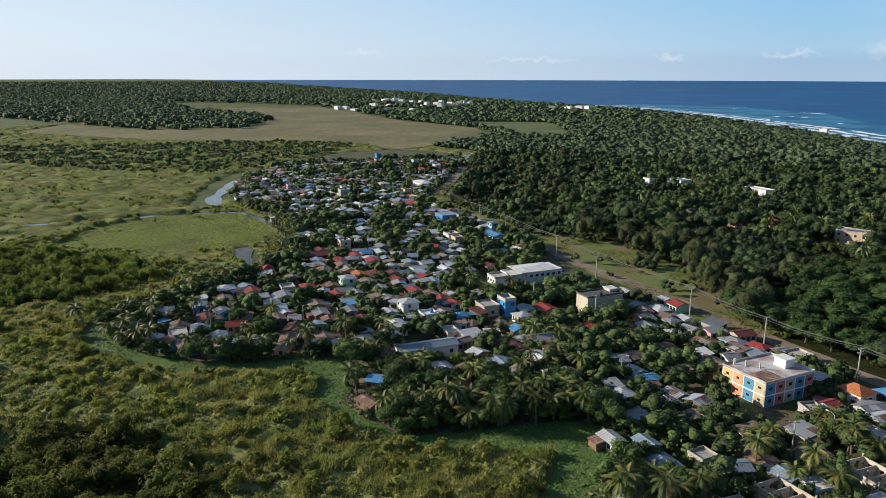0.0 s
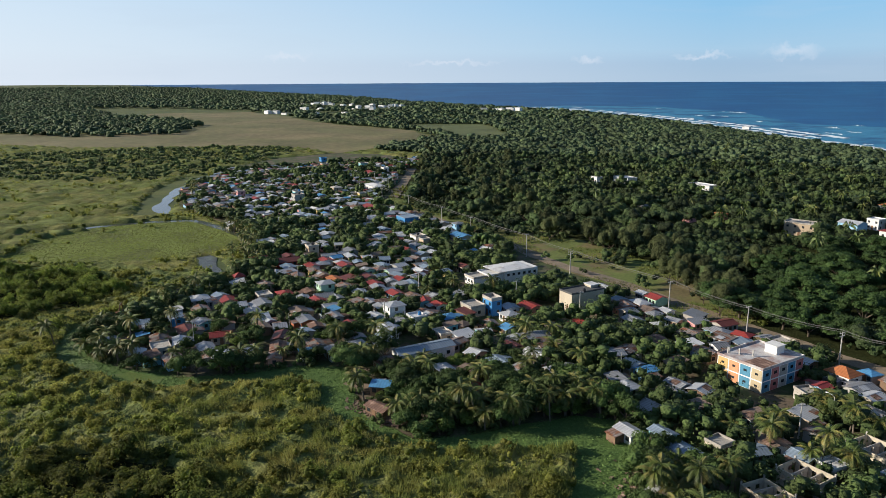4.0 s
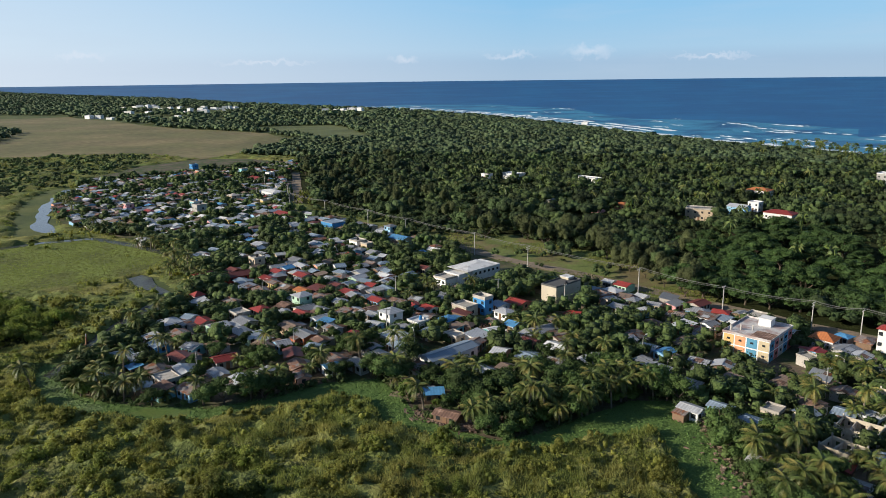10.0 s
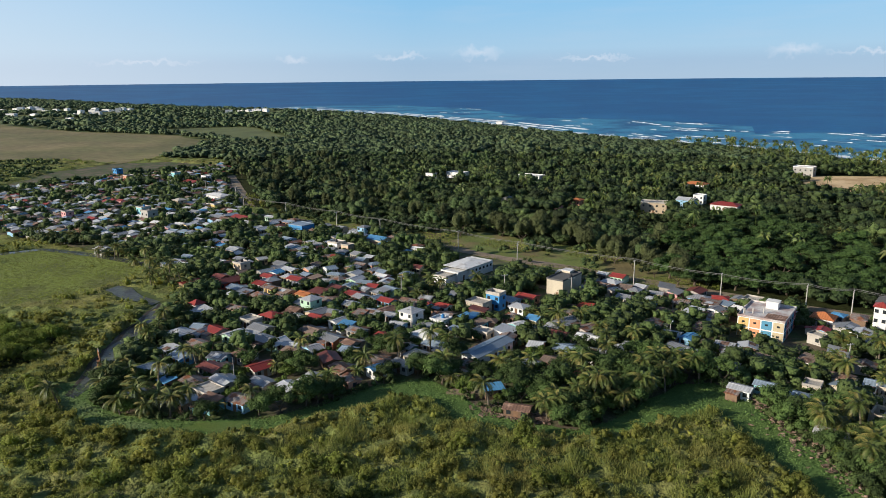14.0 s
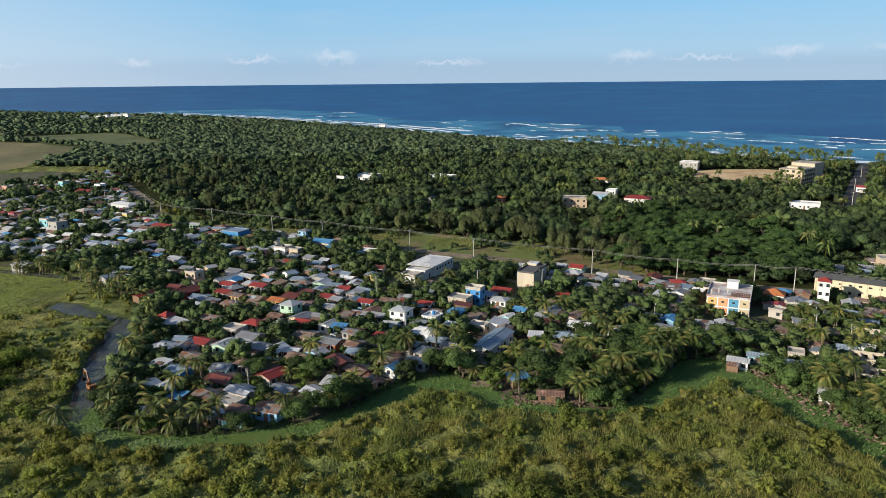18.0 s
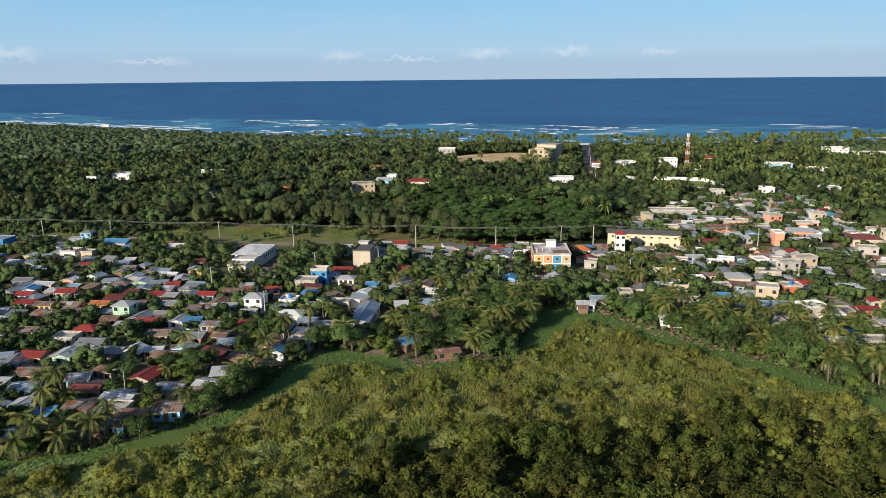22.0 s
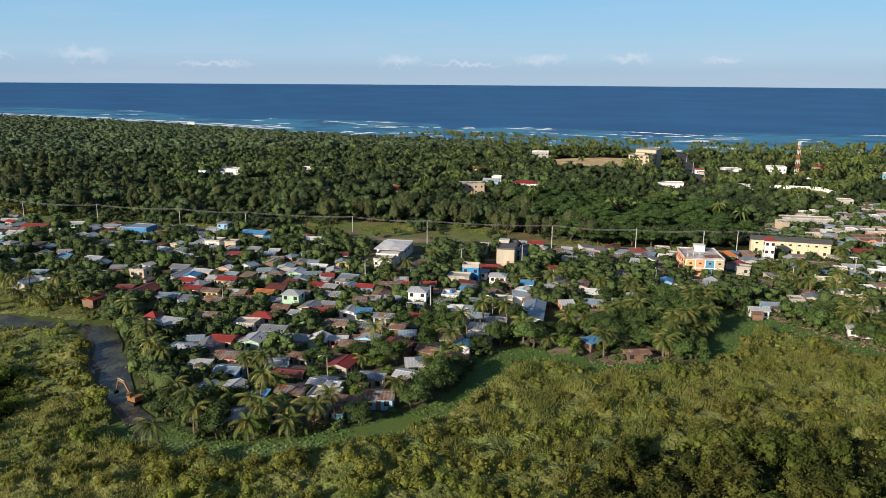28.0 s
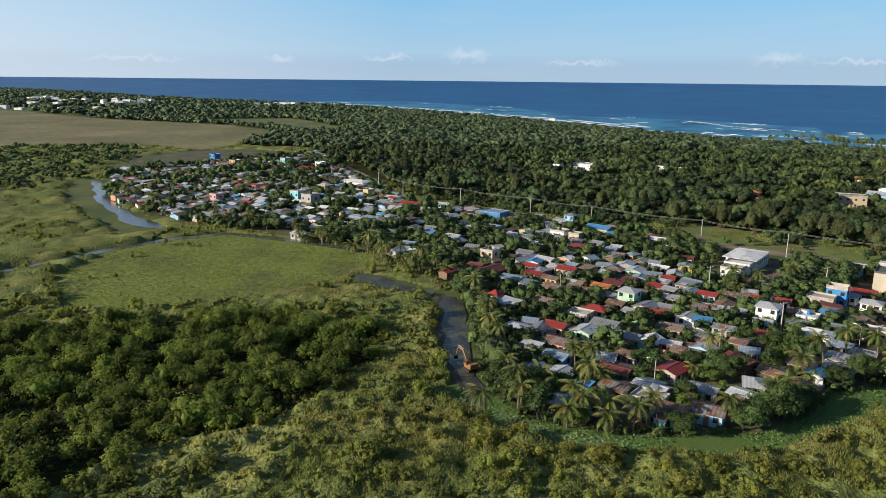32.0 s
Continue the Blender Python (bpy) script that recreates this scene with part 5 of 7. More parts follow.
for x, y, a in ((-44.5, 170, 200), (-26, 190, 30), (8, 196, 120), (70, 205, 60), (118, 200, 150), (-60, 235, 10)):
    street_lamp(x, y, a)


def water_tank(x, y, z, mat):
    ob = thing("water_tank", pose(x, y, z), ("black" if mat == "tank_black" else "blue") + " plastic water tank standing on a roof", "water tank", "water tanks on roofs")
    part("tank", mesh_from("tank", *join(bar((0, 0, 0), (0, 0, 0.9), 0.55, 0.55, 12), bar((0, 0, 0.9), (0, 0, 1.15), 0.55, 0.25, 12)), mat), ob)
    part("lid", mesh_from("lid", *bar((0, 0, 1.15), (0, 0, 1.25), 0.28, 0.26, 10), mat), ob)


for x, y, z, mat in ((103, 225.5, 6.5, "tank_black"), (-5, 218, 6.0, "tank_black"), (4, 216, 3.2, "tank_blue"), (-82, 271.5, 5.2, "tank_black"), (141, 151.2, 5.2, "tank_blue"),
                     (154, 170.5, 3.4, "tank_black"), (215, 240, 2.7, "tank_black"), (45, 252, 6.8, "tank_black"), (-174, 374, 6.6, "tank_black"), (-184, 386, 6.2, "tank_blue"), (292, 289, 6.0, "tank_black"), (-55, 315, 3.8, "tank_black")):
    water_tank(x, y, z, mat)
for x, y in ((-5, 210), (22, 250), (45, 248), (-14, 246), (140, 190), (190, 205), (235, 300), (275, 340), (-170, 432), (-190, 480), (112, 190), (262, 400), (300, 455), (345, 515)):
    power_pole(x, y, 8.0, 20)
def sagging_span(a, b, sag, r):
    """A round cable from a to b that hangs through."""
    k, V, F = 4, [], []
    side = Vector((-(b - a).y, (b - a).x, 0)).normalized()
    for i in range(9):
        t = i / 8
        p = a.lerp(b, t) - Vector((0, 0, 4 * sag * t * (1 - t)))
        V += [p + side * r, p + Vector((0, 0, r)), p - side * r, p - Vector((0, 0, r))]
        if i:
            o = 4 * i
            F += [(o - 4 + q, o - 4 + (q + 1) % k, o + (q + 1) % k, o + q) for q in range(k)]
    return V, F


for off in (-1.0, 0.55, 1.0):
    cable = thing("power_cable", pose(0, 0, 0), "dark power cable sagging from pole to pole", "cable", "cables along the road")
    dirv = Vector((math.cos(radians(58)), math.sin(radians(58)), 0)) * off
    for (x0, y0), (x1, y1) in zip(POLES[:-1], POLES[1:]):
        part("span", mesh_from("span", *sagging_span(Vector((x0, y0, 9.75)) + dirv, Vector((x1, y1, 9.75)) + dirv, 0.7, 0.032), "cable"), cable)


# ---- plants as things ----
def leaf_quads(c, n, size, rng, aspect=0.6):
    """Leaf clumps: one bent diamond at each centre, facing its normal."""
    k = len(c)
    r = rng.normal(size=(k, 3))
    u = np.cross(n, r)
    u /= np.linalg.norm(u, axis=1, keepdims=True) + 1e-9
    v = np.cross(n, u)
    s = size[:, None]
    tip = n * s * 0.25
    V = np.stack([c - u * s, c - v * s * aspect + tip, c + u * s, c + v * s * aspect + tip], 1).reshape(-1, 3)
    F = np.arange(4 * k).reshape(k, 4)
    return V, F


def unit(rng, k, up=-0.3):
    d = rng.normal(size=(k, 3))
    d /= np.linalg.norm(d, axis=1, keepdims=True)
    low = d[:, 2] < up
    d[low, 2] *= -1
    return d


def cube_ball():
    """A ball of 24 four-sided faces."""
    V, F, seen = [], [], {}
    for ax in range(3):
        for sg in (-1, 1):
            for i in range(2):
                for j in range(2):
                    q = []
                    for a, b in ((i, j), (i + 1, j), (i + 1, j + 1), (i, j + 1)):
                        p = [0.0, 0.0, 0.0]
                        p[ax], p[(ax + 1) % 3], p[(ax + 2) % 3] = sg, a - 1, b - 1
                        key = tuple(p)
                        if key not in seen:
                            seen[key] = len(V)
                            V.append(Vector(p).normalized())
                        q.append(seen[key])
                    F.append(q if sg > 0 else q[::-1])
    return np.array([tuple(v) for v in V]), np.array(F)


BALL = cube_ball()
BLOCK = (np.array(box(-0.66, 0.66, -0.66, 0.66, -0.66, 0.66)[0]), np.array(box(-1, 1, -1, 1, -1, 1)[1]))


def lumps(c, r, flat, rng, shape):
    """Lumpy inner bodies of foliage, one at each centre; far ones from a coarser block."""
    BALL_V, BALL_F = shape
    n, k = len(c), len(BALL_V)
    w = rng.uniform(0.55, 1.15, (n, k, 1))
    V = c[:, None, :] + BALL_V[None] * np.array([1, 1, flat]) * r[:, None, None] * w
    F = BALL_F[None] + (np.arange(n) * k)[:, None, None]
    return V.reshape(-1, 3), F.reshape(-1, 4)


def crown_mesh(name, seed, radius, height, base, blobs, leaves, leaf, mat, flat=0.7, aspect=0.6):
    """A crown of leaf clumps on several uneven boughs."""
    rng = np.random.default_rng(seed)
    a = rng.uniform(0, 2 * math.pi, blobs)
    r = radius * np.sqrt(rng.uniform(0.02, 0.75, blobs)) * 0.85
    B = np.stack([r * np.cos(a), r * np.sin(a), base + height * (0.35 + 0.4 * rng.uniform(0, 1, blobs)) * (1 - 0.4 * (r / radius) ** 2)], 1)
    R = radius * rng.uniform(0.3, 0.55, blobs) * (9 / blobs) ** 0.4
    pick = rng.integers(0, blobs, leaves)
    d = unit(rng, leaves)
    c = B[pick] + d * R[pick, None] * np.array([1, 1, flat]) * rng.uniform(0.75, 1.08, (leaves, 1))
    n = d + rng.normal(size=d.shape) * 0.45 + np.array([0, 0, 0.35])
    n /= np.linalg.norm(n, axis=1, keepdims=True)
    V, F = leaf_quads(c, n, leaf * rng.uniform(0.6, 1.3, leaves), rng, aspect)
    LV, LF = lumps(B, R * 0.78, flat, rng, BALL)
    return soup(name, np.concatenate([V, LV]), np.concatenate([F, LF + len(V)]), mat, None, len(F))


def trunk_mesh(name, seed, h, r, spread):
    rng = random.Random(seed)
    bod = [bar((0, 0, 0), (0.15, 0.1, h), r, r * 0.7, 7)]
    for k in range(4):
        t = k * math.pi / 2 + rng.uniform(-0.4, 0.4)
        bod.append(bar((0.15, 0.1, h * 0.9), (math.cos(t) * spread, math.sin(t) * spread, h + spread * rng.uniform(0.7, 1.1)), r * 0.55, r * 0.2, 5))
    return mesh_from(name, *join(*bod), "bark")


def frond_crown(name, seed, fronds, length, mat="palm_leaf", leaflets=12):
    rng = np.random.default_rng(seed)
    V, F = [], []
    for k in range(fronds):
        az = 2 * math.pi * (k * 0.381966) + rng.uniform(-0.2, 0.2)
        el = 1.15 - 1.75 * (k / fronds) + rng.uniform(-0.12, 0.12)
        L = length * rng.uniform(0.85, 1.1)
        d = np.array([math.cos(az), math.sin(az), 0])
        side = np.array([-math.sin(az), math.cos(az), 0])
        pts = []
        p, e = np.zeros(3), el
        for i in range(leaflets + 1):
            pts.append(p.copy())
            p = p + (d * math.cos(e) + np.array([0, 0, math.sin(e)])) * L / leaflets
            e -= 1.53 / leaflets
        for i in range(1, leaflets + 1):
            s = math.sin(math.pi * (0.12 + 0.80 * i / leaflets)) * length * 0.22
            a, b = pts[i - 1], pts[i]
            for sg in (-1, 1):
                tipp = (a + b) / 2 + side * sg * s * 0.85 + (b - a) * 1.5 + np.array([0, 0, -s * 0.55])
                n = len(V)
                V += [a, a + (b - a) * 0.95 + np.array([0, 0, 0.02]), tipp + (b - a) * 0.2, tipp]
                F.append((n, n + 1, n + 2, n + 3))
    return soup(name, np.array(V), np.array(F), mat)


def palm_trunk(name, h, lean):
    bod = []
    for i in range(5):
        a, b = i / 5, (i + 1) / 5
        bod.append(bar((lean * a * a, 0, h * a), (lean * b * b, 0, h * b), 0.24 - 0.1 * a, 0.24 - 0.1 * b, 7))
    return mesh_from(name, *join(*bod), "palm_bark")


def make_palm(seed, h, lean, fronds, length):
    ob = thing("coconut_palm", pose(0, 0, 0), "coconut palm with drooping yellow-green fronds", "palm tree", "palms of the village")
    part("trunk", palm_trunk("trunk", h, lean), ob)
    part("crown", frond_crown("crown", seed, fronds, length), ob).matrix_basis = pose(lean, 0, h)
    return ob


def make_tree(seed, radius, height, base, leaves, mat, leaf, label, category="tree", group="trees of the village", name="tree", blobs=9, flat=0.7, aspect=0.6):
    ob = thing(name, pose(0, 0, 0), label, category, group)
    part("trunk", trunk_mesh("trunk", seed, base, 0.09 * radius ** 0.8, radius * 0.55), ob)
    part("crown", crown_mesh("crown", seed, radius, height, base * 0.45, blobs, leaves, leaf, mat, flat, aspect), ob)
    return ob


def put(ob, used, x, y, turn, s):
    """Stands the first one in place, and copies of it after that."""
    m = pose(x, y, 0, 0, 0, turn) @ Matrix.Scale(s, 4)
    if used.get(ob.name):
        o = copy_thing(ob, m)
        o.matrix_basis = m
    else:
        ob.matrix_basis = m
        used[ob.name] = True
        o = ob
    return o


used = {}
palms = [make_palm(11 + k, h, lean, fr, ln) for k, (h, lean, fr, ln) in enumerate(((5.0, 0.6, 20, 3.5), (6.4, 1.3, 19, 3.4), (3.8, 0.3, 20, 3.6), (7.6, 0.9, 18, 3.3), (2.2, 0.1, 18, 3.7)))]
trees = [make_tree(31 + k, r, h, b, int(n * 2.2), mat, 0.20, lab) for k, (r, h, b, n, mat, lab) in enumerate((
    (3.6, 5.0, 1.3, 620, "leaf_broad", "dense dark green mango tree"), (2.9, 4.4, 1.0, 460, "leaf_broad", "round green garden tree"), (4.3, 5.8, 1.5, 800, "leaf_broad", "broad dark green shade tree"),
    (2.4, 3.6, 0.8, 380, "leaf_bright", "bright yellow-green fruit tree"), (3.2, 6.6, 1.4, 560, "leaf_broad", "tall green tree between houses")))]
big = [make_tree(51 + k, r, h, b, n, "leaf_big", 0.30, "huge spreading shade tree with layered dark green crown", "tree", "big trees by the road", "shade_tree", 34, 0.5)
       for k, (r, h, b, n) in enumerate(((9.5, 10.5, 1.8, 4200), (8.0, 9.5, 1.6, 3600), (7.0, 10.5, 1.6, 3000)))]
casu = [make_tree(61 + k, r, h, b, n, "needle", 0.42, "feathery grey-green casuarina tree", "tree", "casuarinas at the clearing", "casuarina_tree", 14, 1.6, 0.22)
        for k, (r, h, b, n) in enumerate(((3.0, 10.5, 1.2, 2600), (2.5, 9.0, 1.0, 2200), (3.4, 8.5, 1.0, 2600)))]

rnd = random.Random(5)
PALM_SPOTS = ((-79, 150, 1), (-64, 150, 2), (-61, 153, 0), (-69, 160, 2), (-73, 157, 0), (-82, 203, 2), (-79, 199, 0), (-73, 179, 4), (-76, 172, 0), (-56, 153, 2), (-50, 153, 0), (-42, 153, 4), (-33, 155, 1),
              (-22, 165, 2), (-19, 167, 0), (-24, 161, 4), (-12, 177, 0), (10, 182, 2), (8, 178, 0), (23, 181, 2), (27, 178, 0), (16, 175, 4))
for x, y, k in PALM_SPOTS:
    put(palms[k], used, x, y, rnd.uniform(0, 360), rnd.uniform(0.85, 1.15))
PALM_BANK = [((34, 157), (60, 173), 26, 3.5), ((60, 174), (66, 182), 6, 3), ((94, 158), (106, 108), 46, 6), ((101, 112), (104, 94), 6, 3), ((120, 140), (132, 122), 10, 5), ((98, 190), (122, 178), 11, 7),
             ((-84, 230), (-78, 180), 10, 3), ((-75, 165), (-55, 156), 8, 3), ((112, 205), (128, 196), 8, 4), ((-120, 276), (-98, 246), 14, 6), ((-160, 300), (-125, 282), 12, 4), ((-205, 322), (-165, 312), 8, 4),
             ((30, 225), (60, 210), 9, 9), ((150, 206), (165, 214), 5, 3), ((-30, 240), (20, 260), 6, 10), ((-285, 390), (-235, 345), 9, 4)]
for (x0, y0), (x1, y1), n, sp in PALM_BANK:
    for i in range(n):
        t = rnd.random()
        put(palms[rnd.choice((0, 0, 1, 2, 2, 3, 4))], used, x0 + (x1 - x0) * t + rnd.uniform(-sp, sp) * 0.7, y0 + (y1 - y0) * t + rnd.uniform(-sp, sp), rnd.uniform(0, 360), rnd.uniform(0.8, 1.15))
BIG_SPOTS = ((108, 262), (121, 257), (134, 252), (147, 250), (96, 268), (84, 275), (93, 270), (104, 262), (118, 262), (132, 262), (146, 268), (99, 284), (113, 278), (128, 279), (143, 284), (96, 302), (110, 296), (125, 296), (140, 302), (92, 320), (107, 315), (122, 314),
             (137, 320), (152, 318), (90, 338), (105, 334), (120, 333), (136, 338), (150, 336), (100, 352), (116, 352), (132, 355), (148, 354), (158, 290), (165, 306), (168, 326), (160, 275), (172, 290), (182, 310), (112, 370), (130, 372), (150, 372))
for x, y in BIG_SPOTS:
    put(rnd.choice(big), used, x + rnd.uniform(-3, 3), y + rnd.uniform(-3, 3), rnd.uniform(0, 360), rnd.uniform(0.85, 1.2))
for x, y in ((61, 301), (66, 297), (72, 290), (78, 284), (80, 278), (69, 308), (74, 300), (26, 336), (30, 342), (38, 340), (49, 338), (44, 346), (35, 354), (-1, 358), (-156, 560), (-150, 520), (-162, 590), (-148, 490), (-140, 470), (-158, 540),
             (-130, 455), (-145, 505), (84, 268), (88, 284), (58, 318), (52, 328), (66, 312), (-259, 680), (-240, 655), (-223, 629), (-212, 600), (-193, 552), (-177, 530), (-152, 497), (-122, 472), (-149, 640), (-156, 651), (-185, 585), (-170, 560), (-140, 540), (-129, 522), (-110, 505), (-85, 452),
             (-98, 470), (-198, 653), (-159, 693), (-175, 620), (-58, 410), (-70, 425), (-120, 560), (-105, 530), (-135, 600), (90, 325), (73, 309), (64, 301), (78, 294), (84, 312), (92, 334), (36, 337), (21, 349), (-4, 345),
             (-90, 490), (-75, 470), (-60, 445), (-45, 425), (55, 345), (62, 335), (15, 352), (20, 346), (-15, 372), (-28, 384), (-60, 398), (-85, 410), (-108, 428), (82, 296)):
    put(rnd.choice(casu), used, x + rnd.uniform(-2, 2), y + rnd.uniform(-2, 2), rnd.uniform(0, 360), rnd.uniform(1.0, 1.5))

# houses and trees that fill the blocks of the village
ROOFS = ["zinc"] * 9 + ["rusty_zinc"] * 5 + ["pale_zinc"] * 7 + ["rust"] * 2 + ["steel_blue_roof"] * 4 + ["dark_red_roof"] * 1 + ["red_roof"] * 1 + ["brown_roof"] * 1 + ["white_roof"] * 2 + ["blue_roof"]
WALLS = ["grey_wall"] * 4 + ["tan_wall"] * 3 + ["wood_wall"] * 4 + ["white_wall"] * 3 + ["cream_wall"] * 2 + ["block_wall"] * 3 + ["sky_wall", "pink_wall", "salmon_wall", "mint_wall", "cyan_wall", "yellow_wall", "green_wall"]
FAR = {}                       # bodies of the uncounted far houses, by material


def far_house(x, y, w, d, kind, rc, wc, rot, floors):
    m = pose(x, y, 0, 0, 0, rot)
    H = 2.6 * floors
    body = [box(-w / 2, w / 2, -d / 2, d / 2, 0, H)]
    if kind == "flat":
        rf = flat_roof(w, d, H, 0.12, 0.4)
    elif kind == "hip":
        rf = hip_roof(w, d, H, 19, 0.4)[0]
    else:
        rf, r = gable_roof(w, d, H, 15, 0.4)
        body.append(([(-w / 2, -d / 2, H), (-w / 2, d / 2, H), (-w / 2, 0, H + r), (w / 2, -d / 2, H), (w / 2, d / 2, H), (w / 2, 0, H + r)], [(0, 2, 1), (3, 4, 5)]))
    holes = [box(sx * w * 0.3 - 0.5, sx * w * 0.3 + 0.5, -d / 2 - 0.05, -d / 2 + 0.02, H - 1.6, H - 0.6) for sx in (-1, 1)] + [box(-0.5, 0.5, -d / 2 - 0.05, -d / 2 + 0.02, 0.05, 2.05)]
    for mat, bodies in ((wc, body), (rc, [rf]), ("glass_dark", holes)):
        V, F = join(*bodies)
        FAR.setdefault(mat, []).append(([m @ Vector(v) for v in V], F))
    PLACED.append((x, y, max(w, d) / 2))


def join_far(name, label, category):
    V, F, M, me = [], [], [], bpy.data.meshes.new(name)
    for k, (mat, bodies) in enumerate(FAR.items()):
        me.materials.append(MATS[mat])
        v, f = join(*bodies)
        F += [tuple(i + len(V) for i in q) for q in f]
        V += v
        M += [k] * len(f)
    me.from_pydata([tuple(v) for v in V], [], F)
    me.polygons.foreach_set("material_index", M)
    me.update()
    return tagged(new(name, me), label, category, kind="stuff")


def blotch(x, y, scale):
    """Soft blotches between 0 and 1, for groves and rows."""
    return 0.5 + 0.5 * noise.noise(Vector((x * scale, y * scale, 3.7)))


# yards in front of the larger buildings, with no tall trees
OPEN_YARDS = ((104, 207, 8), (112, 211, 7), (96, 211, 5), (14, 270, 7), (4, 262, 7), (42, 247, 7), (36, 253, 5), (148, 220, 7), (158, 213, 6), (22, 230, 6), (-36, 320, 6), (-46, 335, 6), (-80, 343, 6))


def fill_village():
    c, s = math.cos(radians(GRID)), math.sin(radians(GRID))
    cells = []
    for i in range(-90, 90):
        for j in range(-20, 130):
            u, v = i * 6.0 + rnd.uniform(-2.2, 2.2), j * 5.7 + rnd.uniform(-2.0, 2.0)
            cells.append((c * u - s * v, s * u + c * v, rnd.random(), rnd.random(), rnd.random(), rnd.random()))
    near = inside([q[0] for q in cells], [q[1] for q in cells], VILLAGE)
    cells = sorted((q for q, ok in zip(cells, near) if ok), key=lambda q: math.hypot(q[0] - 10, q[1] - 60))
    n_house = 0
    for x, y, what, k, turn, sz in cells:
        if line_distance(x, y, RIVER_EDGE) < (17 if x > 85 and y < 172 else 4.5) or line_distance(x, y, ROAD) < 7:
            continue
        far, east = x < -120 or y > 330, x > 98
        P = np.array(PLACED)
        gap = float((np.hypot(P[:, 0] - x, P[:, 1] - y) - P[:, 2]).min())
        want = np.clip((0.0 if east else -0.12) + 1.2 * blotch(x, y, 1 / 40), 0.12, 0.58 if east else 0.72)
        if far:
            want = min(0.8, want + 0.04)
        if x < -10 and y < 215:
            want = min(want, 0.3)
        if -128 < x < -96 and y > 250:
            want = 0.2
        if x < -72 and 225 < y < 320:
            want = 0.25
        if -45 < x < 50 and y > 268 - 0.62 * x:
            want = 0.10
        if 20 < x < 75 and y > 205 and y < 252:
            want = 0.35
        if 18 < x < 72 and y < 190:
            want = 0.08
        if 95 < x < 125 and 170 < y < 205:
            want = 0.3
        if 100 < x < 190 and y < 200:
            want = 0.5
        if what > want or gap < 1.8:
            continue
        w, d = (4.8 + 4.4 * k * k) * (0.76 if n_house >= 190 else 1), (4.2 + 2.8 * sz) * (0.76 if n_house >= 190 else 1)
        rc, wc = rnd.choice(ROOFS), rnd.choice(WALLS)
        kind = rnd.choice(("gable", "gable", "gable", "gable", "hip", "shed", "flat" if east else "gable" if far else "shed", "flat" if east else "gable"))
        if kind == "flat":
            rc = rnd.choice(("concrete_roof", "concrete_roof", "white_roof"))
            wc = rnd.choice(("cream_wall", "white_wall", "block_wall", "salmon_wall", "tan_wall"))
        rot = GRID + rnd.uniform(-18, 18) + (90 if turn < 0.35 else 0)
        floors = 2 if kind == "flat" and k > 0.8 else 1
        if n_house < 190:
            house(x, y, w, d, kind, rc, wc, rot=rot, detail=2, floors=floors)
        elif n_house < 215:
            house(x, y, w / 0.76, d / 0.76, kind, rc, wc, rot=rot, detail=1, floors=floors)
        else:
            far_house(x, y, w, d, "gable" if kind == "shed" else kind, rc, wc, rot, floors)
        n_house += 1
    # trees in the yards that are left
    spots = []
    for i in range(-125, 125):
        for j in range(-40, 185):
            u, v = i * 4.3 + rnd.uniform(-1.5, 1.5), j * 4.3 + rnd.uniform(-1.5, 1.5)
            spots.append((c * u - s * v, s * u + c * v))
    ok = inside([q[0] for q in spots], [q[1] for q in spots], VILLAGE)
    spots = sorted((q for q, o in zip(spots, ok) if o), key=lambda q: math.hypot(q[0] - 10, q[1] - 60))
    P = np.array(PLACED)
    rest, n_tree = [], 0
    for x, y in spots:
        gap = float((np.hypot(P[:, 0] - x, P[:, 1] - y) - P[:, 2] * 0.85).min())
        grove = blotch(x, y, 1 / 40) < 0.5 or line_distance(x, y, RIVER_EDGE) < (18 if x > 85 and y < 172 else 7)
        if any(math.hypot(x - a, y - b) < q for a, b, q in OPEN_YARDS):
            continue
        if gap < (0.2 if grove else 0.5) or line_distance(x, y, ROAD) < (15 if -5 < x < 98 else 6) or rnd.random() > (0.94 if grove else 0.78) * (0.8 if x < -150 or y > 340 else 1.0) * (0.9 if x > 105 else 1.0):
            continue
        size = min(1.2, 0.42 + gap * 0.17) * rnd.uniform(0.8, 1.2)
        if n_tree < 320 and rnd.random() < (0.3 if 95 < x < 118 or (20 < x < 75 and y < 190) else 0.1):
            put(palms[rnd.choice((0, 0, 1, 2, 3))], used, x, y, rnd.uniform(0, 360), rnd.uniform(0.75, 1.1))
            n_tree += 1
        elif n_tree < 320:
            put(rnd.choice(trees if rnd.random() < 0.9 else trees[3:4]), used, x, y, rnd.uniform(0, 360), size)
            n_tree += 1
        else:
            rest.append((x, y, size))
    return n_house, n_tree, np.array(rest)


n_house, n_tree, REST_TREES = fill_village()
join_far("far_houses", "crowded small houses with zinc roofs in the far quarters", "houses")

# ---- woods, marsh and reeds: uncounted plants ----
def scatter(x0, x1, y0, y1, step, rng, jitter=0.45):
    gx_, gy_ = np.meshgrid(np.arange(x0, x1, step), np.arange(y0, y1, step))
    px = gx_.ravel() + rng.uniform(-jitter, jitter, gx_.size) * step
    py = gy_.ravel() + rng.uniform(-jitter, jitter, gx_.size) * step
    return px, py


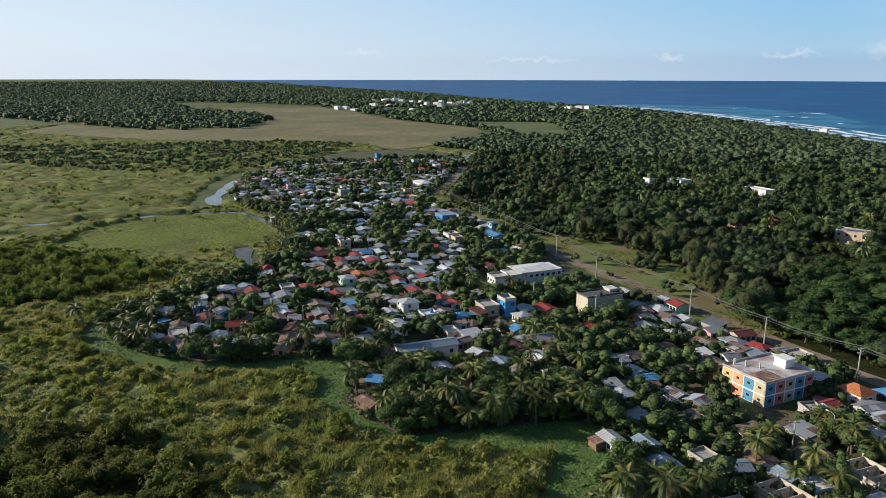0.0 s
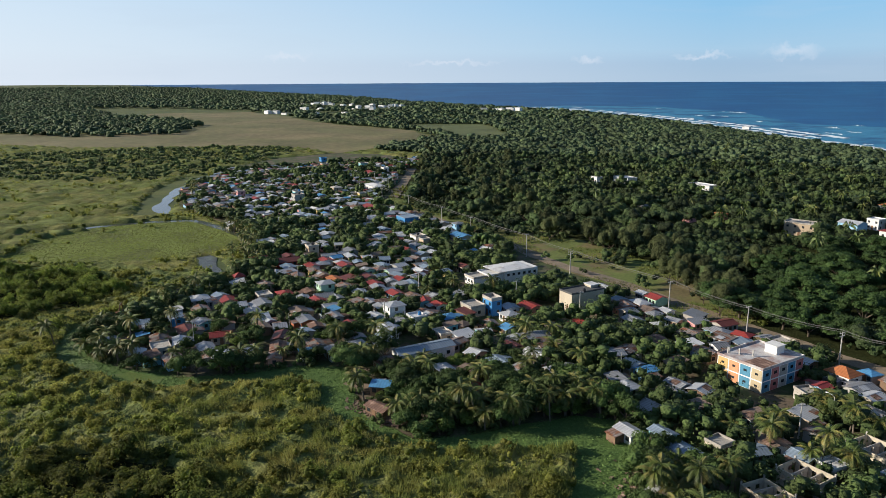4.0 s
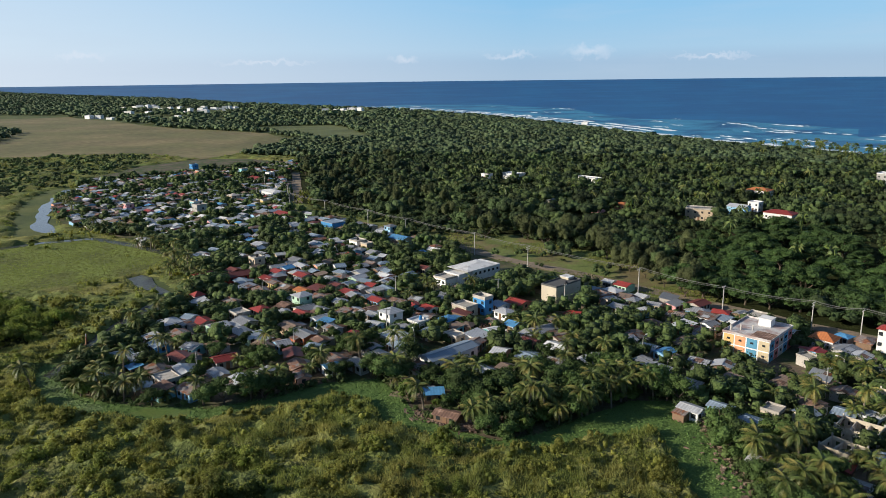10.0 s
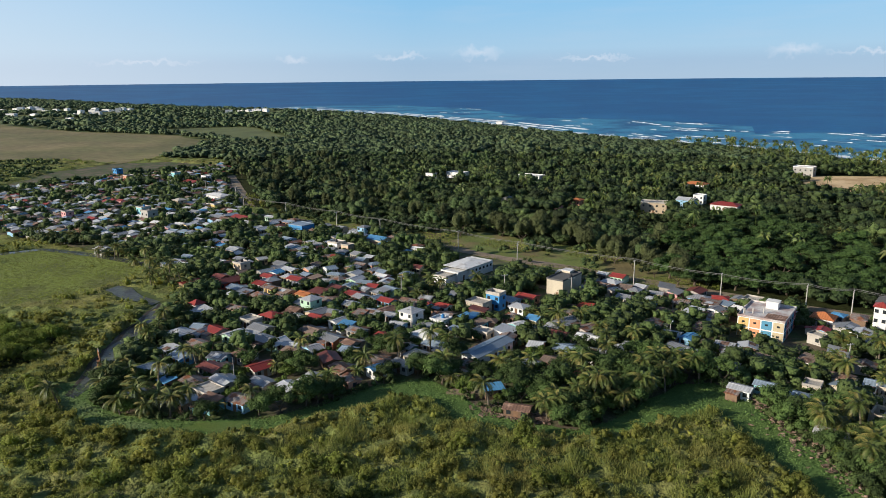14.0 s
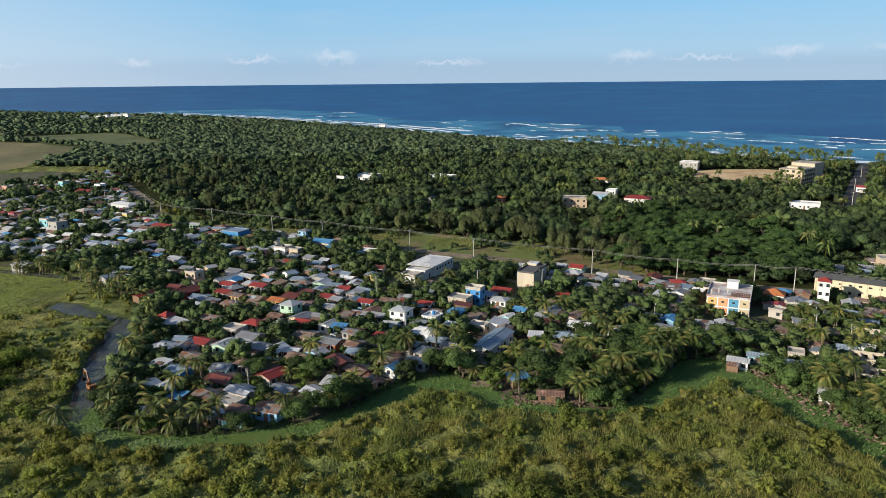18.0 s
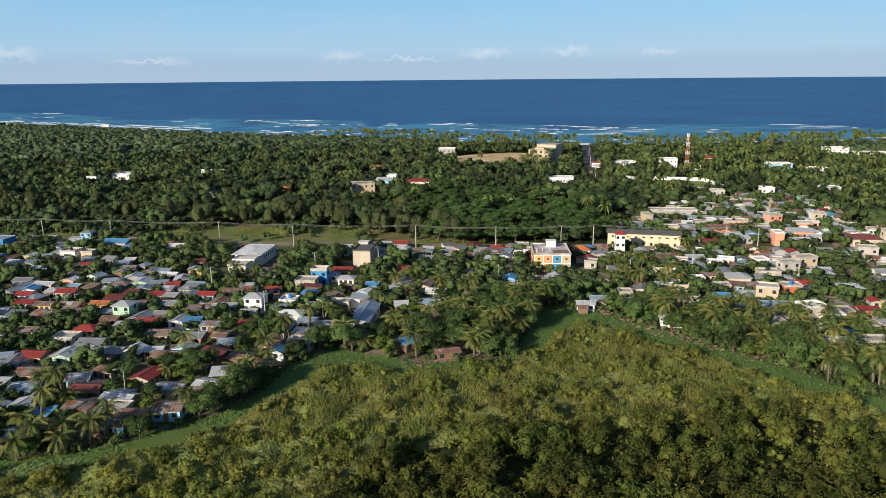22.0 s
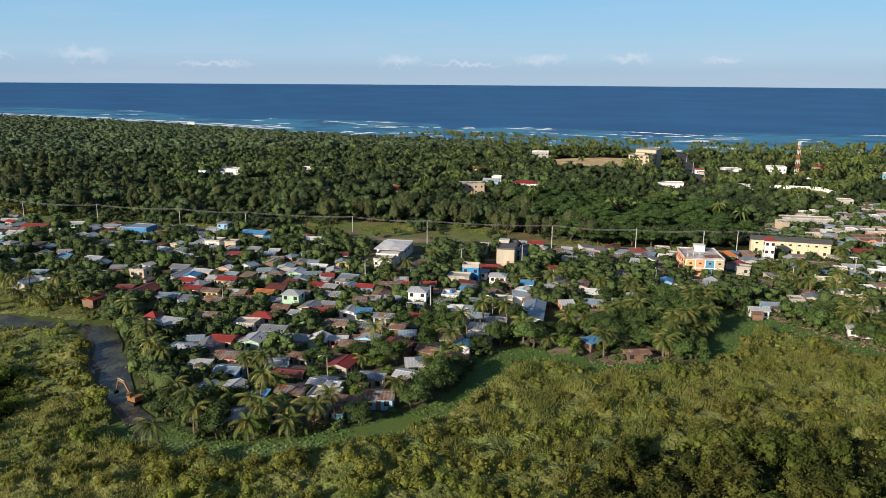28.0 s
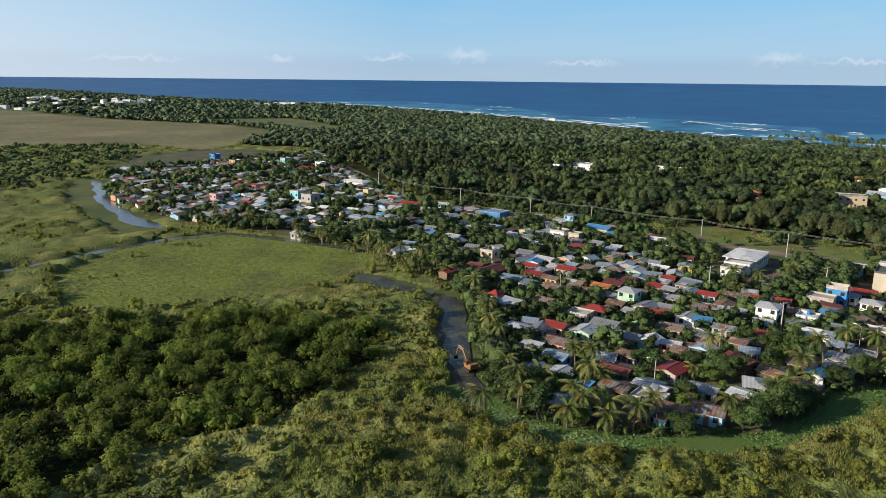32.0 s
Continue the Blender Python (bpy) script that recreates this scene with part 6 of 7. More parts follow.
def smooth_noise(x, y, scale, seed):
    """Soft blotches between 0 and 1."""
    r = np.random.default_rng(seed)
    out = np.zeros_like(x)
    for k in range(6):
        a, f, ph = r.uniform(0, 2 * math.pi), scale * r.uniform(0.6, 1.7), r.uniform(0, 2 * math.pi)
        out += np.sin((x * math.cos(a) + y * math.sin(a)) * f * 2 * math.pi + ph)
    return 0.5 + out / 7.0


def mound(x, y, step, seed):
    """Soft swells of the plant cover, between 0 and 1."""
    return smooth_noise(x, y, 1 / (11 * step), seed) * 0.6 + smooth_noise(x, y, 1 / (4 * step), seed + 1) * 0.4


def clump_mesh(name, px, py, pz, radius, height, leaves, leaf, mat, seed, blobs=4, core=4, flat=0.75, lift=0.45, up=0.35, aspect=0.65, loose=0.45, big=1.0, under=-0.45, shape=BALL):
    """Many crowns in one mesh: leaf clumps over lumpy inner bodies, of which core are built."""
    rng = np.random.default_rng(seed)
    n = len(px)
    base = np.stack([px, py, pz], 1)
    a = rng.uniform(0, 2 * math.pi, (n, blobs))
    rr = np.sqrt(rng.uniform(0, 0.6, (n, blobs))) * radius[:, None]
    dome = 1 - 0.4 * (rr / radius[:, None]) ** 2 / 0.6
    off = np.stack([rr * np.cos(a), rr * np.sin(a), height[:, None] * dome * (lift + 0.3 * rng.uniform(0, 1, (n, blobs)))], -1)
    R = radius[:, None] * rng.uniform(0.4, 0.62, (n, blobs)) * big * (4 / blobs) ** 0.35
    own = np.repeat(np.arange(n), leaves)
    pick = rng.integers(0, blobs, n * leaves)
    d = unit(rng, n * leaves, under)
    c = base[own] + off[own, pick] + d * (R[own, pick] * rng.uniform(0.72, 1.1, n * leaves))[:, None] * np.array([1, 1, flat])
    nn = d + rng.normal(size=d.shape) * loose + np.array([0, 0, up])
    nn /= np.linalg.norm(nn, axis=1, keepdims=True)
    size = leaf[own] * rng.uniform(0.65, 1.3, n * leaves)
    V, F = leaf_quads(c, nn, size, rng, aspect)
    tone = rng.uniform(0, 1, n)
    T, k = np.repeat(tone[own], 4), len(F)
    if core:
        LV, LF = lumps((base[:, None, :] + off)[:, :core].reshape(-1, 3), R[:, :core].ravel() * (0.62 if mat in ("bush_leaf", "shrub_leaf", "west_leaf") else 0.8), flat, rng, shape)
        T = np.concatenate([T, np.repeat(np.repeat(tone, min(core, blobs)), len(shape[0]))])
        F = np.concatenate([F, LF + len(V)])
        V = np.concatenate([V, LV])
    return soup(name, V, F, mat, T, k)


rng = np.random.default_rng(77)
FOREST_EDGE = [(-132, 412), (-165, 480), (-190, 530), (-250, 665), (-330, 690), (-348, 863), (-439, 964), (-639, 1040), (-1207, 1404), (-1500, 1390), (-1800, 1250), (-4600, 1250)]


def wooded(x, y):
    """Where the closed woods stand: behind the road, and along the whole coast."""
    s = coast_inland(x, y)
    north = inside(x, y, [(270, 155)] + ROAD[:9] + FOREST_EDGE + [(-4700, 5000), (5000, 5000), (5000, -700), (400, -200), (290, 60)])
    ok = north & (s > 22)
    for poly in (VILLAGE, CLEARING, SAND, GLADE, LOT):
        ok &= ~inside(x, y, poly)
    ok &= line_distance(x, y, ROAD) > 9
    ok &= line_distance(x, y, [(245, 380), (275, 421), (330, 496), (398, 588)]) > 8
    for a, b, r in CLEAR:
        ok &= np.hypot(x - a, y - b) > r
    for a, b, r in PLACED:
        if not inside(a, b, VILLAGE):
            ok &= np.hypot(x - a, y - b) > r + 2.5
    return ok


# near woods
px, py = scatter(-330, 520, 150, 760, 7.0, rng)
ok = wooded(px, py) & (np.hypot(px, py - 60) < 640) & ~((px > 84) & (px < 185) & (py > 255) & (py < 380))
px, py = px[ok], py[ok]
rad = (2.4 + 4.4 * rng.uniform(0, 1, len(px)) ** 1.5) * (0.75 + 0.5 * smooth_noise(px, py, 1 / 60, 12))
hgt = rad * rng.uniform(0.85, 1.5, len(px)) + 1.5 + 2.5 * smooth_noise(px, py, 1 / 45, 14)
close = np.hypot(px - 20, py - 60) < 400
for name, pick, leaves, leaf in (("woods_near", close, 260, 0.15 + 0.035 * rad), ("woods_behind", ~close, 84, 0.20 + 0.042 * rad)):
    tagged(new(name, clump_mesh(name, px[pick], py[pick], np.zeros(pick.sum()), rad[pick], hgt[pick], leaves, leaf[pick], "leaf_forest", 101, 7, 7, 0.8, 0.4, 0.3, 0.65, 0.35, 1.2, -0.2, BALL if name == "woods_near" else BLOCK)), "dense dark green mixed woodland behind the road", "woods", kind="stuff")
px2, py2 = scatter(84, 190, 235, 385, 4.2, rng)
ok = wooded(px2, py2) & (line_distance(px2, py2, ROAD) > 5) & (rng.uniform(0, 1, len(px2)) < 0.7)
px2, py2 = px2[ok], py2[ok]
rad2 = rng.uniform(1.2, 3.0, len(px2))
tagged(new("undergrowth", clump_mesh("undergrowth", px2, py2, np.zeros(len(px2)), rad2, rad2 * 1.5, 70, 0.12 + 0.08 * rad2, "leaf_forest", 114, 4, 2)), "dense dark undergrowth below the big trees", "shrubs", kind="stuff")
tagged(new("village_trees", clump_mesh("village_trees", REST_TREES[:, 0], REST_TREES[:, 1], np.zeros(len(REST_TREES)), 3.4 * REST_TREES[:, 2], 5.6 * REST_TREES[:, 2], 80, 0.24 * REST_TREES[:, 2] + 0.08, "leaf_village", 111, 5, 5, 0.85, 0.45, 0.3, 0.65, 0.35, 1.2, -0.3, BLOCK)),
       "green garden trees of the far quarters", "trees", kind="stuff")
# middle woods
px, py = scatter(-900, 1000, -50, 1500, 11.0, rng)
r0 = np.hypot(px, py - 60)
ok = wooded(px, py) & (r0 >= 640) & (r0 < 1250)
px, py = px[ok], py[ok]
rad = rng.uniform(4.5, 8.5, len(px))
hgt = (rad * rng.uniform(0.8, 1.2, len(px)) + 1) * np.clip(coast_inland(px, py) / 160, 0.35, 1)
# crowns in the leaf colour that carries the distance haze
tagged(new("woods_middle", clump_mesh("woods_middle", px, py, rise(px, py), rad, hgt, 40, np.full(len(px), 0.65), "leaf_hazed", 102, 6, 6, 0.75, 0.45, 0.3, 0.65, 0.25, 1.3, -0.2, BLOCK)), "dark green coastal woodland", "woods", kind="stuff")
# far woods
px, py = scatter(-4300, 1800, -300, 3000, 30.0, rng)
r0 = np.hypot(px, py - 60)
ok = wooded(px, py) & (r0 >= 1250) & (r0 < 4300)
px, py = px[ok], py[ok]
rad = rng.uniform(11, 19, len(px))
hgt = rng.uniform(9, 14, len(px)) * np.clip(coast_inland(px, py) / 220, 0.3, 1)
tagged(new("woods_far", clump_mesh("woods_far", px, py, rise(px, py), rad, hgt, 8, np.full(len(px), 2.2), "leaf_hazed", 103, 6, 6, 0.6, shape=BLOCK)), "far dark woodland along the coast", "woods", kind="stuff")
# the dark wood that juts into the dry field, and the belt behind the far quarter
px, py = scatter(-2600, -300, 380, 1350, 19.0, rng)
ok = inside(px, py, [(-980, 1010), (-860, 940), (-745, 800), (-720, 760), (-760, 690), (-850, 650), (-1500, 700), (-2600, 800), (-2600, 1350), (-1600, 1250), (-1200, 1050)])
belt = inside(px, py, [(-330, 690), (-320, 655), (-375, 590), (-380, 500), (-440, 470), (-640, 420), (-900, 400), (-900, 500), (-640, 545), (-450, 655), (-345, 625)]) & (rng.uniform(0, 1, len(px)) < 0.15)
ok |= belt
px, py, belt = px[ok], py[ok], belt[ok]
rad = np.where(belt, rng.uniform(2.5, 5.5, len(px)), rng.uniform(8, 14, len(px)))
hgt = np.where(belt, rad * 0.9, rng.uniform(7, 12, len(px)))
tagged(new("woods_field", clump_mesh("woods_field", px, py, rise(px, py), rad, hgt, 16, 0.13 * rad, "leaf_hazed", 104, 5, 5, shape=BLOCK)), "dark wood standing in the dry field", "woods", kind="stuff")

px, py = scatter(-720, -310, 340, 660, 6.5, rng)
ok = inside(px, py, [(-555, 578), (-511, 641), (-411, 649), (-372, 590), (-368, 500), (-335, 455), (-340, 412), (-352, 392), (-430, 360), (-548, 343), (-698, 412)]) & (rng.uniform(0, 1, len(px)) < np.clip(1.5 * smooth_noise(px, py, 1 / 60, 61), 0.25, 0.95))
px, py = px[ok], py[ok]
rad = rng.uniform(2.0, 4.6, len(px))
tagged(new("field_belt", clump_mesh("field_belt", px, py, np.zeros(len(px)), rad, rad * rng.uniform(0.9, 1.3, len(px)), 24, 0.16 * rad, "leaf_village", 116, 4, 4, shape=BLOCK)), "dense dark scrub and trees between marsh and field", "woods", kind="stuff")

# palms among the eastern woods and along the shore
def palm_stuff(name, px, py, h, length, seed):
    rng_ = np.random.default_rng(seed)
    n, fr = len(px), 17
    own = np.repeat(np.arange(n), fr)
    az = rng_.uniform(0, 2 * math.pi, n * fr)
    el = rng_.uniform(-0.7, 1.0, n * fr)
    d = np.stack([np.cos(az) * np.cos(el), np.sin(az) * np.cos(el), np.sin(el)], 1)
    side = np.stack([-np.sin(az), np.cos(az), np.zeros_like(az)], 1)
    L = length[own][:, None]
    o = np.stack([px, py, h], 1)[own]
    mid = o + d * L * 0.55 + np.array([0, 0, 0.0])
    end = o + d * L * 0.95 + np.array([0, 0, -0.45]) * L
    w = side * L * 0.10
    dn = np.array([0, 0, -0.12]) * L
    V = np.stack([o, mid + w + dn, end, mid + np.array([0, 0, 0.08]) * L, o, mid + np.array([0, 0, 0.08]) * L, end, mid - w + dn], 1).reshape(-1, 3)
    F = np.arange(8 * n * fr).reshape(-1, 4)
    T = []
    for ax in ((1, 0), (0, 1)):
        a = np.stack([px - 0.17 * ax[0], py - 0.17 * ax[1], np.zeros(n)], 1)
        b = np.stack([px + 0.17 * ax[0], py + 0.17 * ax[1], np.zeros(n)], 1)
        T.append(np.stack([a, b, np.stack([px + 0.1 * ax[0], py + 0.1 * ax[1], h], 1), np.stack([px - 0.1 * ax[0], py - 0.1 * ax[1], h], 1)], 1).reshape(-1, 3))
    TV = np.concatenate(T)
    TF = np.arange(len(TV)).reshape(-1, 4) + len(V)
    return soup(name, np.concatenate([V, TV]), np.concatenate([F, TF]), "palm_far")


px, py = scatter(-60, 900, 60, 800, 8.5, rng)
s = coast_inland(px, py)
dense = np.where(px > 230, 0.30, 0.03) + np.where((s < 90) & (px > 60), 0.35, 0) + np.where((px > 20) & (px < 160) & (py > 400) & (py < 520), 0.14, 0)
ok = wooded(px, py) & (s > 10) & (rng.uniform(0, 1, len(px)) < dense)
px, py = px[ok], py[ok]
tagged(new("palm_grove", palm_stuff("palm_grove", px, py, rng.uniform(7.5, 12.5, len(px)), rng.uniform(3.2, 4.4, len(px)), 105)), "coconut palms standing over the eastern woods", "palm grove", kind="stuff")


# marsh
def open_marsh(x, y):
    ok = ~inside(x, y, VILLAGE) & ~inside(x, y, [(-97, 168)] + RIVER_EDGE[3:] + STRIP_OUT[::-1])
    ok &= (line_distance(x, y, RIVER_EDGE) > 2) & ~wooded(x, y)
    for poly in (DRY_FIELD, CLEARING):
        ok &= ~inside(x, y, poly)
    ok &= line_distance(x, y, [(-94, 232), (-90, 204), (-86, 185), (-82, 160)]) > 4.5
    ok &= ~inside(x, y, [(-127, 246), (-125, 254), (-116, 252), (-104, 242), (-94, 236), (-96, 229), (-113, 235)])
    ok &= line_distance(x, y, [(-330, 120), (-250, 225), (-232, 254), (-221, 275), (-209, 293), (-192, 306), (-176, 302), (-160, 297), (-132, 285)]) > 4.5
    ok &= line_distance(x, y, [(-231, 312), (-270, 352), (-300, 390), (-330, 440)]) > 11
    ok &= ~((x > 98) & (y > 60))
    return ok


px, py = scatter(-420, 110, 30, 460, 4.6, rng)
nz = smooth_noise(px, py, 1 / 70, 3)
chance = np.clip((nz - 0.2) * 1.25, 0.12, 0.75)
chance = np.where(inside(px, py, TONGUE), 0.34, chance)
chance = np.where(inside(px, py, BUSH_A), np.clip(1.5 * smooth_noise(px, py, 1 / 24, 8), 0.45, 1.0), chance)
chance = np.where(inside(px, py, BUSH_B), np.clip(1.35 * smooth_noise(px, py, 1 / 20, 18), 0.4, 0.95), chance)
chance = np.where(inside(px, py, BUSH_C), 0.62, chance)
chance = np.where(inside(px, py, MEADOW), 0.02, chance)
ok = open_marsh(px, py) & (rng.uniform(0, 1, len(px)) < chance)
px, py = px[ok], py[ok]
thick = inside(px, py, BUSH_A) | inside(px, py, BUSH_B)
rad = np.where(thick, rng.uniform(2.0, 3.9, len(px)), 0.9 + 2.3 * rng.uniform(0, 1, len(px)) ** 1.7)
rad = np.where(inside(px, py, BUSH_C) & ~thick, rng.uniform(1.3, 2.9, len(px)), rad)
hgt = rad * rng.uniform(1.15, 1.6, len(px)) * np.where(thick, 1.5, 1.0)
near = (np.hypot(px - 10, py - 60) < 190) | ((px > -215) & (py < 215))
for name, pick, leaves, leaf, leafmat in (("marsh_thicket", thick & (px > -50), 420, 0.12 + 0.05 * rad, "shrub_leaf"), ("west_thicket", thick & (px <= -50), 380, 0.12 + 0.05 * rad, "west_leaf"), ("marsh_bushes", near & ~thick, 240, 0.10 + 0.065 * rad, "bush_leaf"), ("mid_marsh_bushes", ~near & ~thick, 40, 0.12 + 0.10 * rad, "bush_leaf")):
    tagged(new(name, clump_mesh(name, px[pick], py[pick], (np.clip(mound(px[pick], py[pick], 1.0, 51), 0.1, 1) * 1.3 if name == "marsh_bushes" else np.zeros(pick.sum())), rad[pick], hgt[pick], leaves, leaf[pick], leafmat, 106, 6, 2 if name[:3] == "mid" else 6, 1.1, 0.28, 0.45, 0.55, 0.35, 1.1, -0.5)), "green shrubs of the marsh", "shrubs", kind="stuff")

px, py = scatter(-1000, -200, 100, 760, 6.5, rng)
ok = open_marsh(px, py) & ~((px > -420) & (py < 460)) & (rng.uniform(0, 1, len(px)) < np.clip((smooth_noise(px, py, 1 / 110, 5) - 0.2) * 1.3, 0.25, 0.85))
px, py = px[ok], py[ok]
rad = rng.uniform(1.0, 2.9, len(px))
tagged(new("far_marsh_bushes", clump_mesh("far_marsh_bushes", px, py, np.zeros(len(px)), rad, rad * rng.uniform(0.9, 1.3, len(px)), 14, 0.2 * rad, "bush_leaf", 107, 2, 2, shape=BLOCK)), "shrubs scattered over the far marsh", "shrubs", kind="stuff")


def cover(name, x0, x1, y0, y1, step, tall, grain, seed, label):
    """A closed sheet of low plants with an uneven top, which sinks away at creeks, houses and fields."""
    r_ = np.random.default_rng(seed)
    gx_, gy_ = np.arange(x0, x1 + step, step), np.arange(y0, y1 + step, step)
    X, Y = np.meshgrid(gx_, gy_)
    X, Y = X + r_.uniform(-0.35, 0.35, X.shape) * step, Y + r_.uniform(-0.35, 0.35, X.shape) * step
    ok = open_marsh(X, Y) & ~inside(X, Y, MEADOW)
    low = mound(X, Y, step, seed)
    ok &= ~inside(X, Y, BUSH_A) & ~inside(X, Y, BUSH_B)
    Z = np.where(ok, 0.12 + tall * np.clip(low, 0.1, 1) + grain * r_.uniform(-1, 1, X.shape) * (0.4 + low), -0.4)
    n, m = len(gx_), len(gy_)
    idx = np.arange(n * m).reshape(m, n)
    quads = np.stack([idx[:-1, :-1], idx[:-1, 1:], idx[1:, 1:], idx[1:, :-1]], -1).reshape(-1, 4)
    keep = ok.ravel()[quads].any(1)
    return tagged(new(name, soup(name, np.stack([X, Y, Z], -1).reshape(-1, 3), quads[keep], "scrub_cover", r_.uniform(0, 1, n * m), 0)), label, "scrub", kind="stuff")


cover("scrub_cover", -215, 108, 60, 222, 1.0, 2.0, 0.28, 51, "low tangled olive-green plants covering the marsh")
cover("far_scrub_cover", -1000, -216, 60, 760, 3.2, 1.9, 1.2, 53, "tangled scrub covering the far marsh")
cover("west_scrub_cover", -216, -90, 222, 420, 1.8, 0.8, 0.4, 55, "low tangled plants between creek and houses")


def tufts(name, px, py, pz, tall, wide, blades, mat, seed):
    """Tufts of thin leaning blades."""
    rng_ = np.random.default_rng(seed)
    n = len(px)
    own = np.repeat(np.arange(n), blades)
    m = n * blades
    az = rng_.uniform(0, 2 * math.pi, m)
    d = np.stack([np.cos(az), np.sin(az), np.zeros(m)], 1)
    t2 = rng_.uniform(0, math.pi, m)
    sd = np.stack([np.cos(t2), np.sin(t2), np.zeros(m)], 1)
    h = tall[own] * rng_.uniform(0.5, 1.2, m)
    o = np.stack([px, py, pz], 1)[own] + d * rng_.uniform(0, 0.6, (m, 1)) * wide
    w = sd * rng_.uniform(0.035, 0.085, (m, 1)) * wide
    up = np.array([0, 0, 1.0]) * h[:, None]
    lean = d * (rng_.uniform(0.1, 0.6, m) * h)[:, None]
    V = np.stack([o - w, o + w, o + up + lean], 1).reshape(-1, 3)
    return soup(name, V, np.arange(3 * m).reshape(m, 3), mat)


for name, x0, x1, y0, y1, step, grow in (("reeds", -112, 108, 62, 182, 0.85, 0.8), ("marsh_grass", -330, -112, 60, 345, 1.8, 1.3)):
    px, py = scatter(x0, x1, y0, y1, step, rng)
    nz = smooth_noise(px, py, 1 / 45, 9)
    tong = inside(px, py, TONGUE)
    ok = open_marsh(px, py) & ((tong & (smooth_noise(px, py, 1 / 14, 41) > 0.33)) | (~tong & (rng.uniform(0, 1, len(px)) < np.clip((nz + 0.15) * 1.4, 0.6, 1.0)))) & ~inside(px, py, MEADOW) & ~inside(px, py, BUSH_A) & ~inside(px, py, BUSH_B) & (~inside(px, py, BUSH_C) | (smooth_noise(px, py, 1 / 16, 47) > 0.5))
    px, py, tong = px[ok], py[ok], tong[ok]
    tall = np.where(tong, 1.25, 0.8) * (0.5 + 1.0 * smooth_noise(px, py, 1 / 16, 4)) * grow
    tagged(new(name, tufts(name, px, py, (np.clip(mound(px, py, 1.0, 51), 0.1, 1) * 2.0 if name == "reeds" else np.zeros(len(px))), tall, 1.7 * grow, 13 if name == "reeds" else 8, "reed", 108)), "yellow-green reeds and tall marsh grass", "reeds", kind="stuff")
# soft low scrub between the reeds
px, py = scatter(-215, 106, 52, 215, 2.2, rng)
ok = open_marsh(px, py) & ~inside(px, py, MEADOW) & (rng.uniform(0, 1, len(px)) < np.where(smooth_noise(px, py, 1 / 14, 41) < 0.36, 0.9, np.clip(1.4 * smooth_noise(px, py, 1 / 18, 43), 0.45, 0.95)))
px, py = px[ok], py[ok]
rad = 0.7 + 1.3 * rng.uniform(0, 1, len(px)) ** 2
tagged(new("low_scrub", clump_mesh("low_scrub", px, py, np.where(inside(px, py, BUSH_A) | inside(px, py, BUSH_B), 0, np.clip(mound(px, py, 1.0, 51), 0.1, 1) * 1.6), rad, rad * rng.uniform(0.9, 1.5, len(px)), 26, 0.08 + 0.06 * rad, "bush_leaf", 115, 2, 2, 0.9, 0.25, 0.3, 0.5, 0.35, shape=BLOCK)), "low olive-green scrub among the reeds", "shrubs", kind="stuff")
px, py = scatter(-224, -118, 204, 308, 1.3, rng)
ok = inside(px, py, MEADOW)
px, py = px[ok], py[ok]
tagged(new("meadow_grass", tufts("meadow_grass", px, py, np.full(len(px), 0.1), np.full(len(px), 0.35), 1.7, 9, "grass", 109)), "bright green meadow grass", "grass", kind="stuff")
px, py = scatter(-120, 100, 250, 430, 1.6, rng)
ok = inside(px, py, CLEARING) & (smooth_noise(px, py, 1 / 30, 21) > 0.48)
px, py = px[ok], py[ok]
tagged(new("clearing_grass", tufts("clearing_grass", px, py, np.full(len(px), 0.12), np.full(len(px), 0.6), 2.0, 8, "grass", 112)), "patchy green grass on the clearing", "grass", kind="stuff")
# low greenery along the creek bank
bank = []
for (x0, y0), (x1, y1) in zip(RIVER_EDGE[:-1], RIVER_EDGE[1:]):
    k = int(math.hypot(x1 - x0, y1 - y0) / 1.1)
    bank += [(x0 + (x1 - x0) * i / k, y0 + (y1 - y0) * i / k) for i in range(k)]
bank = np.array(bank)
ln = len(bank)
px, py = bank[:, 0] + rng.normal(0, 1.6, ln), bank[:, 1] + rng.normal(0, 1.6, ln)
ok = inside(px, py, VILLAGE) & (smooth_noise(px, py, 1 / 25, 31) > 0.3)
px, py = px[ok], py[ok]
rad = rng.uniform(0.7, 2.1, len(px))
tagged(new("bank_shrubs", clump_mesh("bank_shrubs", px, py, np.zeros(len(px)), rad, rad * 1.5, 110, 0.08 + 0.05 * rad, "leaf_village", 113, 5, 3, 1.0, 0.3)), "lush shrubs and banana leaves along the creek bank", "shrubs", kind="stuff")
px, py = scatter(78, 122, 84, 178, 2.4, rng)
ok = inside(px, py, VILLAGE) & (line_distance(px, py, RIVER_EDGE) < 15) & (rng.uniform(0, 1, len(px)) < 0.8)
ok &= np.array([all(math.hypot(a - x, b - y) > r + 0.6 for x, y, r in PLACED) for a, b in zip(px, py)])
px, py = px[ok], py[ok]
rad = rng.uniform(0.9, 2.3, len(px))
tagged(new("bank_thicket", clump_mesh("bank_thicket", px, py, np.zeros(len(px)), rad, rad * 1.5, 110, 0.10 + 0.06 * rad, "leaf_village", 117, 5, 3, 1.0, 0.3)), "lush bushes and banana plants on the eastern bank", "shrubs", kind="stuff")
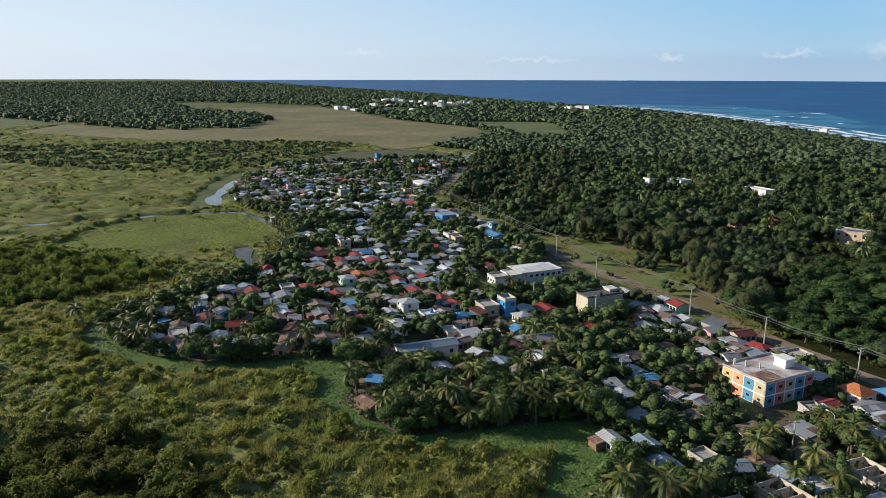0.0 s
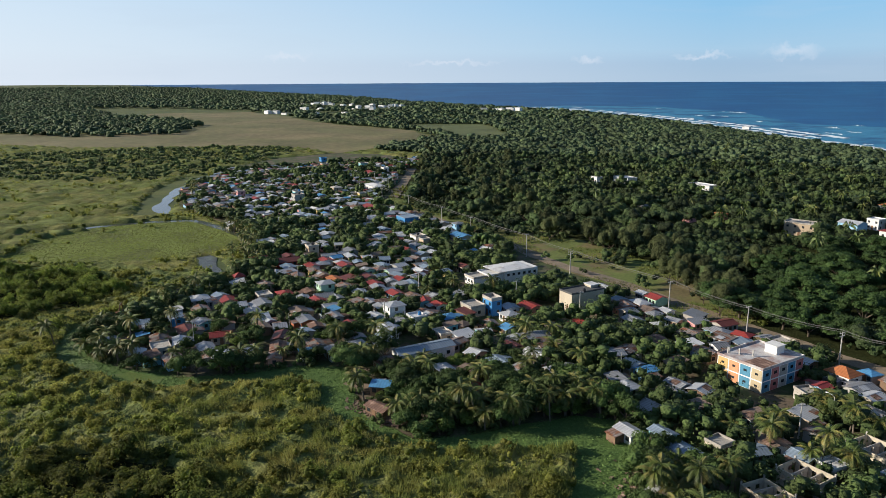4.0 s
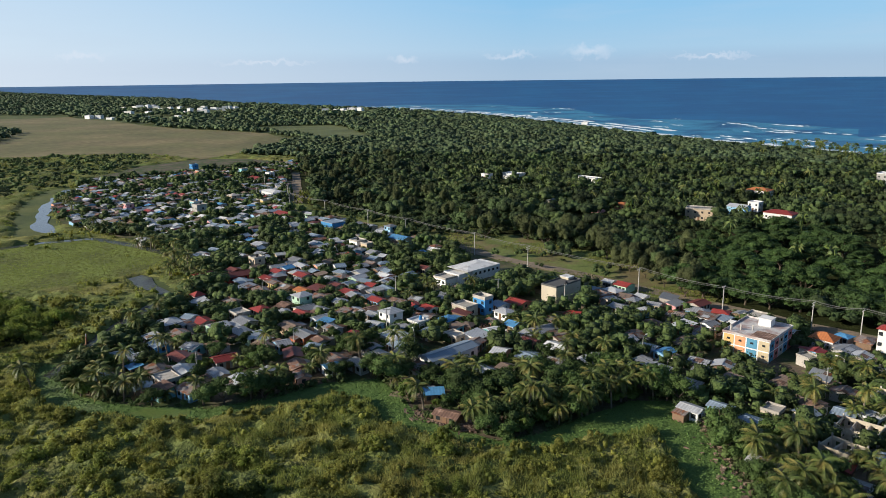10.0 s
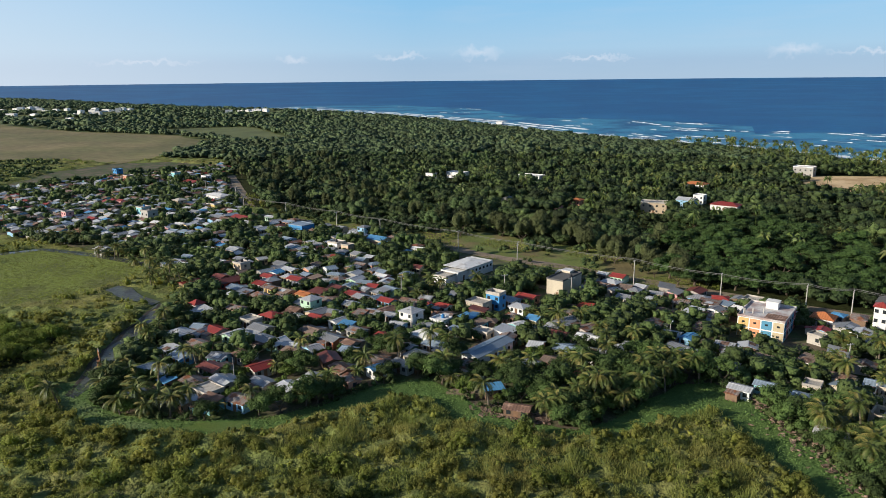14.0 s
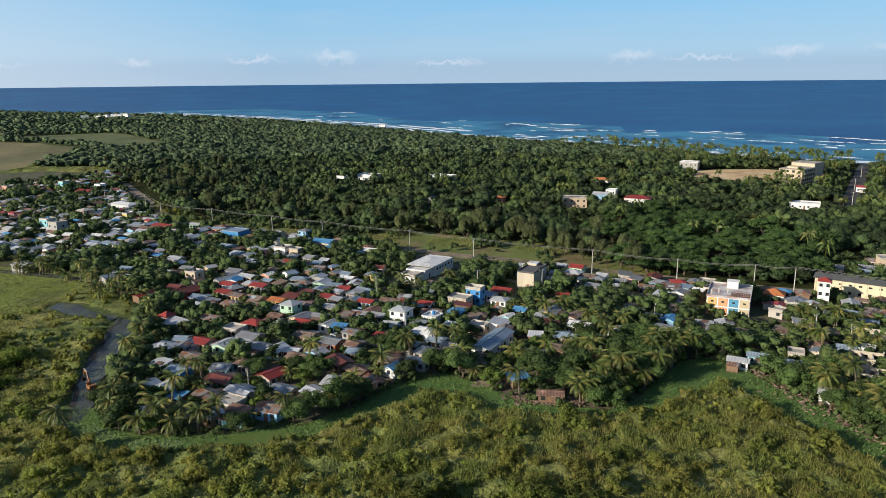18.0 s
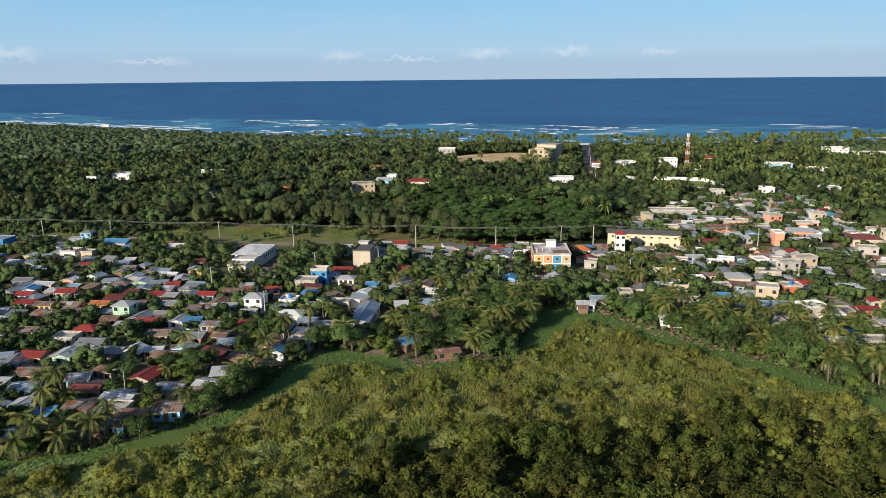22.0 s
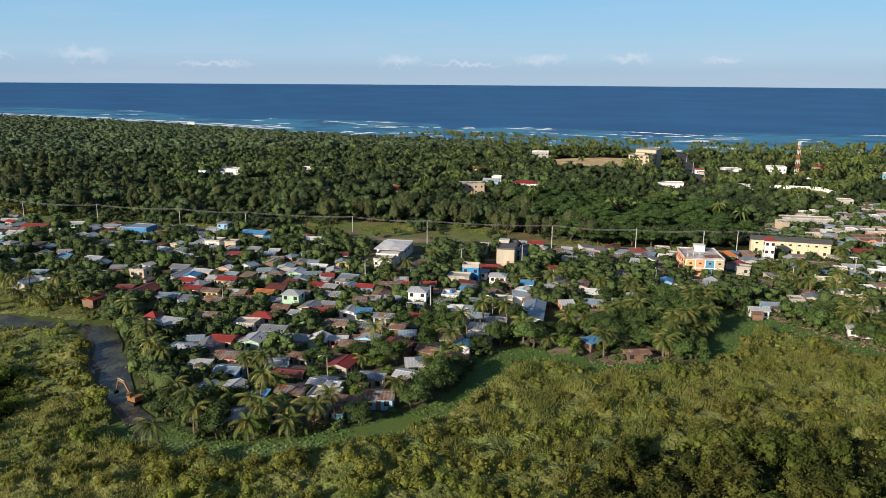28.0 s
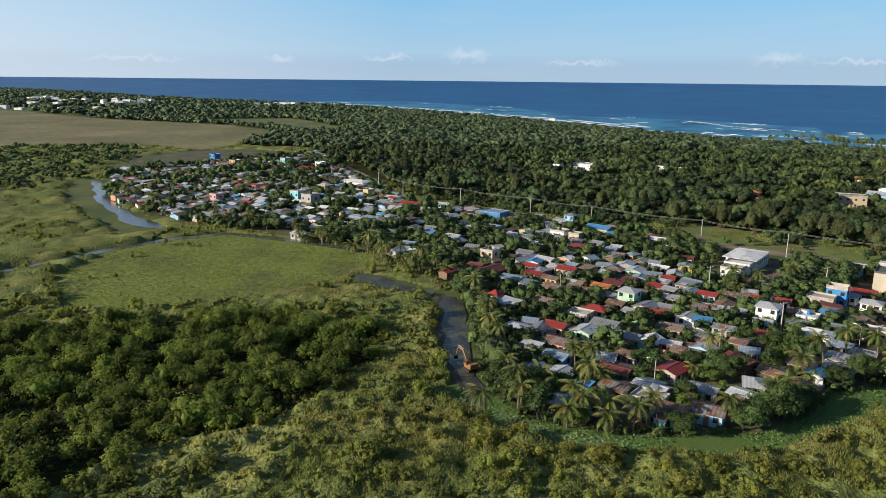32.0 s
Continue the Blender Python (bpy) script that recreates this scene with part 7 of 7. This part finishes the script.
# trees of the wood's edge that step out into the clearing
px, py = scatter(-120, 100, 262, 430, 4.4, rng)
ok = inside(px, py, CLEARING) & (line_distance(px, py, ROAD) > 7) & ((line_distance(px, py, ROAD) > 15 + 34 * smooth_noise(px, py, 1 / 38, 71)) | ((px < -18) & (rng.uniform(0, 1, len(px)) < 0.45)))
px, py = px[ok], py[ok]
rad = rng.uniform(1.6, 4.4, len(px))
tagged(new("edge_trees", clump_mesh("edge_trees", px, py, np.zeros(len(px)), rad, rad * rng.uniform(1.1, 1.7, len(px)), 170, 0.14 + 0.035 * rad, "leaf_forest", 118, 6, 5, 0.85, 0.4, 0.3, 0.65, 0.35, 1.15, -0.3)), "mixed trees at the ragged edge of the woods", "trees", kind="stuff")
# scattered young trees on the clearing
px, py = scatter(-120, 100, 250, 430, 5.0, rng)
ok = inside(px, py, CLEARING) & (rng.uniform(0, 1, len(px)) < 0.16)
px, py = px[ok], py[ok]
rad = rng.uniform(0.8, 3.6, len(px))
tagged(new("clearing_shrubs", clump_mesh("clearing_shrubs", px, py, np.zeros(len(px)), rad, rad * 1.5, 90, 0.12 + 0.06 * rad, "leaf_forest", 110, 4, 3)), "shrubs and young trees on the clearing", "shrubs", kind="stuff")

# broad leaves of the floating weeds
px, py = scatter(-100, 100, 76, 185, 0.45, rng)
PALE = [(-88, 162), (-83, 156), (-76, 148), (-66, 143), (-55, 142), (-53, 146), (-66, 149), (-76, 155)]
ok = inside(px, py, PALE)
c = np.stack([px[ok], py[ok], rng.uniform(0.25, 0.4, ok.sum())], 1)
nn = rng.normal(size=c.shape) * 0.3 + np.array([0, 0, 1.0])
nn /= np.linalg.norm(nn, axis=1, keepdims=True)
V, F = leaf_quads(c, nn, rng.uniform(0.14, 0.3, len(c)), rng, 0.9)
tagged(new("floating_weed", soup("floating_weed", V, F, "pale_weed")), "pale grey-green floating weeds", "water plants", kind="stuff")
ok = inside(px, py, RIVER_EDGE[3:] + STRIP_OUT[::-1]) & ~inside(px, py, PALE) & ~inside(px, py, [(-47, 144), (-36, 143.5), (-31, 146.5), (-33, 149.5), (-44, 147.5)])
px, py = px[ok], py[ok]
k = len(px)
c = np.stack([px, py, 0.25 + rng.uniform(0, 0.35, k)], 1)
nn = rng.normal(size=(k, 3)) * 0.35 + np.array([0, 0, 1.0])
nn /= np.linalg.norm(nn, axis=1, keepdims=True)
V, F = leaf_quads(c, nn, rng.uniform(0.12, 0.27, k), rng, 0.8)
tagged(new("water_hyacinth", soup("water_hyacinth", V, F, "hyacinth")), "floating green leaves covering the creek", "water plants", kind="stuff")


def rubble(name, x0, y0, x1, y1, spread, count, seed):
    """Loose broken blocks, boards and litter on the bank."""
    r = random.Random(seed)
    V, F = [], []
    for _ in range(count):
        t = r.random()
        m = pose(x0 + (x1 - x0) * t + r.gauss(0, spread), y0 + (y1 - y0) * t + r.gauss(0, spread), r.uniform(0.05, 0.5), r.uniform(-25, 25), r.uniform(-25, 25), r.uniform(0, 360))
        a, b, c = r.uniform(0.15, 0.7), r.uniform(0.1, 0.4), r.uniform(0.03, 0.2)
        v, f = box(-a, a, -b, b, -c, c)
        n = len(V)
        V += [m @ Vector(q) for q in v]
        F += [tuple(i + n for i in q) for q in f]
    tagged(new(name, mesh_from(name, V, F, "rubble")), "broken blocks and boards strewn on the bank", "rubble", kind="stuff")


rubble("bank_rubble", 20, 160.5, 33, 155.5, 1.3, 420, 1)
rubble("bend_rubble", 84, 160, 95, 122, 2.2, 160, 2)
rubble("landing_rubble", 82, 176, 86, 160, 1.0, 160, 3)


# ---- surf ----
def surf():
    r = random.Random(3)
    cx = [p for p in COAST[4:17]]
    # a broken line of foam at the shore
    L = outline(cx, 9.0, 3.0, r, closed=False)
    V, F = [], []
    # further breaking lines off the western beach
    for shift in (26.0, 52.0):
        M = outline(cx[:5], 8.0, 2.0, r, closed=False)
        base = len(V)
        for i, p in enumerate(M):
            d = (M[min(i + 1, len(M) - 1)] - M[max(i - 1, 0)]).normalized()
            n = Vector((-d.y, d.x))
            w0, w1 = shift + r.uniform(-3, 2), shift + r.uniform(4, 13)
            zz = float(rise(np.array(p.x), np.array(p.y))) - 0.88
            V += [(p.x + n.x * w0, p.y + n.y * w0, zz), (p.x + n.x * w1, p.y + n.y * w1, zz + 0.5)]
            if i and r.random() < 0.72:
                q = base + 2 * i
                F.append((q - 2, q, q + 1, q - 1))
    first = len(V)
    for i, p in enumerate(L):
        d = (L[min(i + 1, len(L) - 1)] - L[max(i - 1, 0)]).normalized()
        n = Vector((-d.y, d.x))
        w0, w1 = r.uniform(-5, 1), r.uniform(6, 20)
        zz = float(rise(np.array(p.x), np.array(p.y))) - 0.9
        V += [(p.x + n.x * w0, p.y + n.y * w0, zz), (p.x + n.x * w1, p.y + n.y * w1, zz)]
        if i and r.random() < 0.9:
            q = first + 2 * i
            F.append((q - 2, q, q + 1, q - 1))
    tagged(new("shore_foam", mesh_from("shore_foam", V, F, "foam")), "white foam washing on the shore", "surf", kind="stuff")
    # breakers over the reef: ragged fragments of broken crest, with pale water behind them
    for k in range(95):
        i = r.randrange(0, len(cx) - 1)
        t = r.random()
        x, y = cx[i][0] + (cx[i + 1][0] - cx[i][0]) * t, cx[i][1] + (cx[i + 1][1] - cx[i][1]) * t
        dx, dy = cx[i + 1][0] - cx[i][0], cx[i + 1][1] - cx[i][1]
        dl = math.hypot(dx, dy)
        off = r.choice((20, 35, 50, 80, 130, 160, 180, 200, 230, 270)) + r.uniform(-12, 12)
        ox, oy = -dy / dl * off, dx / dl * off
        if not (coast_inland(np.array(x + ox), np.array(y + oy)) < -12):
            continue
        z0 = float(rise(np.array(x + ox), np.array(y + oy))) - 0.85
        SV = []
        ang = math.atan2(dy, dx) + r.uniform(-0.12, 0.12)
        ca, sa = math.cos(ang), math.sin(ang)
        whole = r.uniform(8, 46) * (1 + off / 400)
        crests = []
        for piece in range(r.randint(2, 5)):
            V, F = [], []
            u0, v0, ln = r.uniform(-0.5, 0.5) * whole, r.uniform(-3, 3), whole * r.uniform(0.15, 0.55)
            wd, m, base = r.uniform(0.6, 2.6), 14, len(V)
            for j in range(m + 1):
                s = j / m
                bow = math.sin(math.pi * s) ** 0.6
                u, v = u0 + (s - 0.5) * ln, v0 + bow * ln * 0.05 + r.uniform(-0.4, 0.4)
                hw, lip = wd * bow * r.uniform(0.3, 1.2) + 0.03, 0.7 * bow * r.uniform(0.1, 1.0)
                for sg in (-1, 1):
                    q = v + sg * hw
                    V.append((x + ox + u * ca - q * sa, y + oy + u * sa + q * ca, z0 + (lip if sg > 0 else 0)))
                if j:
                    F.append((base + 2 * j - 2, base + 2 * j - 1, base + 2 * j + 1, base + 2 * j))
            crests.append((V, F))
        wave = thing("breaker", pose(0, 0, 0), "white breaking wave on the reef", "breaker", "breakers on the reef")
        for V, F in crests:
            part("crest", mesh_from("crest", V, F, "foam"), wave)
        if r.random() < 0.7:
            m = 16
            for j in range(m):
                th = 2 * math.pi * j / m
                u, q = math.cos(th) * whole * 0.6 * r.uniform(0.7, 1.15), -4 + math.sin(th) * r.uniform(4, 11)
                SV.append((x + ox + u * ca - q * sa, y + oy + u * sa + q * ca, z0 - 0.02 - 0.0004 * k))
            tagged(new("foam_streak", mesh_from("foam_streak", SV, [tuple(range(m))], "foam_streak")), "pale aerated water behind a breaking wave", "foam", "breakers on the reef")


surf()
